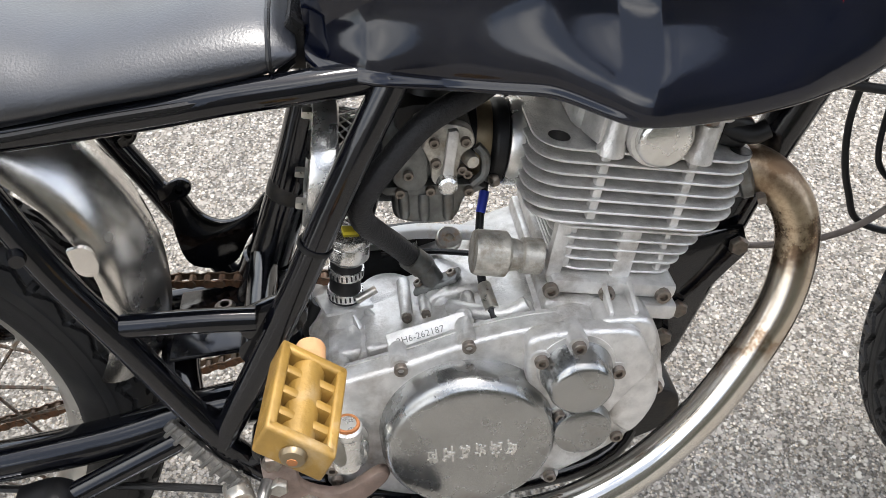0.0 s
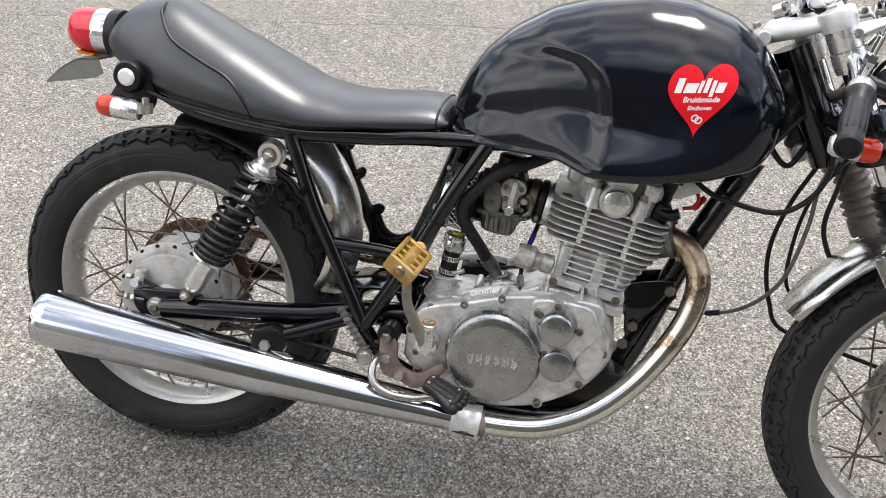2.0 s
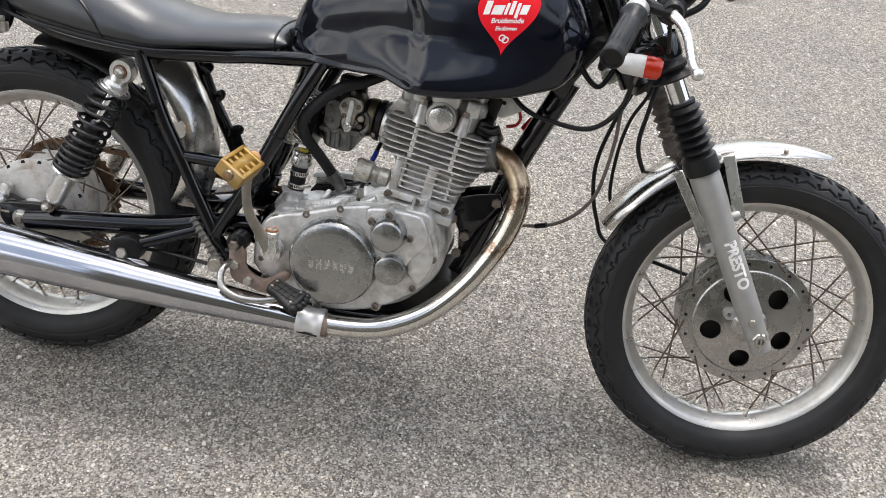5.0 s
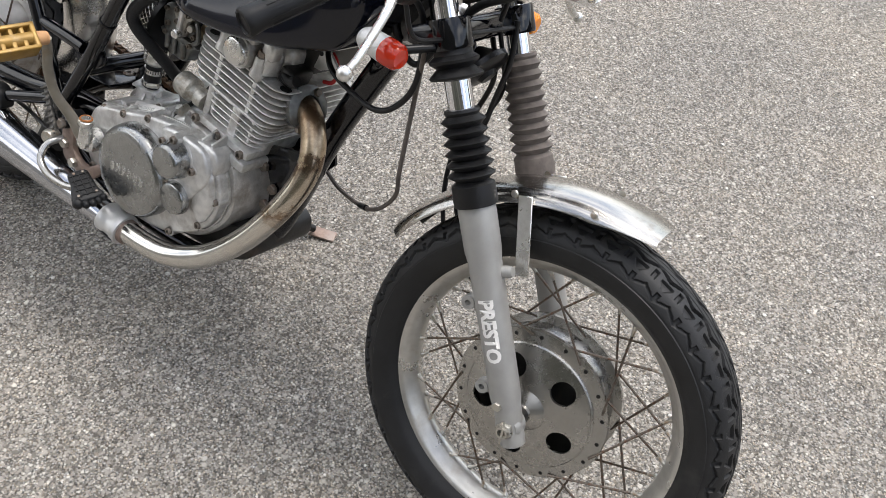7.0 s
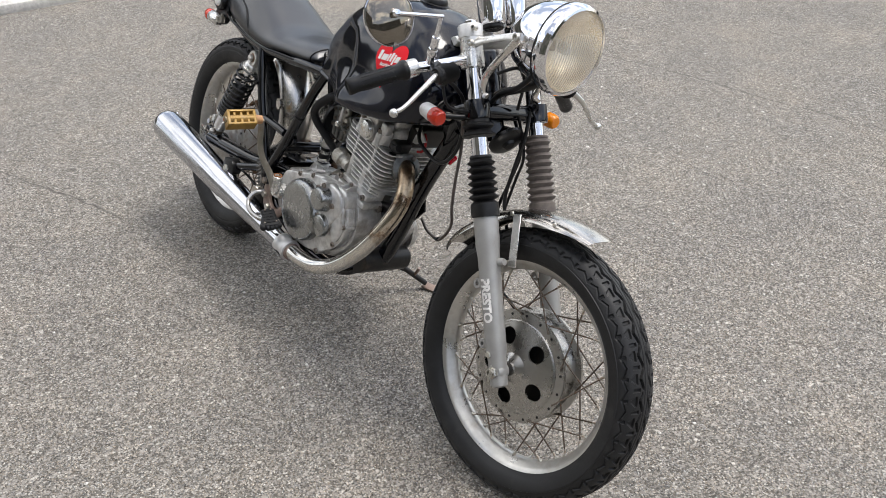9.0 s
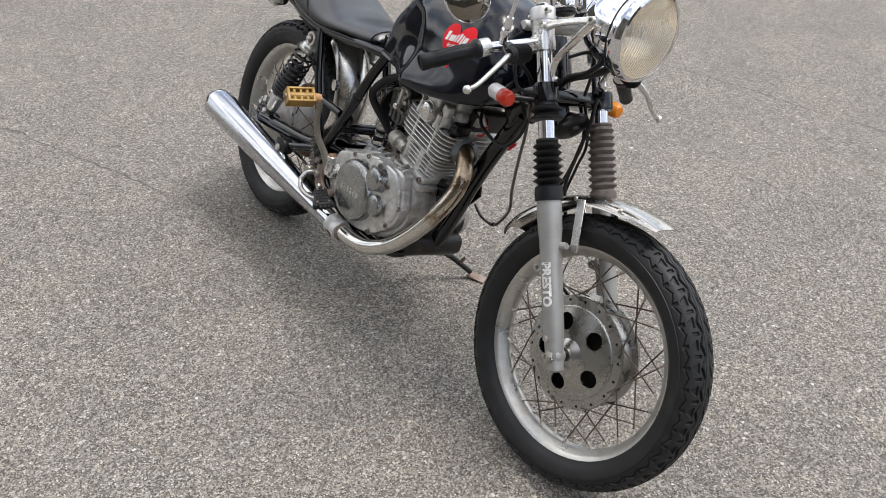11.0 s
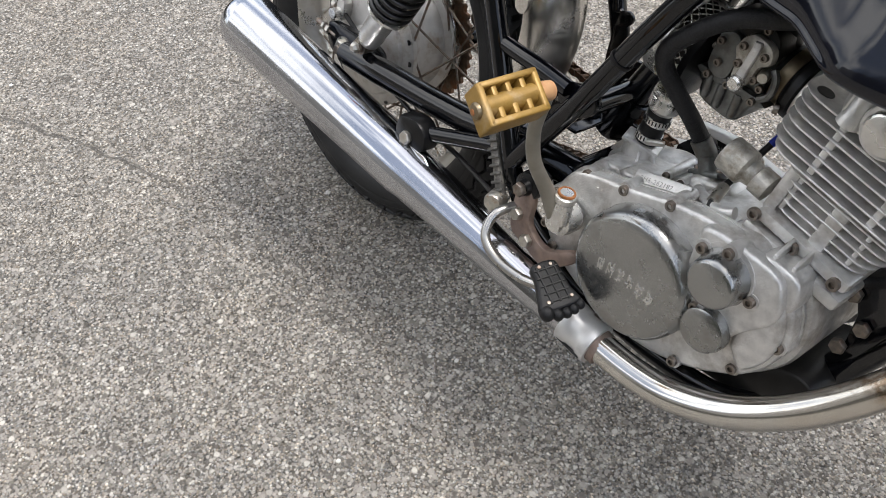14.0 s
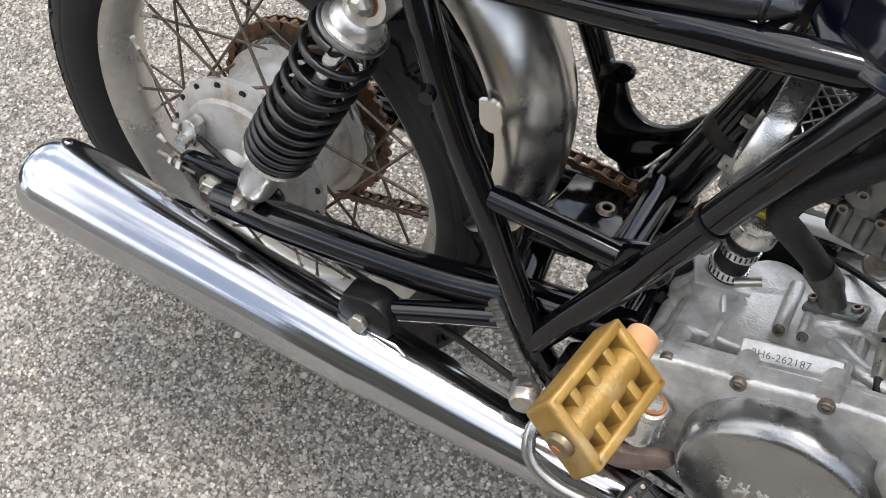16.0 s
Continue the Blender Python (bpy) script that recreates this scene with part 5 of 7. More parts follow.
# filter and points caps
part("cap_tower", prism(round_outline([(0.684, 0.372), (0.682, 0.420), (0.690, 0.448), (0.770, 0.448), (0.792, 0.430), (0.800, 0.395), (0.775, 0.360), (0.735, 0.300), (0.705, 0.315), (0.700, 0.345)], 4), -0.137, -0.115, 0.006, 3), ALLOY, engine)
part("upper_cap", lathe([(0, 0.030), (0.024, 0.030), (0.0275, 0.0285), (0.0300, 0.024), (0.0315, 0.012), (0.0335, 0.004), (0.0350, -0.002), (0, -0.004)], (0.7275, -0.137, 0.407), (0, -1, 0), 56), COVER, engine, "round alloy filter cap")
part("lower_cap", lathe([(0, 0.014), (0.024, 0.014), (0.0275, 0.012), (0.0295, 0.006), (0.0300, -0.002), (0, -0.004)], (0.736, -0.137, 0.336), (0, -1, 0), 56), COVER, engine, "lower round alloy cap")
part("tower_drum", lathe([(0.0, 0.0), (0.036, 0.0), (0.0375, -0.003), (0.0385, -0.030), (0.041, -0.034), (0.041, -0.060), (0, -0.060)], (0.7275, -0.139, 0.412), (0, -1, 0.05), 44), ALLOY, engine, "round cast filter housing")
part("tower_block", prism(round_outline([(0.745, 0.410), (0.748, 0.446), (0.772, 0.452), (0.800, 0.444), (0.806, 0.410), (0.78, 0.40)], 4), -0.126, -0.085, 0.006, 3), ALLOY, engine)
for x in (0.762, 0.785):
    part("tower_rib", box((0.005, 0.034, 0.030), pose(x, -0.100, 0.448, 20, 0, 0), 0.002), ALLOY, engine)
part("front_bulge", prism(round_outline([(0.765, 0.330), (0.762, 0.400), (0.785, 0.425), (0.808, 0.395), (0.812, 0.350), (0.790, 0.310)], 4), -0.133, -0.118, 0.008, 3), ALLOY, engine)
bolt = None
for x, y, z, r in ((0.510, -0.114, 0.396, 6), (0.568, -0.119, 0.412, 6), (0.631, -0.119, 0.432, 6), (0.694, -0.140, 0.425, 6), (0.726, -0.146, 0.443, 6), (0.767, -0.138, 0.402, 6), (0.715, -0.140, 0.353, 6.5), (0.713, -0.122, 0.250, 6.5), (0.779, -0.120, 0.298, 6.5), (0.812, -0.122, 0.362, 6), (0.600, -0.122, 0.233, 6), (0.480, -0.122, 0.352, 6), (0.498, -0.122, 0.275, 6)):
    part("bolt_boss", lathe([(0.0095, 0.0), (0.0098, -0.004), (0.0105, -0.030), (0, -0.030)], (x, y, z), (0, -1, 0), 20), ALLOY, engine)
    m = frame_to((x, y, z), (0, -1, 0))
    if bolt is None:
        bolt = part("case_bolt", bolt_head(0.0066, 0.006), BOLT, engine, "rusty socket bolt", m=m)
    else:
        again(bolt, m)
# top of the crankcase: ribs, number pad, posts
part("case_top", prism(round_outline([(0.492, 0.375), (0.500, 0.402), (0.535, 0.410), (0.585, 0.414), (0.630, 0.424), (0.690, 0.444), (0.700, 0.425), (0.60, 0.39)], 4), -0.086, 0.022, 0.008, 3), ALLOY, engine, "flat top of the crankcase")
NECK_Y = -0.026
part("neck_base", lathe([(0.0, 0.020), (0.0215, 0.020), (0.0225, 0.018), (0.0215, 0.012), (0.0245, -0.004), (0.034, -0.022), (0, -0.024)], (0.517, NECK_Y, 0.406), (0.13, 0, 1), 36), ALLOY, engine, "cast neck rising from the case")
part("neck_flange", box((0.050, 0.034, 0.005), pose(0.519, NECK_Y - 0.004, 0.425, 0, 7, 20), 0.002), ALLOY, engine)
for turn, reach in ((-62, 0.042), (-20, 0.040), (200, 0.034)):
    rm = Matrix.Translation((0.518, NECK_Y, 0)) @ Matrix.Rotation(radians(turn), 4, "Z")
    part("neck_web", prism([(0.012, 0.392), (0.016, 0.424), (0.022, 0.421), (reach, 0.404), (reach + 0.004, 0.396)], -0.0022, 0.0022, 0.001, m=rm), ALLOY, engine, "raised casting web")
# round swelling behind the neck with its arc-shaped joint
part("case_swell", lathe([(0.0, 0.030), (0.022, 0.029), (0.031, 0.026), (0.036, 0.018), (0.037, -0.020), (0, -0.022)], (0.563, 0.000, 0.384), (0.02, -0.12, 1), 40), ALLOY, engine)
part("swell_joint", tube([(0.563 + 0.0368 * math.cos(radians(a)), 0.0368 * math.sin(radians(a)), 0.4030 + 0.0045 * math.sin(radians(a))) for a in range(205, 345, 14)], 0.0011, 6), DIRTY_AND_SHADE, engine, "dark arc-shaped joint")
part("hose_boss", lathe([(0.0, 0.010), (0.016, 0.010), (0.019, 0.006), (0.022, -0.004), (0.030, -0.028), (0, -0.030)], (0.6145, -0.021, 0.4205), (-0.42, 0.10, 0.88), 28), ALLOY, engine)
# sloping shoulder between the side cover and the top
part("shoulder_plate", prism(round_outline([(0.486, 0.350), (0.490, 0.380), (0.512, 0.390), (0.566, 0.400), (0.631, 0.420), (0.690, 0.444), (0.694, 0.430), (0.640, 0.410), (0.560, 0.390), (0.510, 0.370)], 4), -0.108, -0.074, 0.009, 3), ALLOY, engine)
part("case_web", prism([(0.496, 0.385), (0.502, 0.404), (0.508, 0.405), (0.511, 0.390)], -0.098, -0.035, 0.002), ALLOY, engine)
part("case_web", prism([(0.528, 0.395), (0.533, 0.411), (0.537, 0.412), (0.542, 0.398)], -0.092, -0.050, 0.002), ALLOY, engine)
pad_m = pose(0.597, -0.0855, 0.4240, -40, -15.0, 0)
part("number_pad", box((0.078, 0.018, 0.019), pad_m, 0.002), ALLOY, engine, "sloping cast pad with a stamped number")
cu = bpy.data.curves.new("print", "FONT")
cu.body, cu.size, cu.align_x, cu.align_y, cu.space_character, cu.resolution_u = "2H6-262187", 0.0088, "CENTER", "CENTER", 1.05, 2
tmp = bpy.data.objects.new("print", cu)
scene.collection.objects.link(tmp)
me = bpy.data.meshes.new_from_object(tmp.evaluated_get(bpy.context.evaluated_depsgraph_get()))
bpy.data.objects.remove(tmp)
marks = bmesh.new()
marks.from_mesh(me)
bmesh.ops.transform(marks, matrix=pad_m @ pose(-0.007, -0.00915, -0.001, 90, 0, 0), verts=marks.verts)
part("stamped_number", marks, CARB, engine, "faint stamped number 2H6-262187", smooth=False)
# bosses that run across the top of the case, each with its bolt
for x, y0, y1, z, r in ((0.579, -0.054, 0.0, 0.4185, 0.0062), (0.631, -0.117, -0.078, 0.4325, 0.0078), (0.568, -0.117, -0.094, 0.4110, 0.0078), (0.598, -0.050, -0.014, 0.4180, 0.0058), (0.640, -0.062, -0.010, 0.4260, 0.0070)):
    part("long_boss", tube([(x, y0, z), (x, y1, z + 0.002)], [r, r * 1.08], 16), ALLOY, engine)
    if y0 > -0.1:
        part("boss_bolt", bolt_head(r * 0.8, 0.005), BOLT, engine, m=frame_to((x, y0, z), (0, -1, 0.1)))
part("oil_pipe", tube([(0.622, -0.050, 0.424), (0.645, -0.074, 0.434), (0.672, -0.088, 0.441), (0.690, -0.088, 0.450)], 0.0075, 12), ALLOY, engine, "cast oil passage")
part("case_lump", prism(round_outline([(0.596, 0.405), (0.602, 0.428), (0.622, 0.434), (0.650, 0.438), (0.664, 0.425), (0.650, 0.405)], 3), -0.040, 0.030, 0.007, 3), ALLOY, engine)
# a solid black block paints the hollow's shade; nothing is cut out
part("case_hollow_shade", box((0.066, 0.044, 0.020), pose(0.566, 0.054, 0.4020), 0.003), HOLE_SHADE, engine, "black block painting the shade of a hollow in the case top")
tear = random.Random(11)
torn = [(0.534 + 0.0055 * k, 0.419 + 0.010 * math.sin(k * 0.55) * (1 if k < 7 else 0.5) + tear.uniform(-0.0025, 0.0025)) for k in range(13)]
part("torn_gasket", prism([(0.534, 0.404)] + torn + [(0.600, 0.404)], 0.073, 0.076, 0.0), SILVER, engine, "torn foil-like gasket edge")
part("inner_plate", prism([(0.530, 0.400), (0.534, 0.432), (0.600, 0.436), (0.640, 0.428), (0.640, 0.400)], 0.080, 0.090, 0.002), DIRTY_AND_SHADE, engine)
part("left_lug", prism(round_outline([(0.532, 0.440), (0.552, 0.4445), (0.598, 0.4490), (0.640, 0.4440), (0.690, 0.4350), (0.694, 0.424), (0.640, 0.432), (0.600, 0.437), (0.552, 0.434), (0.534, 0.430)], 4), 0.050, 0.066, 0.003, 3), WHITE, engine, "pale lever cover on the left case")
part("lever_disc", lathe([(0, 0.003), (0.004, 0.003), (0.0045, 0.005), (0.012, 0.005), (0.014, 0.003), (0.014, -0.004), (0, -0.004)], (0.632, 0.046, 0.438), (0.1, -0.5, 0.85), 24), ZINC, engine, "zinc disc with a centre hole")
part("case_cable", tube([(0.560, 0.046, 0.424), (0.585, 0.040, 0.428), (0.611, 0.030, 0.435), (0.645, -0.004, 0.453), (0.662, -0.020, 0.458)], 0.0030, 8), DARK, engine, "black clutch cable")
part("generator_cover", lathe([(0, 0.030), (0.036, 0.029), (0.045, 0.024), (0.052, 0.010), (0.053, 0.0), (0, 0)], (0.776, 0.096, 0.326), (0, 1, 0), 44), ALLOY, engine, "round alloy cover on the left case")
part("left_cover", lathe([(0, 0.055), (0.050, 0.054), (0.062, 0.046), (0.070, 0.0), (0, 0)], (0.690, 0.098, 0.325), (0, 1, 0), 48), ALLOY, engine)
part("sump", prism(round_outline([(0.790, 0.290), (0.835, 0.305), (0.862, 0.292), (0.858, 0.255), (0.800, 0.226), (0.680, 0.215), (0.600, 0.218), (0.600, 0.232), (0.720, 0.246)], 4), -0.070, 0.080, 0.012, 3), DIRTY_AND_SHADE, engine, "dirty black bash plate under the engine")

# cylinder and head lean forward
TILT_C = radians(9.6)
CYL = Matrix.Translation((0.769, 0, 0.450)) @ Matrix.Rotation(TILT_C, 4, "Y")
part("barrel", box((0.120, 0.130, 0.170), CYL @ pose(0.006, 0, 0.085), 0.02, 4), ALLOY, engine, "cast cylinder barrel")
part("base_flange", box((0.124, 0.178, 0.016), CYL @ pose(0.002, 0, 0.008), 0.005), ALLOY, engine)
part("base_flange", box((0.132, 0.190, 0.018), CYL @ pose(0.002, 0, -0.012), 0.005), ALLOY, engine)


def fin_mesh(hx, hy, corner, dent=0.0):
    pts = []
    for cx, cy, a0 in ((1, 1, 0), (-1, 1, 90), (-1, -1, 180), (1, -1, 270)):
        for k in range(7):
            a = radians(a0 + 90 * k / 6)
            pts.append(((hx - corner) * cx + corner * math.cos(a), (hy - corner) * cy + corner * math.sin(a)))
    bm = bmesh.new()
    layers = []
    for h, grow in ((-0.0016, -0.003), (-0.0010, -0.0004), (0.0004, 0.0), (0.0012, -0.0006), (0.0019, -0.004)):
        layers.append([bm.verts.new((x * (1 + grow / hx), y * (1 + grow / hy), h + 0.0004 * math.sin(x * 70))) for x, y in pts])
    grid_faces(bm, layers, True, True)
    return bm


for k in range(5):
    w = 0.022 + 0.0118 * k
    hx = 0.060 + 0.022 * k / 5
    f = part("fin", fin_mesh(hx, 0.078 + 0.005 * k / 5, 0.022), ALLOY, engine, "thin cast cooling fin" if k == 0 else "")
    f.matrix_basis = CYL @ pose(0.003 + 0.001 * k, 0, w)
for k in range(7):
    w = 0.0815 + 0.0118 * k
    hx = 0.1000 if k > 0 else 0.093
    f = part("fin", fin_mesh(hx, 0.0945, 0.030), ALLOY, engine)
    f.matrix_basis = CYL @ pose(-0.003, 0, w, 0, 0, 0)
for u, w0, w1 in ((-0.041, 0.084, 0.152), (0.037, 0.082, 0.152), (-0.046, 0.020, 0.080), (0.044, 0.020, 0.078)):
    for s in (-1, 1):
        part("fin_post", box((0.0085 if w0 > 0.075 else 0.006, 0.010, w1 - w0), CYL @ pose(u, s * (0.0865 if w0 > 0.075 else 0.0700), (w0 + w1) / 2), 0.002), ALLOY, engine)
part("barrel_rib", box((0.020, 0.012, 0.066), CYL @ pose(0.008, -0.073, 0.046), 0.004), ALLOY, engine)
part("barrel_rib", box((0.016, 0.014, 0.070), CYL @ pose(-0.056, -0.071, 0.044), 0.005), ALLOY, engine)
cb = None
for u, y in ((-0.060, -0.089), (-0.006, -0.090), (0.050, -0.088)):
    m = CYL @ pose(u, y, 0.006) @ frame_to((0, 0, 0), (0, -1, 0))
    cb = again(cb, m) if cb else part("barrel_bolt", bolt_head(0.0075, 0.007), BOLT, engine, m=m)
# head: deck, rocker box, inspection cap, posts
part("head", box((0.140, 0.140, 0.060), CYL @ pose(0.0, 0.004, 0.182), 0.016, 4), ALLOY, engine, "cast cylinder head")
part("head_top", box((0.120, 0.150, 0.044), CYL @ pose(0.0, 0.004, 0.226), 0.014, 4), ALLOY, engine)
part("rear_wall", box((0.034, 0.096, 0.060), CYL @ pose(-0.074, 0.010, 0.196), 0.010, 3), ALLOY, engine)
# stud holes are dark discs laid on the fin, shade as colour
for u in (-0.081, 0.084):
    part("stud_hole_disc", lathe([(0, 0.0005), (0.0095, 0.0005), (0.0098, 0), (0, 0)], CYL @ vec(u, -0.074, 0.1545), CYL.to_3x3() @ vec(0, 0, 1), 18), DARK, engine)
part("head_cap", lathe([(0, 0.013), (0.0185, 0.013), (0.0215, 0.0115), (0.0232, 0.008), (0.0240, -0.010), (0, -0.012)], CYL @ vec(-0.004, -0.101, 0.174), (0, -1, 0), 40), SILVER, engine, "round inspection cap")
part("cap_seat", lathe([(0, 0.004), (0.0268, 0.004), (0.0285, 0.0), (0.030, -0.030), (0, -0.030)], CYL @ vec(-0.004, -0.100, 0.174), (0, -1, 0), 40), ALLOY, engine)
for u in (-0.041, 0.037):
    wz = CYL.to_3x3() @ vec(0, 0, 1)
    part("head_post", lathe([(0.0, 0.034), (0.0085, 0.034), (0.0095, 0.030), (0.0100, 0.012), (0.0118, 0.008), (0.0125, 0.0), (0, 0)], CYL @ vec(u, -0.093, 0.152), wz, 20), ALLOY, engine, "machined head stud post")
    part("head_bolt", hexagon(CYL @ vec(u, -0.093, 0.186), wz, 0.0075, 0.010), BOLT, engine)
    part("post_web", box((0.012, 0.030, 0.040), CYL @ pose(u + (0.012 if u > 0 else -0.012), -0.080, 0.178, 0, 0, 20 if u < 0 else -20), 0.004), ALLOY, engine)
    part("rocker_lug", box((0.026, 0.024, 0.030), CYL @ pose(u * 1.25, -0.084, 0.202), 0.006, 3), ALLOY, engine)
part("rocker_box", box((0.052, 0.040, 0.036), CYL @ pose(-0.004, -0.082, 0.212, 0, 0, 0), 0.008, 3), ALLOY, engine)
# coloured black to help darken the gap in front of the head
part("front_lug", box((0.030, 0.050, 0.030), CYL @ pose(0.075, -0.050, 0.170, 0, 10, 0), 0.007, 3), DIRTY_AND_SHADE, engine)
part("head_stay", prism([(0.850, 0.650), (0.905, 0.665), (0.935, 0.640), (0.900, 0.622), (0.858, 0.622)], -0.030, -0.024, 0.002), ALLOY, engine, "perforated stay plate")
# dark discs paint the holes' shade on the uncut plate
for x, z, r in ((0.874, 0.640, 0.0050), (0.898, 0.650, 0.0040), (0.880, 0.628, 0.0034)):
    part("stay_hole_disc", lathe([(0, 0.001), (r, 0.001), (r, 0), (0, 0)], (x, -0.030, z), (0, -1, 0), 16), DARK, engine)
# dark block added only to fill the gap with black
part("head_gap_filler", box((0.030, 0.110, 0.056), CYL @ pose(0.076, 0.022, 0.200, 0, 8, 0), 0.008, 3), DIRTY_AND_SHADE, engine, "added dark block filling the gap by the head")
part("plug_cap", tube([(0.862, -0.066, 0.608), (0.884, -0.074, 0.604), (0.898, -0.076, 0.610)], 0.009, 12), DARK, engine)
part("exhaust_boss", lathe([(0.0, 0.03), (0.036, 0.030), (0.040, 0.020), (0.042, -0.03), (0, -0.03)], (0.838, -0.025, 0.540), (0.93, -0.1, 0.32), 32), ALLOY, engine)
part("red_lead", tube([(0.905, -0.010, 0.650), (0.922, -0.018, 0.642), (0.931, -0.024, 0.626), (0.925, -0.026, 0.612), (0.908, -0.024, 0.606)], 0.0032, 8), RED_WIRE, engine, "looped red wire")
part("coil_cap", lathe([(0, 0.016), (0.004, 0.015), (0.006, 0.012), (0.006, -0.012), (0.004, -0.015), (0, -0.016)], (0.945, 0.062, 0.598), (0.6, 0.1, 0.8), 18), RED_LENS, engine, "small red plug cover")
# cam chain tensioner, oil line, breather
part("tensioner", lathe([(0, -0.034), (0.0200, -0.034), (0.0215, -0.030), (0.0215, -0.004), (0.016, 0.0), (0.014, 0.010), (0.017, 0.012), (0.017, 0.030), (0, 0.034)], (0.676, -0.066, 0.492), (0.97, 0, -0.18), 28), PALE_CARB, engine, "dull alloy tensioner tube")
oil = part("oil_line", tube([(0.694, 0.040, 0.610), (0.676, 0.034, 0.550), (0.660, 0.004, 0.500), (0.653, -0.036, 0.462), (0.655, -0.075, 0.448), (0.664, -0.097, 0.430)], 0.0042, 10), BLACK_RUBBER, engine, "black oil line with blue tape")
part("blue_tape", tube([(0.665, 0.013, 0.514), (0.659, 0.001, 0.497)], 0.0049, 10), BLUE, engine, "blue tape")
part("line_ferrule", tube([(0.6535, -0.058, 0.453), (0.658, -0.084, 0.443)], 0.0068, 12), ZINC, engine)
part("banjo", lathe([(0, 0.014), (0.006, 0.014), (0.007, 0.010), (0.0105, 0.009), (0.0105, -0.004), (0, -0.004)], (0.665, -0.098, 0.428), (0.1, -1, 0.25), 18), ZINC, engine)
part("breather_hose", tube([(0.735, -0.020, 0.690), (0.690, -0.045, 0.680), (0.650, -0.070, 0.662), (0.605, -0.086, 0.645), (0.572, -0.098, 0.618), (0.546, -0.100, 0.584), (0.545, -0.088, 0.556), (0.557, -0.066, 0.527), (0.573, -0.042, 0.496), (0.590, -0.016, 0.460)], 0.0108, 16), BRAID, engine, "braided black breather hose")
part("hose_ferrule", tube([(0.586, -0.022, 0.467), (0.598, -0.017, 0.452), (0.603, -0.018, 0.445), (0.612, -0.021, 0.430)], [0.0130, 0.0132, 0.0110, 0.0110], 18), CARB, engine)
part("hose_flange", box((0.050, 0.024, 0.007), pose(0.6125, -0.0200, 0.4325, -6, -27, -14), 0.003), CARB, engine)
fb = part("flange_bolt", bolt_head(0.005, 0.006), BOLT, engine, m=pose(0.5955, -0.0150, 0.4255, -6, -27, 0))
again(fb, pose(0.6280, -0.0240, 0.4420, -6, -27, 0))
neck = [(0.519, NECK_Y, 0.420), (0.522, NECK_Y, 0.446), (0.526, NECK_Y, 0.476)]
part("filler_neck", tube(neck, 0.0155, 20), BLACK_RUBBER, engine, "black hose with steel clamps")
for k in (0.436, 0.461):
    cx = 0.518 + (k - 0.412) * 0.13
    part("hose_clamp", lathe([(0.0156, -0.0045), (0.0172, -0.0045), (0.0172, 0.0045), (0.0156, 0.0045)], (cx, NECK_Y, k), (0.13, 0, 1), 36), SILVER, engine, "perforated steel hose clamp")
    if k < 0.45:
        part("clamp_screw", tube([(cx + 0.010, NECK_Y - 0.018, k), (cx + 0.030, NECK_Y - 0.010, k + 0.006)], 0.0042, 10), ZINC, engine)
    # dark boxes on the clamp paint the shade of its slots
    slot = None
    for q in range(24):
        a = 2 * math.pi * q / 24
        slot = box((0.0008, 0.0016, 0.0054), Matrix.Translation((cx, NECK_Y, k)) @ Matrix.Rotation(a, 4, "Z") @ pose(0.0172, 0, 0), 0.0, 1, slot)
    part("clamp_slot_shade", slot, DARK, engine)
part("breather_cap", lathe([(0.0, 0.031), (0.0180, 0.031), (0.0200, 0.030), (0.0208, 0.027), (0.0208, 0.022), (0.0203, 0.021), (0.0208, 0.020), (0.0208, 0.006), (0.016, 0.0), (0, 0)], (0.5265, NECK_Y - 0.002, 0.475), (0.13, 0, 1), 32), SILVER, engine, "brushed alloy breather cap")
part("cap_tape", box((0.016, 0.012, 0.004), pose(0.5320, NECK_Y - 0.002, 0.5075, 0, 7, 10), 0.001), YELLOW, engine, "scrap of yellow tape on the cap")

# carburettor, inlet rubber, air filter
carb = node("carburettor", bike, label="grimy alloy carburettor with open mesh air filter")
part("body", box((0.062, 0.070, 0.056), pose(0.612, -0.012, 0.592, 0, 6, 0), 0.009, 3), CARB, carb)
part("venturi", lathe([(0.0, -0.052), (0.025, -0.052), (0.028, -0.046), (0.026, -0.030), (0.026, 0.030), (0.029, 0.034), (0.029, 0.046), (0, 0.046)], (0.612, -0.010, 0.594), (0.985, 0, -0.16), 36), CARB, carb)
part("float_bowl", prism(round_outline([(0.572, 0.560), (0.572, 0.536), (0.578, 0.528), (0.590, 0.524), (0.618, 0.521), (0.630, 0.528), (0.636, 0.544), (0.642, 0.560)], 3), -0.050, 0.030, 0.005, 3), CARB, carb, "ribbed alloy float bowl")
part("bowl_rim", prism(round_outline([(0.566, 0.566), (0.567, 0.557), (0.646, 0.553), (0.646, 0.563)], 2), -0.054, 0.034, 0.002), CARB, carb)
for x, z in ((0.582, 0.545), (0.600, 0.541), (0.622, 0.540)):
    part("bowl_rib", lathe([(0, 0.016), (0.0045, 0.016), (0.0052, 0.013), (0.0052, -0.009), (0.0045, -0.012), (0, -0.012)], (x, -0.052, z), (0, 0, 1), 14), CARB, carb)
part("bowl_drain", hexagon((0.604, -0.012, 0.523), (0, 0, -1), 0.008, 0.010), BOLT, carb)
part("cap", lathe([(0, 0.040), (0.020, 0.040), (0.026, 0.036), (0.028, 0.012), (0.032, 0.006), (0.032, 0.0), (0, 0)], (0.612, -0.010, 0.618), (0.10, 0, 1), 28), DARK, carb)
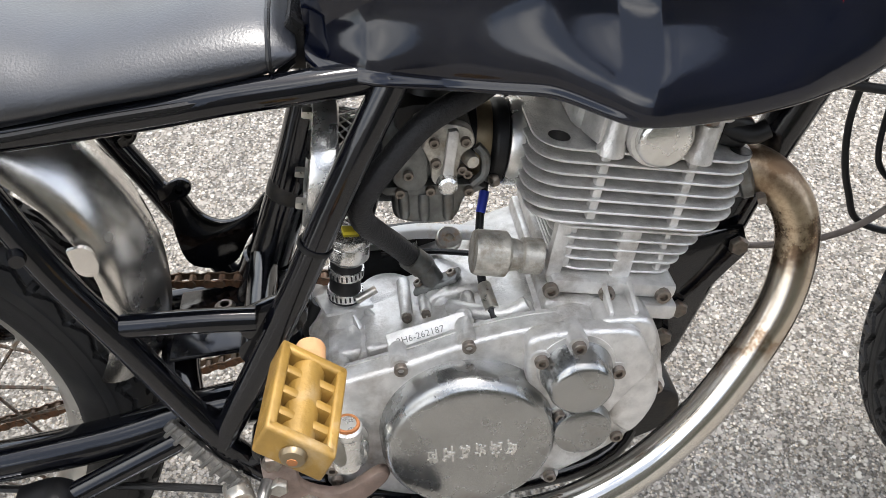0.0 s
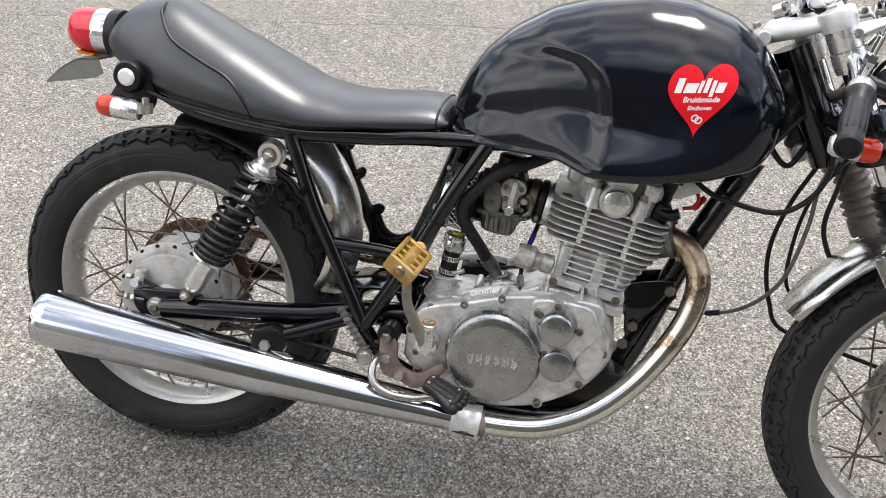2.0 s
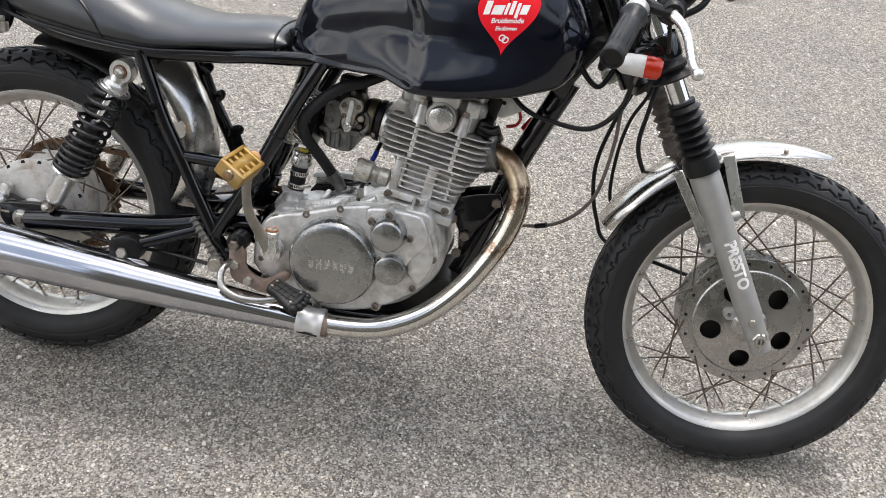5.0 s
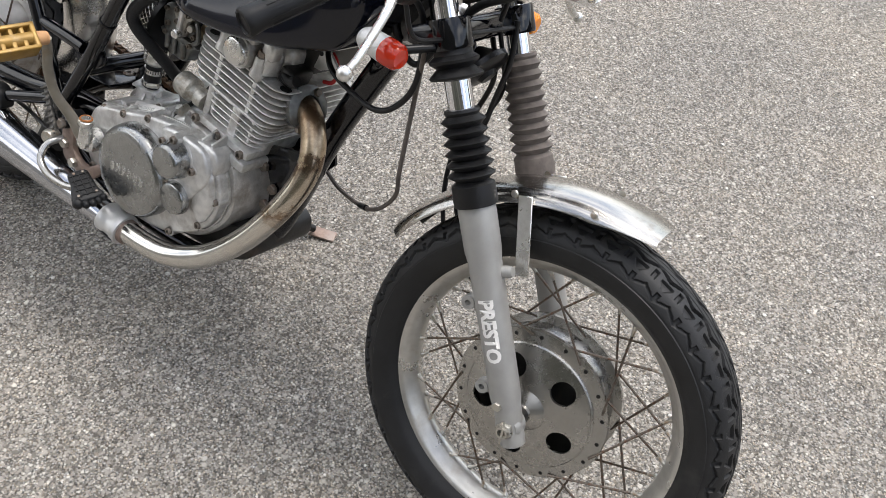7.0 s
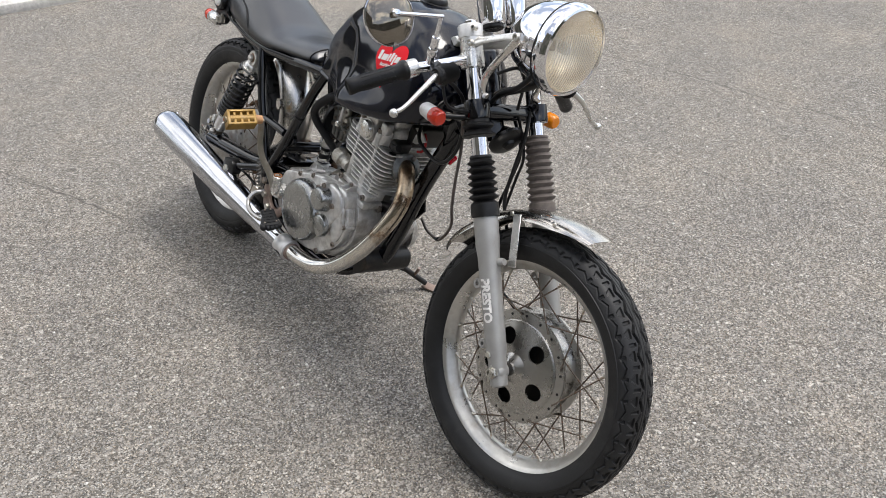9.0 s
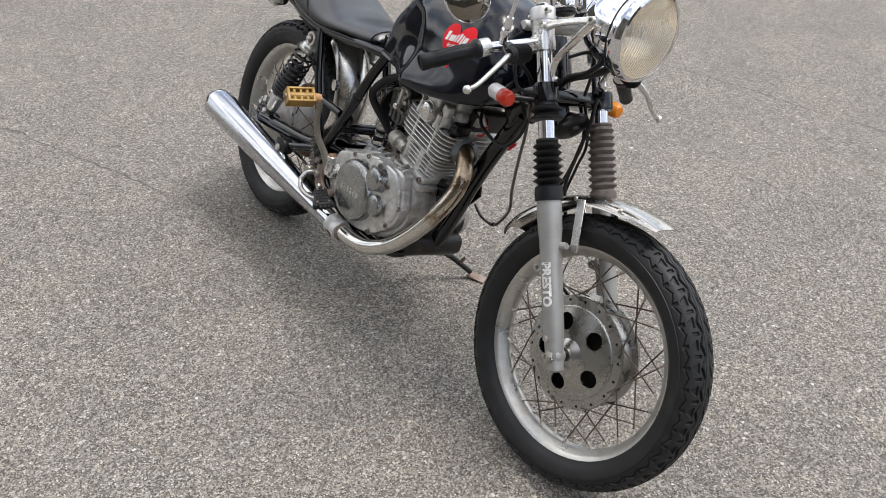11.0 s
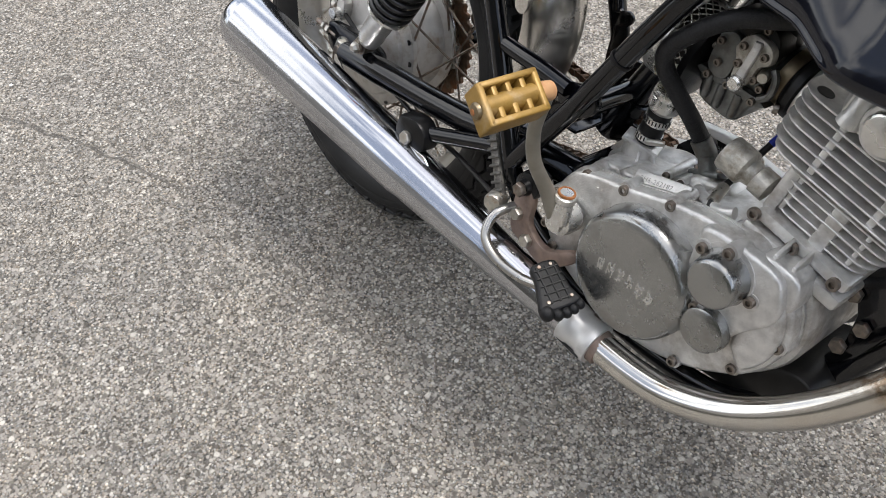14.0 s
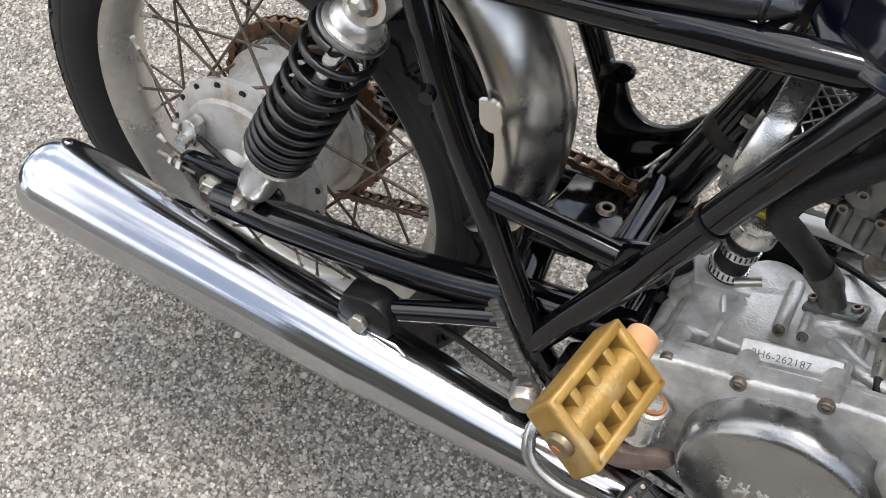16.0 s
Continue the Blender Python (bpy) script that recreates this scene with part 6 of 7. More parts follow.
part("upper_block", prism(round_outline([(0.578, 0.622), (0.582, 0.640), (0.622, 0.640), (0.640, 0.628), (0.644, 0.606), (0.630, 0.600), (0.590, 0.606)], 3), -0.050, -0.010, 0.004), DIRTY_AND_SHADE, carb)
part("side_plate", prism(round_outline([(0.600, 0.606), (0.606, 0.620), (0.618, 0.628), (0.640, 0.622), (0.645, 0.606), (0.634, 0.596), (0.630, 0.576), (0.619, 0.566), (0.608, 0.572), (0.606, 0.590)], 4), -0.062, -0.048, 0.003), PALE_CARB, carb, "pale pump cover")
part("pump_lever", prism(round_outline([(0.622, 0.624), (0.631, 0.622), (0.627, 0.594), (0.6245, 0.574), (0.615, 0.574), (0.618, 0.596)], 3), -0.069, -0.062, 0.002), ALLOY, carb, "alloy pump lever")
part("lever_nut", lathe([(0, 0.010), (0.006, 0.010), (0.0085, 0.008), (0.0095, 0.0), (0, 0)], (0.620, -0.066, 0.574), (0, -1, 0), 20), SILVER, carb)
part("side_block", prism(round_outline([(0.576, 0.610), (0.592, 0.618), (0.604, 0.608), (0.604, 0.572), (0.592, 0.562), (0.574, 0.572)], 4), -0.058, -0.040, 0.003), CARB, carb)
sc = part("screw", bolt_head(0.0046, 0.005), BOLT, carb, m=frame_to((0.610, -0.062, 0.612), (0, -1, 0)))
for x, y, z in ((0.637, -0.062, 0.611), (0.611, -0.062, 0.592), (0.634, -0.058, 0.582), (0.582, -0.058, 0.604), (0.587, -0.058, 0.580), (0.579, -0.055, 0.561), (0.640, -0.055, 0.558), (0.640, -0.048, 0.572), (0.606, -0.055, 0.561), (0.598, -0.050, 0.630), (0.624, -0.050, 0.634)):
    again(sc, frame_to((x, y, z), (0, -1, 0)))
part("adjuster", lathe([(0, 0.012), (0.0055, 0.012), (0.0065, 0.009), (0.0065, -0.010), (0, -0.010)], (0.640, -0.052, 0.590), (0.3, -1, 0), 18), ZINC, carb)
part("fuel_stub", tube([(0.566, -0.040, 0.588), (0.556, -0.048, 0.586)], 0.005, 10), ZINC, carb)
part("pump_spring", tube([(0.648, -0.052, 0.600), (0.655, -0.054, 0.590), (0.654, -0.052, 0.572), (0.644, -0.052, 0.562)], 0.0045, 8), CARB, carb)
part("inlet_band", lathe([(0.030, -0.007), (0.0365, -0.007), (0.037, -0.005), (0.037, 0.005), (0.0365, 0.007), (0.030, 0.007)], (0.654, -0.008, 0.584), (0.985, 0, -0.16), 40), BAND, carb, "tarnished clamp band")
part("inlet_rubber", lathe([(0.028, -0.024), (0.034, -0.022), (0.035, -0.012), (0.034, 0.000), (0.0385, 0.003), (0.0395, 0.006), (0.0395, 0.013), (0.036, 0.016), (0, 0.016)], (0.662, -0.008, 0.582), (0.985, 0, -0.16), 40), BLACK_RUBBER, carb, "black rubber inlet joint")
part("inlet_bolt", bolt_head(0.006, 0.006), BOLT, carb, m=frame_to((0.667, -0.044, 0.560), (-0.9, -0.4, 0)))
part("inlet_flange", lathe([(0, 0), (0.039, 0.0), (0.041, 0.003), (0.041, 0.012), (0.032, 0.016), (0.030, 0.036), (0, 0.036)], (0.678, -0.008, 0.580), (0.985, 0, -0.16), 40), SILVER, carb, "bright alloy inlet flange")
fa, fo = vec(0.975, 0.02, -0.19), vec(0.501, -0.013, 0.573)


def filter_size(prof):
    return [(r * 1.14, k * 1.14) for r, k in prof]


part("filter_ring", lathe(filter_size([(0.034, -0.002), (0.050, -0.002), (0.052, 0.002), (0.052, 0.016), (0.049, 0.018), (0.046, 0.018)]), fo, fa, 48), SILVER, carb, "bright alloy filter rim")
part("filter_core", lathe(filter_size([(0, 0.004), (0.040, 0.004), (0.040, 0.045), (0, 0.045)]), fo, fa, 32), DIRTY_AND_SHADE, carb)
part("filter_base", lathe(filter_size([(0.030, 0.042), (0.051, 0.042), (0.051, 0.050), (0.026, 0.056), (0.024, 0.080), (0, 0.080)]), fo, fa, 40), DARK, carb)
fm = frame_to(fo, fa) @ Matrix.Diagonal((1.14, 1.14, 1.14, 1))
mesh_bm = None
for k in range(30):
    for turn in (1, -1):
        a0 = 2 * math.pi * k / 30
        pts = [fm @ Vector((0.0465 * math.cos(a0 + turn * 0.5 * j / 4), 0.0465 * math.sin(a0 + turn * 0.5 * j / 4), 0.018 + 0.024 * j / 4)) for j in range(5)]
        mesh_bm = tube(pts, 0.0009, 4, 1, bm=mesh_bm)
part("filter_face", lathe(filter_size([(0.0, 0.0018), (0.0345, 0.0018), (0.0345, 0.0030), (0.0, 0.0030)]), fo, fa, 40), SILVER, carb, "pale perforated filter face")
# black discs on the face paint the shade of its small holes
pits = None
for ring_r, count in ((0.008, 5), (0.016, 10), (0.0235, 15), (0.0305, 20)):
    for k in range(count):
        a = 2 * math.pi * k / count
        pits = lathe([(0, 0.0004), (0.0016, 0.0004), (0.0016, -0.001), (0, -0.001)], fm @ Vector((ring_r * math.cos(a), ring_r * math.sin(a), 0.0016)), -fa, 7, pits)
part("perforation_discs", pits, HOLE_SHADE, carb)
part("filter_mesh", mesh_bm, SILVER, carb, "diamond wire mesh")
nut = None
for a in (200, 320, 80):
    m = frame_to(fm @ Vector((0.041 * math.cos(radians(a)), 0.041 * math.sin(radians(a)), -0.002)), -fa)
    nut = again(nut, m) if nut else part("filter_nut", hexagon((0, 0, 0), (0, 0, 1), 0.006, 0.009), ZINC, carb, m=m)

# ---- kick starter ----
kick = node("kick_starter", bike, label="kick starter with gold pedal and dull bent arm")
part("boss", lathe([(0, 0.022), (0.012, 0.022), (0.0125, 0.014), (0.019, 0.012), (0.021, 0.004), (0.021, -0.014), (0, -0.014)], (0.512, -0.140, 0.337), (0, -1, 0), 28), SILVER, kick, "clamped alloy boss")
part("boss_bolt", bolt_head(0.006, 0.006), BOLT, kick, m=frame_to((0.497, -0.152, 0.326), (0, -1, 0)))
part("knuckle", lathe([(0, 0.032), (0.011, 0.031), (0.0135, 0.026), (0.0135, 0.022), (0.012, 0.020), (0.0135, 0.010), (0.0150, -0.010), (0, -0.014)], (0.514, -0.155, 0.352), (0.05, -0.05, 1), 24), SILVER, kick, "alloy knuckle joint")
part("knuckle_ring", lathe([(0.0, 0.0345), (0.0085, 0.0345), (0.0095, 0.0325), (0.0138, 0.030), (0.0140, 0.024), (0, 0.024)], (0.514, -0.155, 0.352), (0.05, -0.05, 1), 24), SILVER, kick)
part("rust_ring", lathe([(0.0085, 0.0340), (0.0090, 0.0352), (0.0112, 0.0348), (0.0118, 0.0325)], (0.514, -0.155, 0.352), (0.05, -0.05, 1), 24, close=False), RUSTY_RING, kick, "orange rust ring")
part("arm", tube([(0.512, -0.158, 0.345), (0.497, -0.172, 0.382), (0.484, -0.196, 0.425), (0.482, -0.210, 0.470), (0.490, -0.218, 0.510), (0.500, -0.228, 0.538)], [0.0115, 0.0100, 0.0088, 0.0085, 0.0085, 0.0085], 16, squash=0.8), KICK_ARM, kick, "dull grey bent arm")
PM = Matrix(((0.855, 0.13, 0.50, 0.4945), (-0.20, 0.980, 0.02, -0.285), (-0.50, 0.10, 0.86, 0.5350), (0, 0, 0, 1))) @ Matrix.Diagonal((0.84, 0.84, 0.84, 1))
for s in (-1, 1):
    part("pedal_end", box((0.060, 0.010, 0.030), PM @ pose(0, s * 0.0415, 0), 0.003, 3), GOLD, kick, "gold-painted pedal")
    part("pedal_rail", box((0.0090, 0.090, 0.030), PM @ pose(s * 0.0255, 0, 0), 0.0025, 3), GOLD, kick)
    for k in (-1, 0, 1):
        part("pedal_web", box((0.024, 0.0090, 0.024), PM @ pose(s * 0.014, k * 0.0215, 0), 0.0025, 2), GOLD, kick)
part("pedal_barrel", tube([PM @ Vector((0, -0.040, 0)), PM @ Vector((0, 0.040, 0))], 0.0120, 22), GOLD, kick)
part("pedal_spindle", tube([PM @ Vector((0, 0.040, 0)), PM @ Vector((0, 0.070, -0.004))], [0.0125, 0.0135, 0.0110], 16), TAN, kick, "taped spindle")
part("pedal_bolt", lathe([(0, 0.0055), (0.003, 0.006), (0.008, 0.004), (0.0095, 0.001), (0.0095, 0), (0, 0)], PM @ Vector((0, -0.0465, 0)), PM.to_3x3() @ vec(0, -1, 0), 20), BAND, kick, "rusty round bolt")
part("bolt_socket", lathe([(0, 0.0064), (0.0036, 0.0062), (0.0042, 0.0050), (0, 0.0048)], PM @ Vector((0, -0.0465, 0)), PM.to_3x3() @ vec(0, -1, 0), 8), RUSTY_RING, kick)

# ---- foot rest, brake pedal and their rusty bracket ----
rest = node("foot_rest", bike, label="worn folding foot rest on a rusty bracket")
part("bracket", prism(round_outline([(0.430, 0.342), (0.448, 0.350), (0.462, 0.325), (0.466, 0.292), (0.500, 0.277), (0.540, 0.302), (0.548, 0.288), (0.505, 0.250), (0.468, 0.258), (0.438, 0.268), (0.430, 0.300)], 4), -0.143, -0.130, 0.004), RUST, rest, "rusty curved bracket")
rb = part("bracket_bolt", bolt_head(0.0095, 0.009, False), ZINC, rest, m=frame_to((0.470, -0.143, 0.272), (0, -1, 0)))
again(rb, frame_to((0.444, -0.143, 0.300), (0, -1, 0)))
part("collar", lathe([(0, 0.018), (0.010, 0.018), (0.012, 0.010), (0.019, 0.008), (0.020, 0.0), (0.020, -0.02), (0, -0.02)], (0.443, -0.132, 0.341), (0, -1, 0), 24), DARK, rest)
part("collar_bolt", hexagon((0.443, -0.150, 0.341), (0, -1, 0), 0.010, 0.008), BOLT, rest)
pa, pb = vec(0.413, -0.144, 0.298), vec(0.350, -0.121, 0.372)
d = (pb - pa).normalized()
pm = frame_to((pa + pb) / 2, d, (0, -1, 0.3))
part("peg", box((0.013, 0.010, (pb - pa).length), pm, 0.003), GREY_PEG, rest, "worn serrated grey peg")
tooth = None
for k in range(9):
    m = pm @ pose(0, 0.007, -0.046 + 0.0112 * k)
    tooth = again(tooth, m) if tooth else part("tooth", box((0.017, 0.004, 0.004), Matrix(), 0.001, 1), GREY_PEG, rest, m=m)
    again(tooth, pm @ pose(0.0, -0.007, -0.046 + 0.0112 * k))
part("peg_hinge", lathe([(0, 0.012), (0.012, 0.012), (0.014, 0.008), (0.014, -0.010), (0, -0.010)], (0.406, -0.148, 0.297), (0.3, -1, 0), 20), ZINC, rest)
brake = node("brake_pedal", bike, label="chrome brake pedal rod with black foot-shaped rubber pad")
part("rod", tube([(0.434, -0.142, 0.304), (0.428, -0.166, 0.298), (0.429, -0.181, 0.283), (0.440, -0.190, 0.268), (0.468, -0.193, 0.257), (0.508, -0.190, 0.256), (0.540, -0.186, 0.264)], 0.0066, 14), HUB, brake, "bent chrome rod")
FM = frame_to((0.556, -0.184, 0.274), (0.25, -0.34, 0.90), (0.0, 1.0, 0.0)) @ pose(0, 0, 0, 0, 0, -14) @ Matrix.Diagonal((1.0, 1.30, 1.1, 1))
foot = [(-0.036, 0.0), (-0.032, 0.0135), (-0.012, 0.0150), (0.012, 0.0200), (0.028, 0.0215), (0.032, 0.0), (0.028, -0.0200), (0.010, -0.0165), (-0.012, -0.0145), (-0.032, -0.0125)]
bm = prism(round_outline(foot, 4), -0.007, 0.007, 0.004, 3)
bmesh.ops.transform(bm, matrix=FM @ Matrix.Rotation(radians(90), 4, "X"), verts=bm.verts)
part("pad", bm, BLACK_RUBBER, brake, "black rubber foot-shaped pad")
for k, (ty, tl, tr) in enumerate(((-0.0165, 0.030, 0.0070), (-0.0070, 0.036, 0.0055), (0.0018, 0.037, 0.0050), (0.0100, 0.0355, 0.0048), (0.0175, 0.032, 0.0048))):
    bm = bmesh.new()
    bmesh.ops.create_uvsphere(bm, u_segments=14, v_segments=10, radius=1.0)
    part("toe", bm, BLACK_RUBBER, brake, m=FM @ pose(tl, ty, 0.001) @ Matrix.Diagonal((tr * 1.55, tr * 1.08, tr * 1.25, 1)))
rib = None
for k in range(5):
    m = FM @ pose(-0.024 + 0.011 * k, 0, 0.0075)
    rib = again(rib, m) if rib else part("pad_rib", box((0.0022, 0.026, 0.002), Matrix(), 0.0005, 1), BLACK_RUBBER, brake, m=m)
for xx, yy in ((-0.028, -0.006), (-0.028, 0.006), (0.020, -0.012), (0.020, 0.012)):
    part("pad_screw", lathe([(0, 0.0016), (0.0022, 0.0014), (0.0030, 0), (0, 0)], FM @ vec(xx, yy, 0.0076), FM.to_3x3() @ vec(0, 0, 1), 10), BOLT, brake)
for yy in (-0.009, 0.0, 0.009):
    part("pad_rib", box((0.052, 0.002, 0.002), FM @ pose(-0.003, yy, 0.0075), 0.0005, 1), BLACK_RUBBER, brake)
part("switch_spring", tube([(0.400, -0.118, 0.318), (0.430, -0.126, 0.322), (0.450, -0.090, 0.350), (0.480, -0.030, 0.372)], 0.0055, 8), DIRTY_AND_SHADE, brake)
part("switch_body", lathe([(0, 0.036), (0.009, 0.036), (0.011, 0.030), (0.012, 0.0), (0.009, -0.010), (0, -0.010)], (0.484, -0.010, 0.378), (0.3, 0, 0.95), 18), BLACK_RUBBER, brake, "black brake light switch")
part("link_rod", tube([(0.415, -0.135, 0.285), (0.300, -0.118, 0.290), (0.150, -0.100, 0.290), (-0.045, -0.078, 0.345)], 0.0038, 8), DIRTY_AND_SHADE, brake)

# ---- chain on the left side ----
chain = node("drive_chain", bike, label="rusty roller chain on the left side")
cr, cf, rr_, rf_ = vec(0, 0.063, 0.31), vec(0.505, 0.063, 0.352), 0.116, 0.036
base = cf - cr
dist, ang = math.hypot(base.x, base.z), math.atan2(base.z, base.x)
off = math.acos((rr_ - rf_) / dist)
route = []
for a in np.linspace(ang + off, ang + 2 * math.pi - off, 60):
    route.append(cr + rr_ * vec(math.cos(a), 0, math.sin(a)))
for a in np.linspace(ang - off, ang + off, 24):
    route.append(cf + rf_ * vec(math.cos(a), 0, math.sin(a)))
route.append(route[0])
seg = [0]
for a, b in zip(route, route[1:]):
    seg.append(seg[-1] + (b - a).length)
count = int(seg[-1] / 0.0155)
plate = prism(round_outline([(-0.0105, 0), (-0.0085, 0.0052), (0, 0.0036), (0.0085, 0.0052), (0.0105, 0), (0.0085, -0.0052), (0, -0.0036), (-0.0085, -0.0052)], 2), -0.0085, -0.0066, 0.0)
plate = prism(round_outline([(-0.0105, 0), (-0.0085, 0.0052), (0, 0.0036), (0.0085, 0.0052), (0.0105, 0), (0.0085, -0.0052), (0, -0.0036), (-0.0085, -0.0052)], 2), 0.0066, 0.0085, 0.0, bm=plate)
plate = tube([(-0.0077, -0.0095, 0), (-0.0077, 0.0095, 0)], 0.0042, 8, 1, bm=plate)
link = None
for k in range(count):
    s0 = seg[-1] * k / count
    i = min(int(np.searchsorted(seg, s0, "right")) - 1, len(route) - 2)
    t = (s0 - seg[i]) / (seg[i + 1] - seg[i])
    p = route[i].lerp(route[i + 1], t)
    dvec = route[i + 1] - route[i]
    m = Matrix.Translation(p) @ Matrix.Rotation(-math.atan2(dvec.z, dvec.x), 4, "Y") @ Matrix.Diagonal((1, 1 if k % 2 else 0.82, 1, 1))
    link = again(link, m) if link else part("link", plate, CHAIN, chain, m=m)

# ---- side stand ----
stand = node("side_stand", bike, label="rusty side stand folded out under the machine")
part("leg", tube([(0.600, 0.100, 0.225), (0.628, 0.160, 0.188), (0.702, 0.305, 0.104)], 0.0085, 12), DIRTY_AND_SHADE, stand)
part("foot", box((0.060, 0.030, 0.007), pose(0.716, 0.322, 0.0925, LEAN_ANGLE, 0, 25), 0.003), RUST, stand, "rusty foot plate")
part("prong", tube([(0.684, 0.268, 0.124), (0.706, 0.262, 0.160)], 0.0048, 8), RUST, stand)
part("spring", tube([(0.618, 0.135, 0.186), (0.672, 0.230, 0.142)], 0.006, 8), DIRTY_AND_SHADE, stand)


# ---- front fork ----
UPK = vec(-math.sin(RAKE), 0, math.cos(RAKE))
FWD = vec(math.cos(RAKE), 0, math.sin(RAKE))
fork = node("front_fork", bike, STEER, "telescopic fork with grey sliders and rubber boots")


def along(s, y, f=0.0):
    """A point s metres up the fork from the axle, y to the left, f in front of the leg."""
    return FRONT + UPK * s + vec(0, y, 0) + FWD * f


def boot_profile(ribs, length, big, small, cuff):
    prof = [(small, 0.0), (cuff, 0.001), (cuff + 0.0008, 0.010), (cuff, 0.030), (small + 0.002, 0.034)]
    h0 = 0.036
    step = (length - h0 - 0.008) / ribs
    for k in range(ribs):
        h = h0 + step * k
        b = big - 0.003 * k / ribs
        prof += [(small, h), (b - 0.0015, h + step * 0.40), (b, h + step * 0.52), (b - 0.0025, h + step * 0.64)]
    prof += [(small, length - 0.008), (small + 0.002, length - 0.004), (small + 0.001, length), (0.012, length)]
    return prof


for s in (-1, 1):
    y = s * 0.098
    part("slider", lathe([(0, -0.034), (0.012, -0.034), (0.0185, -0.030), (0.0195, -0.010), (0.0205, 0.030), (0.0228, 0.045), (0.0232, 0.160), (0.0240, 0.250), (0.0262, 0.268), (0.0268, 0.318), (0.0258, 0.334), (0, 0.336)], along(0, y), UPK, 36), FORK, fork, "grey painted fork slider")
    part("stanchion", tube([along(0.30, y), along(0.735, y)], 0.0180, 28), PITTED, fork, "pitted chrome fork tube")
    part("axle_clamp", lathe([(0.0, -0.012), (0.0175, -0.012), (0.0205, -0.006), (0.0205, 0.012), (0.016, 0.018), (0, 0.018)], along(0.0, s * 0.094), (0, s, 0), 28), FORK, fork)
    part("clamp_bolt", hexagon(along(0.038, s * 0.116, -0.004), (0, s, 0), 0.0072, 0.008), ZINC, fork)
    bm = prism(round_outline([(-0.026, -0.008), (-0.010, -0.014), (0.004, 0.0), (-0.006, 0.014), (-0.026, 0.010), (-0.034, 0.0)], 3), -0.006, 0.006, 0.003)
    for hs in (0.060, 0.190):
        part("caliper_lug", lathe([(0.0045, -0.007), (0.0105, -0.007), (0.0105, 0.007), (0.0045, 0.007)], along(hs, s * 0.098, -0.034), (0, s, 0), 20), FORK, fork)
        part("lug_web", box((0.020, 0.010, 0.022), frame_to(along(hs, s * 0.098, -0.022), UPK, (0, 1, 0)), 0.004), FORK, fork)
    bm.free()
    part("fender_lug", lathe([(0, -0.009), (0.009, -0.009), (0.009, 0.006), (0.007, 0.012), (0, 0.012)], along(0.232, s * 0.092, 0.026), FWD, 18), FORK, fork)
near_boot = part("boot", lathe(boot_profile(6, 0.132, 0.0335, 0.0225, 0.0300), along(0.330, -0.098), UPK, 36), BLACK_RUBBER, fork, "black ribbed rubber boot")
far_boot = part("boot", lathe(boot_profile(9, 0.185, 0.0330, 0.0240, 0.0300), along(0.325, 0.098), UPK, 36), OLD_RUBBER, fork, "faded brown ribbed rubber boot")
part("top_rubber", lathe([(0.018, 0.0), (0.035, 0.003), (0.037, 0.006), (0.029, 0.013), (0.025, 0.017), (0.033, 0.023), (0.034, 0.027), (0.026, 0.033), (0.024, 0.046), (0.018, 0.048)], along(0.500, -0.098), UPK, 32), BLACK_RUBBER, fork, "loose black boot pushed up under the clamp")
part("axle", tube([along(0, -0.122), along(0, 0.116)], 0.009, 16), ZINC, fork)
part("axle_nut", hexagon(along(0, -0.112), (0, -1, 0), 0.0135, 0.010), ZINC, fork, "castle nut with split pin")
part("nut_castle", lathe([(0.006, 0), (0.009, 0), (0.009, 0.007), (0.006, 0.007)], along(0, -0.121), (0, -1, 0), 16), ZINC, fork)
part("split_pin", tube([along(0.016, -0.124, 0.006), along(-0.002, -0.126, 0), along(-0.018, -0.124, -0.008)], 0.0018, 6), ZINC, fork)
part("spacer", tube([along(0, -0.094), along(0, -0.060)], 0.0150, 20), DIRTY_AND_SHADE, fork)
# word down the right slider
cu = bpy.data.curves.new("print", "FONT")
cu.body, cu.size, cu.align_x, cu.align_y, cu.offset = "PRESTO", 0.0290, "CENTER", "CENTER", 0.0013
cu.resolution_u = 3
tmp = bpy.data.objects.new("print", cu)
scene.collection.objects.link(tmp)
me = bpy.data.meshes.new_from_object(tmp.evaluated_get(bpy.context.evaluated_depsgraph_get()))
bpy.data.objects.remove(tmp)
bm = bmesh.new()
bm.from_mesh(me)
bmesh.ops.triangulate(bm, faces=bm.faces[:])
bmesh.ops.subdivide_edges(bm, edges=[e for e in bm.edges if e.calc_length() > 0.006], cuts=2)
for v in bm.verts:
    s, a = 0.153 - v.co.x * 0.93, v.co.y / 0.0236 + 0.10
    rad = 0.0240
    v.co = along(s, -0.098) + rad * (math.cos(a) * vec(0, -1, 0) + math.sin(a) * FWD)
part("print", bm, WHITE_PRINT, fork, "white word PRESTO", smooth=False)
# clamps
part("lower_clamp", box((0.060, 0.250, 0.036), frame_to(along(0.560, 0.0, -0.022), UPK, (0, 1, 0)), 0.010, 3), FRAME, fork, "black lower fork clamp")
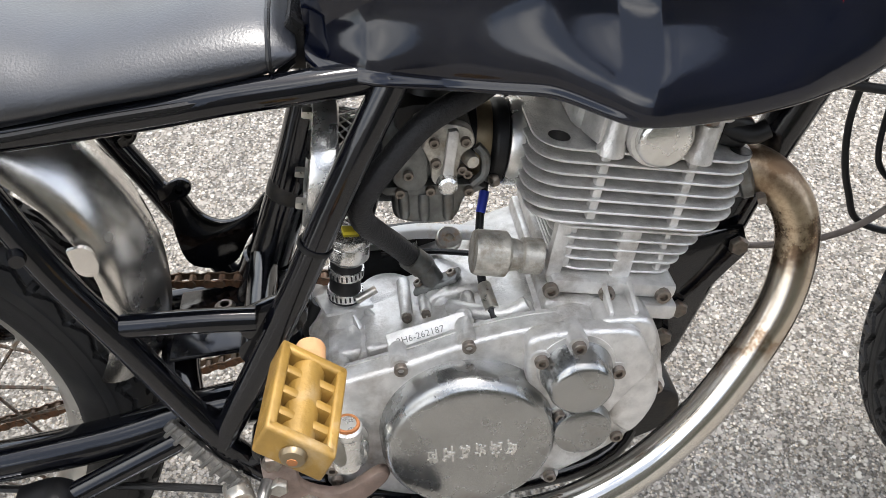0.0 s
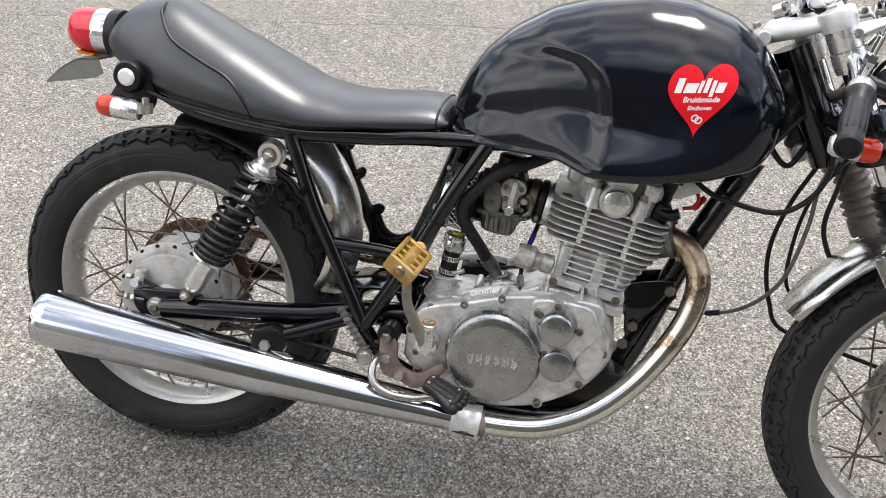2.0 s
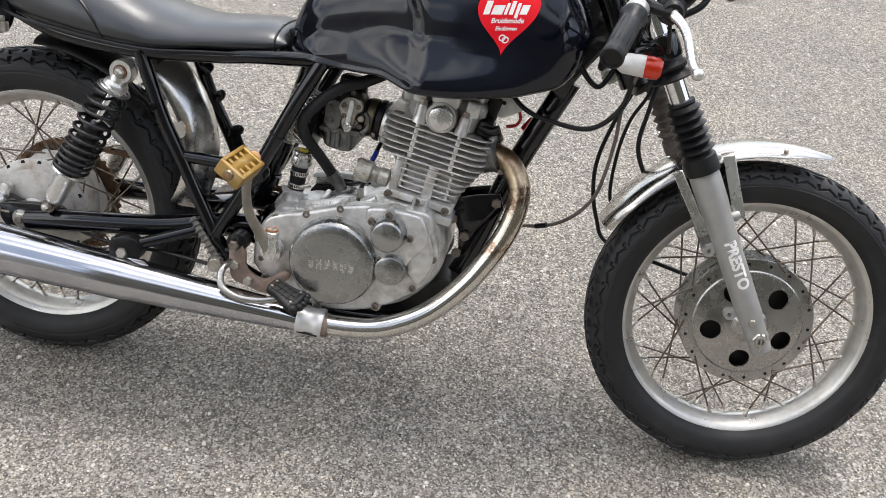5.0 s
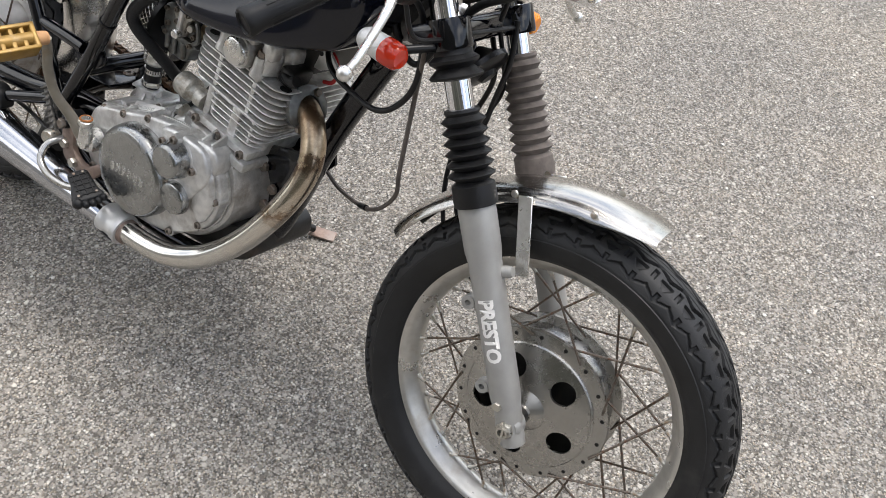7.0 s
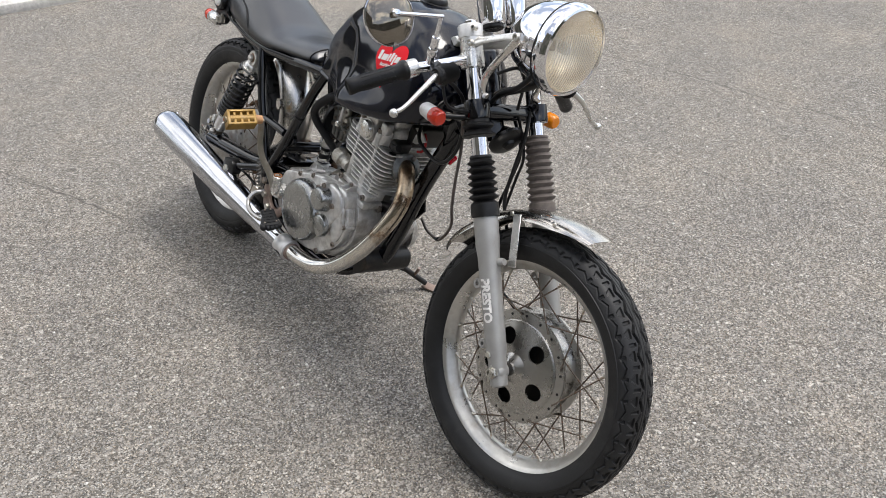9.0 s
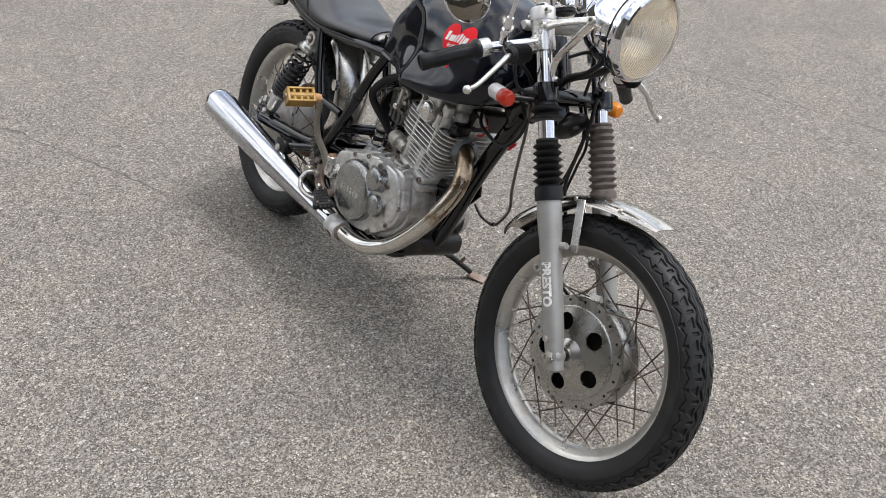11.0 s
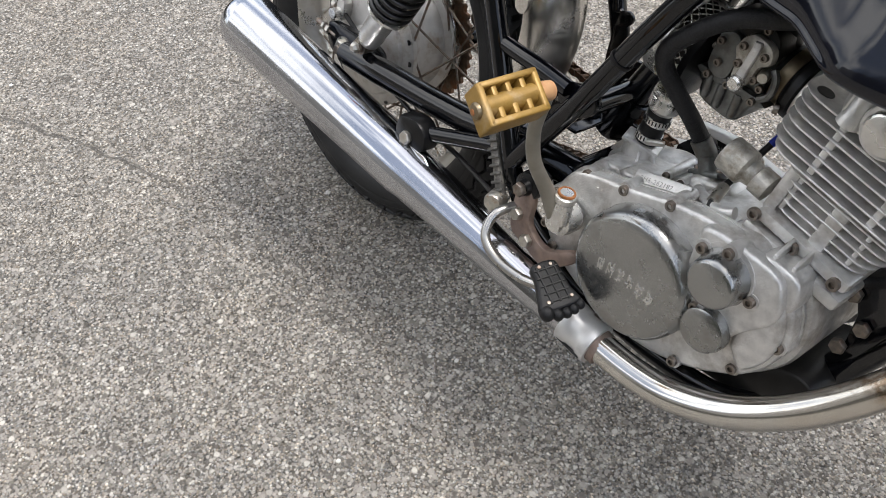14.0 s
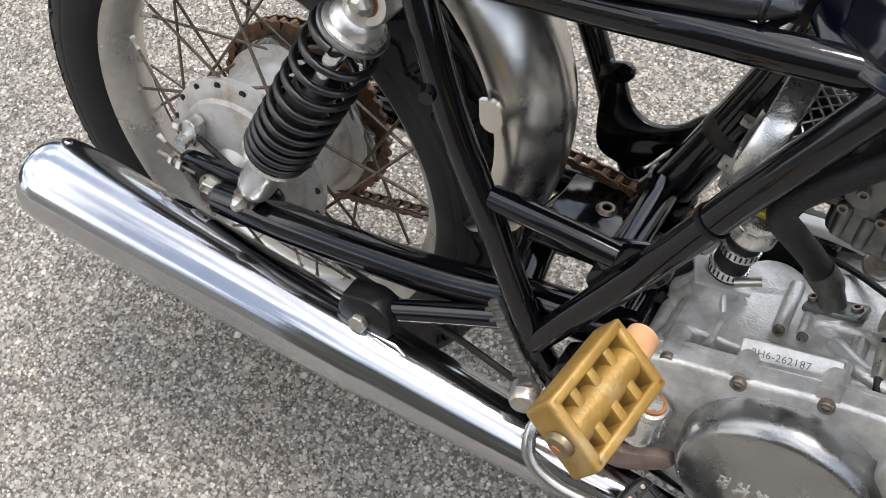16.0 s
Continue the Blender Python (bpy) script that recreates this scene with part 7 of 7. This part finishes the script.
for s in (-1, 1):
    part("clamp_ring", lathe([(0.019, -0.020), (0.028, -0.020), (0.029, -0.016), (0.029, 0.016), (0.028, 0.020), (0.019, 0.020)], along(0.560, s * 0.098), UPK, 28), FRAME, fork)
    part("top_ring", lathe([(0.019, -0.014), (0.0265, -0.014), (0.0275, 0.010), (0.025, 0.014), (0.0, 0.016)], along(0.728, s * 0.098), UPK, 28), CLAMP, fork, "silver top clamp ring")
    part("top_bolt", hexagon(along(0.742, s * 0.098), UPK, 0.013, 0.010), CHROME, fork)
    part("top_arm", tube([along(0.728, s * 0.090, -0.012), along(0.730, s * 0.060, -0.040), along(0.734, s * 0.020, -0.062), along(0.734, 0, -0.066)], [0.018, 0.021, 0.026, 0.028], 18, squash=0.62), CLAMP, fork, "dull silver alloy top clamp")
    part("pinch_bolt", bolt_head(0.006, 0.012), ZINC, fork, m=frame_to(along(0.728, s * 0.112, 0.030), vec(0, s, 0)))
part("stem_nut", lathe([(0, 0.022), (0.011, 0.022), (0.0145, 0.018), (0.0155, 0.0), (0.022, -0.002), (0.022, -0.008), (0, -0.008)], along(0.750, 0, -0.050), UPK, 6), CHROME, fork, "chrome stem nut")
part("rear_lug", lathe([(0, 0.020), (0.010, 0.020), (0.0125, 0.012), (0.0125, -0.016), (0, -0.016)], along(0.735, -0.030, -0.096), (0, -1, 0), 18), CLAMP, fork)
part("lug_bolt", bolt_head(0.007, 0.008, False), ZINC, fork, m=frame_to(along(0.752, -0.024, -0.094), UPK))
# instrument cups
for s in (-1, 1):
    c = along(0.786, s * 0.037, 0.012)
    part("gauge", lathe([(0, -0.040), (0.026, -0.040), (0.030, -0.034), (0.0315, 0.022), (0.0340, 0.024), (0.0340, 0.034), (0.032, 0.037), (0.030, 0.036), (0, 0.035)], c, UPK, 36), CHROME, fork, "chrome instrument cup")
    part("gauge_rubber", lathe([(0.0, -0.050), (0.020, -0.050), (0.024, -0.046), (0.024, -0.040), (0, -0.040)], c, UPK, 28), DARK, fork)

# ---- headlight ----
light = node("headlight", bike, label="large round chrome headlight with ribbed clear lens")
hx = (STEER.to_3x3() @ vec(1, 0, -0.03)).normalized()
hc = vec(1.272, -0.006, 0.967)
HS = 1.07  # the lamp's size


def lamp_ring(prof):
    return [(r * HS, k * HS) for r, k in prof]


part("shell", lathe(lamp_ring([(0.0, -0.128), (0.020, -0.126), (0.046, -0.114), (0.066, -0.092), (0.078, -0.062), (0.0840, -0.030), (0.0850, -0.010)]), hc, hx, 56, close=False), CHROME, light, "chrome headlight shell")
part("rim", lathe(lamp_ring([(0.0845, -0.012), (0.0880, -0.011), (0.0905, -0.004), (0.0895, 0.010), (0.0860, 0.018), (0.0815, 0.020), (0.0790, 0.014)]), hc, hx, 64, close=False), CHROME, light, "chrome lens rim")
part("seam", lathe(lamp_ring([(0.0850, -0.015), (0.0885, -0.014), (0.0885, -0.011), (0.0850, -0.011)]), hc, hx, 56, close=False), DARK, light)
part("reflector", lathe(lamp_ring([(0.0, -0.066), (0.022, -0.060), (0.048, -0.040), (0.068, -0.014), (0.0795, 0.006)]), hc, hx, 48, close=False), REFLECTOR, light, "yellowed reflector bowl")
part("bulb", lathe(lamp_ring([(0, -0.014), (0.007, -0.016), (0.011, -0.026), (0.009, -0.045), (0.012, -0.060), (0, -0.060)]), hc, hx, 20), SILVER, light)
lens = part("lens", lathe(lamp_ring([(0.0805, 0.010), (0.0790, 0.017), (0.066, 0.0235), (0.046, 0.0285), (0.022, 0.0315), (0, 0.0325)]), hc, hx, 64, close=False), GLASS, light, "clear ribbed glass lens")
lens.visible_shadow = False
hm = frame_to(hc, hx, (0, 0, 1)) @ Matrix.Diagonal((HS, HS, HS, 1))
ribs = None
for k in range(-11, 12):
    yy = k * 0.0060
    zz = 0.52 * math.sqrt(max(0, 0.076 ** 2 - yy ** 2))
    lo = -math.sqrt(max(0, 0.074 ** 2 - yy ** 2))
    pts = []
    for j in range(7):
        q = lo + (zz - lo) * j / 6
        r2 = math.hypot(yy, q)
        pts.append(hm @ Vector((yy, q, interp([0, 0.022, 0.046, 0.066, 0.079], [0.0325, 0.0315, 0.0285, 0.0235, 0.017], r2) - 0.0008)))
    ribs = tube(pts, 0.0013, 5, 1, bm=ribs)
rib_ob = part("lens_fluting", ribs, GLASS, light)
rib_ob.visible_shadow = False
for s in (-1, 1):
    e = hc + vec(-0.052, s * 0.092, 0.002)
    a = STEER @ along(0.700, s * 0.104, 0.016)
    part("ear", tube([a, a.lerp(e, 0.25) + vec(0, 0, 0.004), a.lerp(e, 0.75) + vec(0, 0, 0.004), e], [0.016, 0.010, 0.010, 0.013], 14, squash=0.55), SILVER, light, "forged silver headlight bracket")
    part("ear_clamp", lathe([(0.019, -0.018), (0.0245, -0.018), (0.0245, 0.018), (0.019, 0.018)], STEER @ along(0.700, s * 0.098), STEER.to_3x3() @ UPK, 26), SILVER, light)
    part("ear_bolt", bolt_head(0.0085, 0.008), ZINC, light, m=frame_to(e + vec(0, s * 0.006, 0), (0, s, 0)))
    part("clamp_screw", bolt_head(0.0075, 0.008), ZINC, light, m=frame_to(a + vec(0, s * 0.010, 0), (0, s, 0)))
    part("lower_arm", tube([e + vec(0, s * 0.002, -0.004), e + vec(-0.030, s * 0.002, -0.045), e + vec(-0.070, s * -0.004, -0.100), e + vec(-0.078, s * -0.012, -0.140), STEER @ along(0.585, s * 0.085, 0.020)], [0.010, 0.0085, 0.0075, 0.0075, 0.008], 12, squash=0.7), POLISHED, light, "dull curved lower bracket")

# ---- front indicators ----
for s, x, y, z, mat in ((-1, 1.118, -0.182, 0.768, ORANGE_LENS), (1, 1.108, 0.176, 0.767, AMBER_LENS)):
    ind = node("front_indicator", bike, label="small indicator with orange lens and pale body")
    c, a2 = vec(x, y, z), vec(1, -0.10 if s < 0 else 0.08, -0.03)
    part("body", lathe([(0.0, -0.044), (0.012, -0.042), (0.0165, -0.034), (0.0178, 0.000), (0, 0.002)], c, a2, 26), CLAMP, ind)
    part("lens", lathe([(0.0180, 0.000), (0.0184, 0.010), (0.0170, 0.022), (0.0125, 0.027), (0, 0.028)], c, a2, 26), mat, ind, "ribbed orange lens")
    part("stalk", tube([c + vec(0.004, -s * 0.014, 0), STEER @ along(0.545, s * 0.118, -0.010)], 0.0060, 12), DARK, ind)
    part("stalk_nut", hexagon(c + vec(0.006, -s * 0.030, 0.0), (0, -s, 0), 0.0095, 0.010), ZINC, ind)

# ---- handlebars, grips, levers, mirror ----
bars_node = node("handlebar", bike, label="low clip-on handlebars with black grips")
for s in (-1, 1):
    inner = STEER @ along(0.665, s * 0.100, 0.0)
    if s < 0:
        gi, ge = vec(1.081, -0.252, 0.850), vec(1.051, -0.366, 0.797)
        lp, le = vec(1.140, -0.220, 0.857), vec(1.177, -0.335, 0.787)
    else:
        back = STEER @ Matrix.Diagonal((1, -1, 1, 1)) @ STEER.inverted()
        gi, ge, lp, le = (back @ vec(*p) for p in ((1.081, -0.252, 0.850), (1.051, -0.366, 0.797), (1.140, -0.220, 0.857), (1.177, -0.335, 0.787)))
    d = (ge - gi).normalized()
    part("bar_clamp", lathe([(0.019, -0.016), (0.026, -0.016), (0.027, 0.0), (0.026, 0.016), (0.019, 0.016)], inner, STEER.to_3x3() @ UPK, 26), SILVER, bars_node)
    part("bar", tube([inner + vec(0, s * 0.010, 0.004), inner.lerp(gi, 0.5) + vec(0.002, 0, 0.003), gi, gi + d * 0.05], 0.0112, 20), CHROME, bars_node, "chrome clip-on bar")
    part("throttle_collar", lathe([(0.0, -0.024), (0.0165, -0.024), (0.0185, -0.020), (0.0190, -0.002), (0.0170, 0.0), (0, 0.0)], gi, d, 28), SILVER, bars_node, "alloy throttle collar")
    L = (ge - gi).length
    part("grip", lathe([(0.0, 0.0), (0.0205, 0.0), (0.0215, 0.004), (0.0205, 0.010), (0.0165, 0.016), (0.0158, 0.030), (0.0166, L * 0.5), (0.0160, L - 0.020), (0.0170, L - 0.012), (0.0178, L - 0.003), (0.0160, L), (0.013, L + 0.001), (0.012, L - 0.002), (0, L - 0.002)], gi, d, 32), BLACK_RUBBER, bars_node, "black rubber grip")
    knurl = None
    gm = frame_to(gi, d)
    for k in range(12):
        a = 2 * math.pi * k / 12
        knurl = box((0.0022, 0.0008, L * 0.55), gm @ Matrix.Rotation(a, 4, "Z") @ pose(0, 0.0168, L * 0.5), 0.0003, 1, knurl)
    part("grip_knurling", knurl, BLACK_RUBBER, bars_node)
    part("perch", tube([inner.lerp(gi, 0.55), inner.lerp(gi, 0.62).lerp(lp, 0.55), lp], [0.014, 0.010, 0.010], 12), DARK, bars_node)
    bd = (lp - (inner + vec(0.03, 0, 0))).normalized()
    bp = [(0.007, 0.0), (0.010, 0.004)]
    for k in range(5):
        bp += [(0.0130 + 0.0010 * k, 0.008 + 0.0085 * k), (0.0190 + 0.0010 * k, 0.0115 + 0.0085 * k), (0.0140 + 0.0010 * k, 0.015 + 0.0085 * k)]
    bp += [(0.019, 0.056), (0.015, 0.062), (0, 0.062)]
    part("lever_boot", lathe(bp, lp - bd * 0.060, bd, 26), BLACK_RUBBER, bars_node, "black rubber lever boot")
    mid = lp.lerp(le, 0.35) + vec(0.006, 0, 0.004)
    part("lever", tube([lp + bd * 0.002, mid, lp.lerp(le, 0.75) + vec(0.002, 0, -0.006), le], [0.0085, 0.0070, 0.0060, 0.0062], 14, squash=0.75), SILVER, bars_node, "silver hand lever")
    bm = bmesh.new()
    bmesh.ops.create_uvsphere(bm, u_segments=18, v_segments=12, radius=0.0092)
    part("lever_ball", bm, SILVER, bars_node, m=Matrix.Translation(le))
mirror = node("mirror", bike, label="round chrome bar mirror")
mc, mn = vec(1.108, -0.342, 0.956), vec(0.93, -0.12, 0.34).normalized()
part("back", lathe([(0, 0.016), (0.012, 0.0155), (0.035, 0.011), (0.050, 0.004), (0.0545, -0.001), (0, -0.003)], mc, mn, 44), MIRROR_GLASS, mirror, "dark glossy domed mirror back")
part("rim", lathe([(0.0535, -0.006), (0.0555, -0.005), (0.0560, 0.0), (0.0545, 0.002), (0.0535, 0.001)], mc, mn, 48, close=False), CHROME, mirror)
part("glass", lathe([(0, -0.0042), (0.0535, -0.0042), (0.0535, -0.003), (0, -0.003)], mc, mn, 44), CHROME, mirror, "mirror glass")
sl, stp = vec(1.092, -0.205, 0.872), vec(1.114, -0.222, 0.972)
part("stem", tube([sl, sl + (stp - sl) * 0.55], [0.0085, 0.0080], 12), CHROME, mirror)
part("stem_nut", hexagon(sl + (stp - sl) * 0.15, stp - sl, 0.0105, 0.018), CHROME, mirror)
part("stem", tube([sl + (stp - sl) * 0.5, stp], 0.0045, 10), CHROME, mirror)
part("arm", tube([stp + vec(0, 0.004, 0), mc + mn * 0.020 + vec(0, 0.010, 0.006), mc + mn * 0.020 + vec(0, -0.004, 0.006)], 0.0042, 10), CHROME, mirror, "bright mirror arm")
part("pivot", lathe([(0, 0.010), (0.006, 0.009), (0.009, 0.004), (0.009, -0.006), (0, -0.008)], mc + mn * 0.020 + vec(0, 0, 0.006), mn, 18), CHROME, mirror)

# ---- front mudguard and its stays ----
fg = guard("front_mudguard", tuple(FRONT), 0.345, 0.056, 0.019, 153, 77, GUARD, "polished front mudguard with worn edges", m=STEER, edge=1)
for s in (-1, 1):
    for (x0, z0), (x1, z1), w in (((1.306, 0.614), (1.345, 0.508), 0.021), (((1.222, 0.574)), (1.290, 0.466), 0.018)):
        top, low = vec(x0 - 0.004, s * 0.060, z0), vec(x1 - 0.004, s * 0.074, z1)
        d = low - top
        m = frame_to((top + low) / 2, d, (0, 1, 0))
        part("stay", box((w, 0.0025, d.length), m, 0.001, 1), SILVER, fg, "pale flat stay")
    for a in (112, 92):
        p = FRONT + 0.336 * vec(math.cos(radians(a)), 0, math.sin(radians(a))) + vec(0, s * 0.0565, 0)
        part("rivet", lathe([(0, 0.003), (0.004, 0.002), (0.0055, 0), (0, 0)], p, (0, s, 0.2), 12), ZINC, fg)

# ---- lock, horn, cables ----
lock = node("steering_lock", bike, label="round ignition lock below the frame head")
part("barrel", lathe([(0, 0.020), (0.0145, 0.020), (0.016, 0.017), (0.016, -0.020), (0, -0.020)], (1.078, 0.010, 0.721), (0, -1, 0), 28), SILVER, lock)
part("face", lathe([(0, 0.022), (0.0105, 0.022), (0.0115, 0.019), (0, 0.018)], (1.078, 0.010, 0.721), (0, -1, 0), 24), CHROME, lock)
part("keyhole", box((0.0024, 0.001, 0.012), pose(1.078, -0.0125, 0.721), 0.0003, 1), DARK, lock)
part("holder", box((0.034, 0.030, 0.050), pose(1.075, 0.012, 0.748, 0, 10, 0), 0.006), DIRTY_AND_SHADE, lock)
horn = node("horn", bike, label="round black horn between the fork legs")
ho, ha = vec(1.150, 0.018, 0.725), vec(0.85, 0.0, -0.5)
part("disc", lathe([(0, 0.016), (0.012, 0.016), (0.016, 0.010), (0.034, 0.008), (0.042, 0.003), (0.043, -0.004), (0.030, -0.012), (0.018, -0.028), (0, -0.028)], ho, ha, 40), DARK, horn)
cables = node("cables", bike, label="black control cables looping from bars to engine and wheel")
part("cable", tube([(0.905, -0.030, 0.672), (0.935, -0.052, 0.650), (0.973, -0.062, 0.638), (1.050, -0.075, 0.633), (1.095, -0.080, 0.668), (1.112, -0.085, 0.720), (1.105, -0.10, 0.80), (1.110, -0.17, 0.85)], 0.0045, 10), BLACK_RUBBER, cables, "black throttle cable")
part("cable", tube([(1.140, 0.030, 0.780), (1.137, 0.085, 0.697), (1.111, 0.108, 0.618), (1.092, 0.112, 0.541), (1.093, 0.112, 0.478), (1.110, 0.110, 0.416), (1.140, 0.105, 0.369), (1.25, 0.09, 0.345), (1.34, 0.07, 0.33)], 0.0042, 10), BLACK_RUBBER, cables)
part("cable", tube([(1.125, -0.105, 0.765), (1.106, -0.070, 0.687), (1.104, -0.062, 0.619), (1.097, -0.045, 0.545), (1.085, -0.020, 0.490), (1.048, 0.000, 0.440), (0.996, 0.030, 0.407), (0.920, 0.060, 0.394), (0.86, 0.085, 0.400)], 0.0036, 10), OLD_RUBBER, cables, "faded brown cable")
part("cable_ferrule", tube([(1.010, 0.022, 0.414), (0.990, 0.033, 0.405)], 0.0055, 10), DARK, cables)
part("cable", tube([(1.150, 0.030, 0.790), (1.164, 0.070, 0.697), (1.138, 0.095, 0.624), (1.126, 0.100, 0.547), (1.130, 0.100, 0.460), (1.170, 0.090, 0.420)], 0.0036, 10), DARK, cables)
part("cable", tube([(1.165, 0.050, 0.80), (1.175, 0.046, 0.74), (1.165, 0.050, 0.66), (1.160, 0.055, 0.58), (1.20, 0.06, 0.50)], 0.0045, 10), BLACK_RUBBER, cables)
part("cable", tube([(1.170, -0.085, 0.880), (1.190, -0.05, 0.900), (1.170, 0.0, 0.870), (1.155, 0.02, 0.80)], 0.0038, 10), BLACK_RUBBER, cables)
part("cable", tube([(1.140, -0.200, 0.845), (1.150, -0.180, 0.800), (1.155, -0.130, 0.790), (1.160, -0.05, 0.792), (1.165, 0.06, 0.790)], 0.0034, 8), BLACK_RUBBER, cables)
part("loom", tube([(1.215, 0.03, 0.905), (1.195, 0.01, 0.870), (1.170, -0.01, 0.850), (1.130, -0.01, 0.83), (1.08, 0.0, 0.80)], 0.009, 10), DIRTY_AND_SHADE, cables, "wrapped wiring loom")
part("loom", tube([(1.225, -0.03, 0.900), (1.205, -0.05, 0.862), (1.165, -0.055, 0.835), (1.130, -0.045, 0.80)], 0.006, 10), DARK, cables)
part("cable", tube([(1.00, -0.022, 0.80), (1.02, -0.03, 0.74), (1.06, -0.02, 0.70), (1.09, -0.01, 0.745)], 0.005, 10), DARK, cables)
part("shift_lever", tube([(0.560, 0.150, 0.330), (0.640, 0.165, 0.325), (0.720, 0.175, 0.335)], 0.006, 10), ZINC, engine)
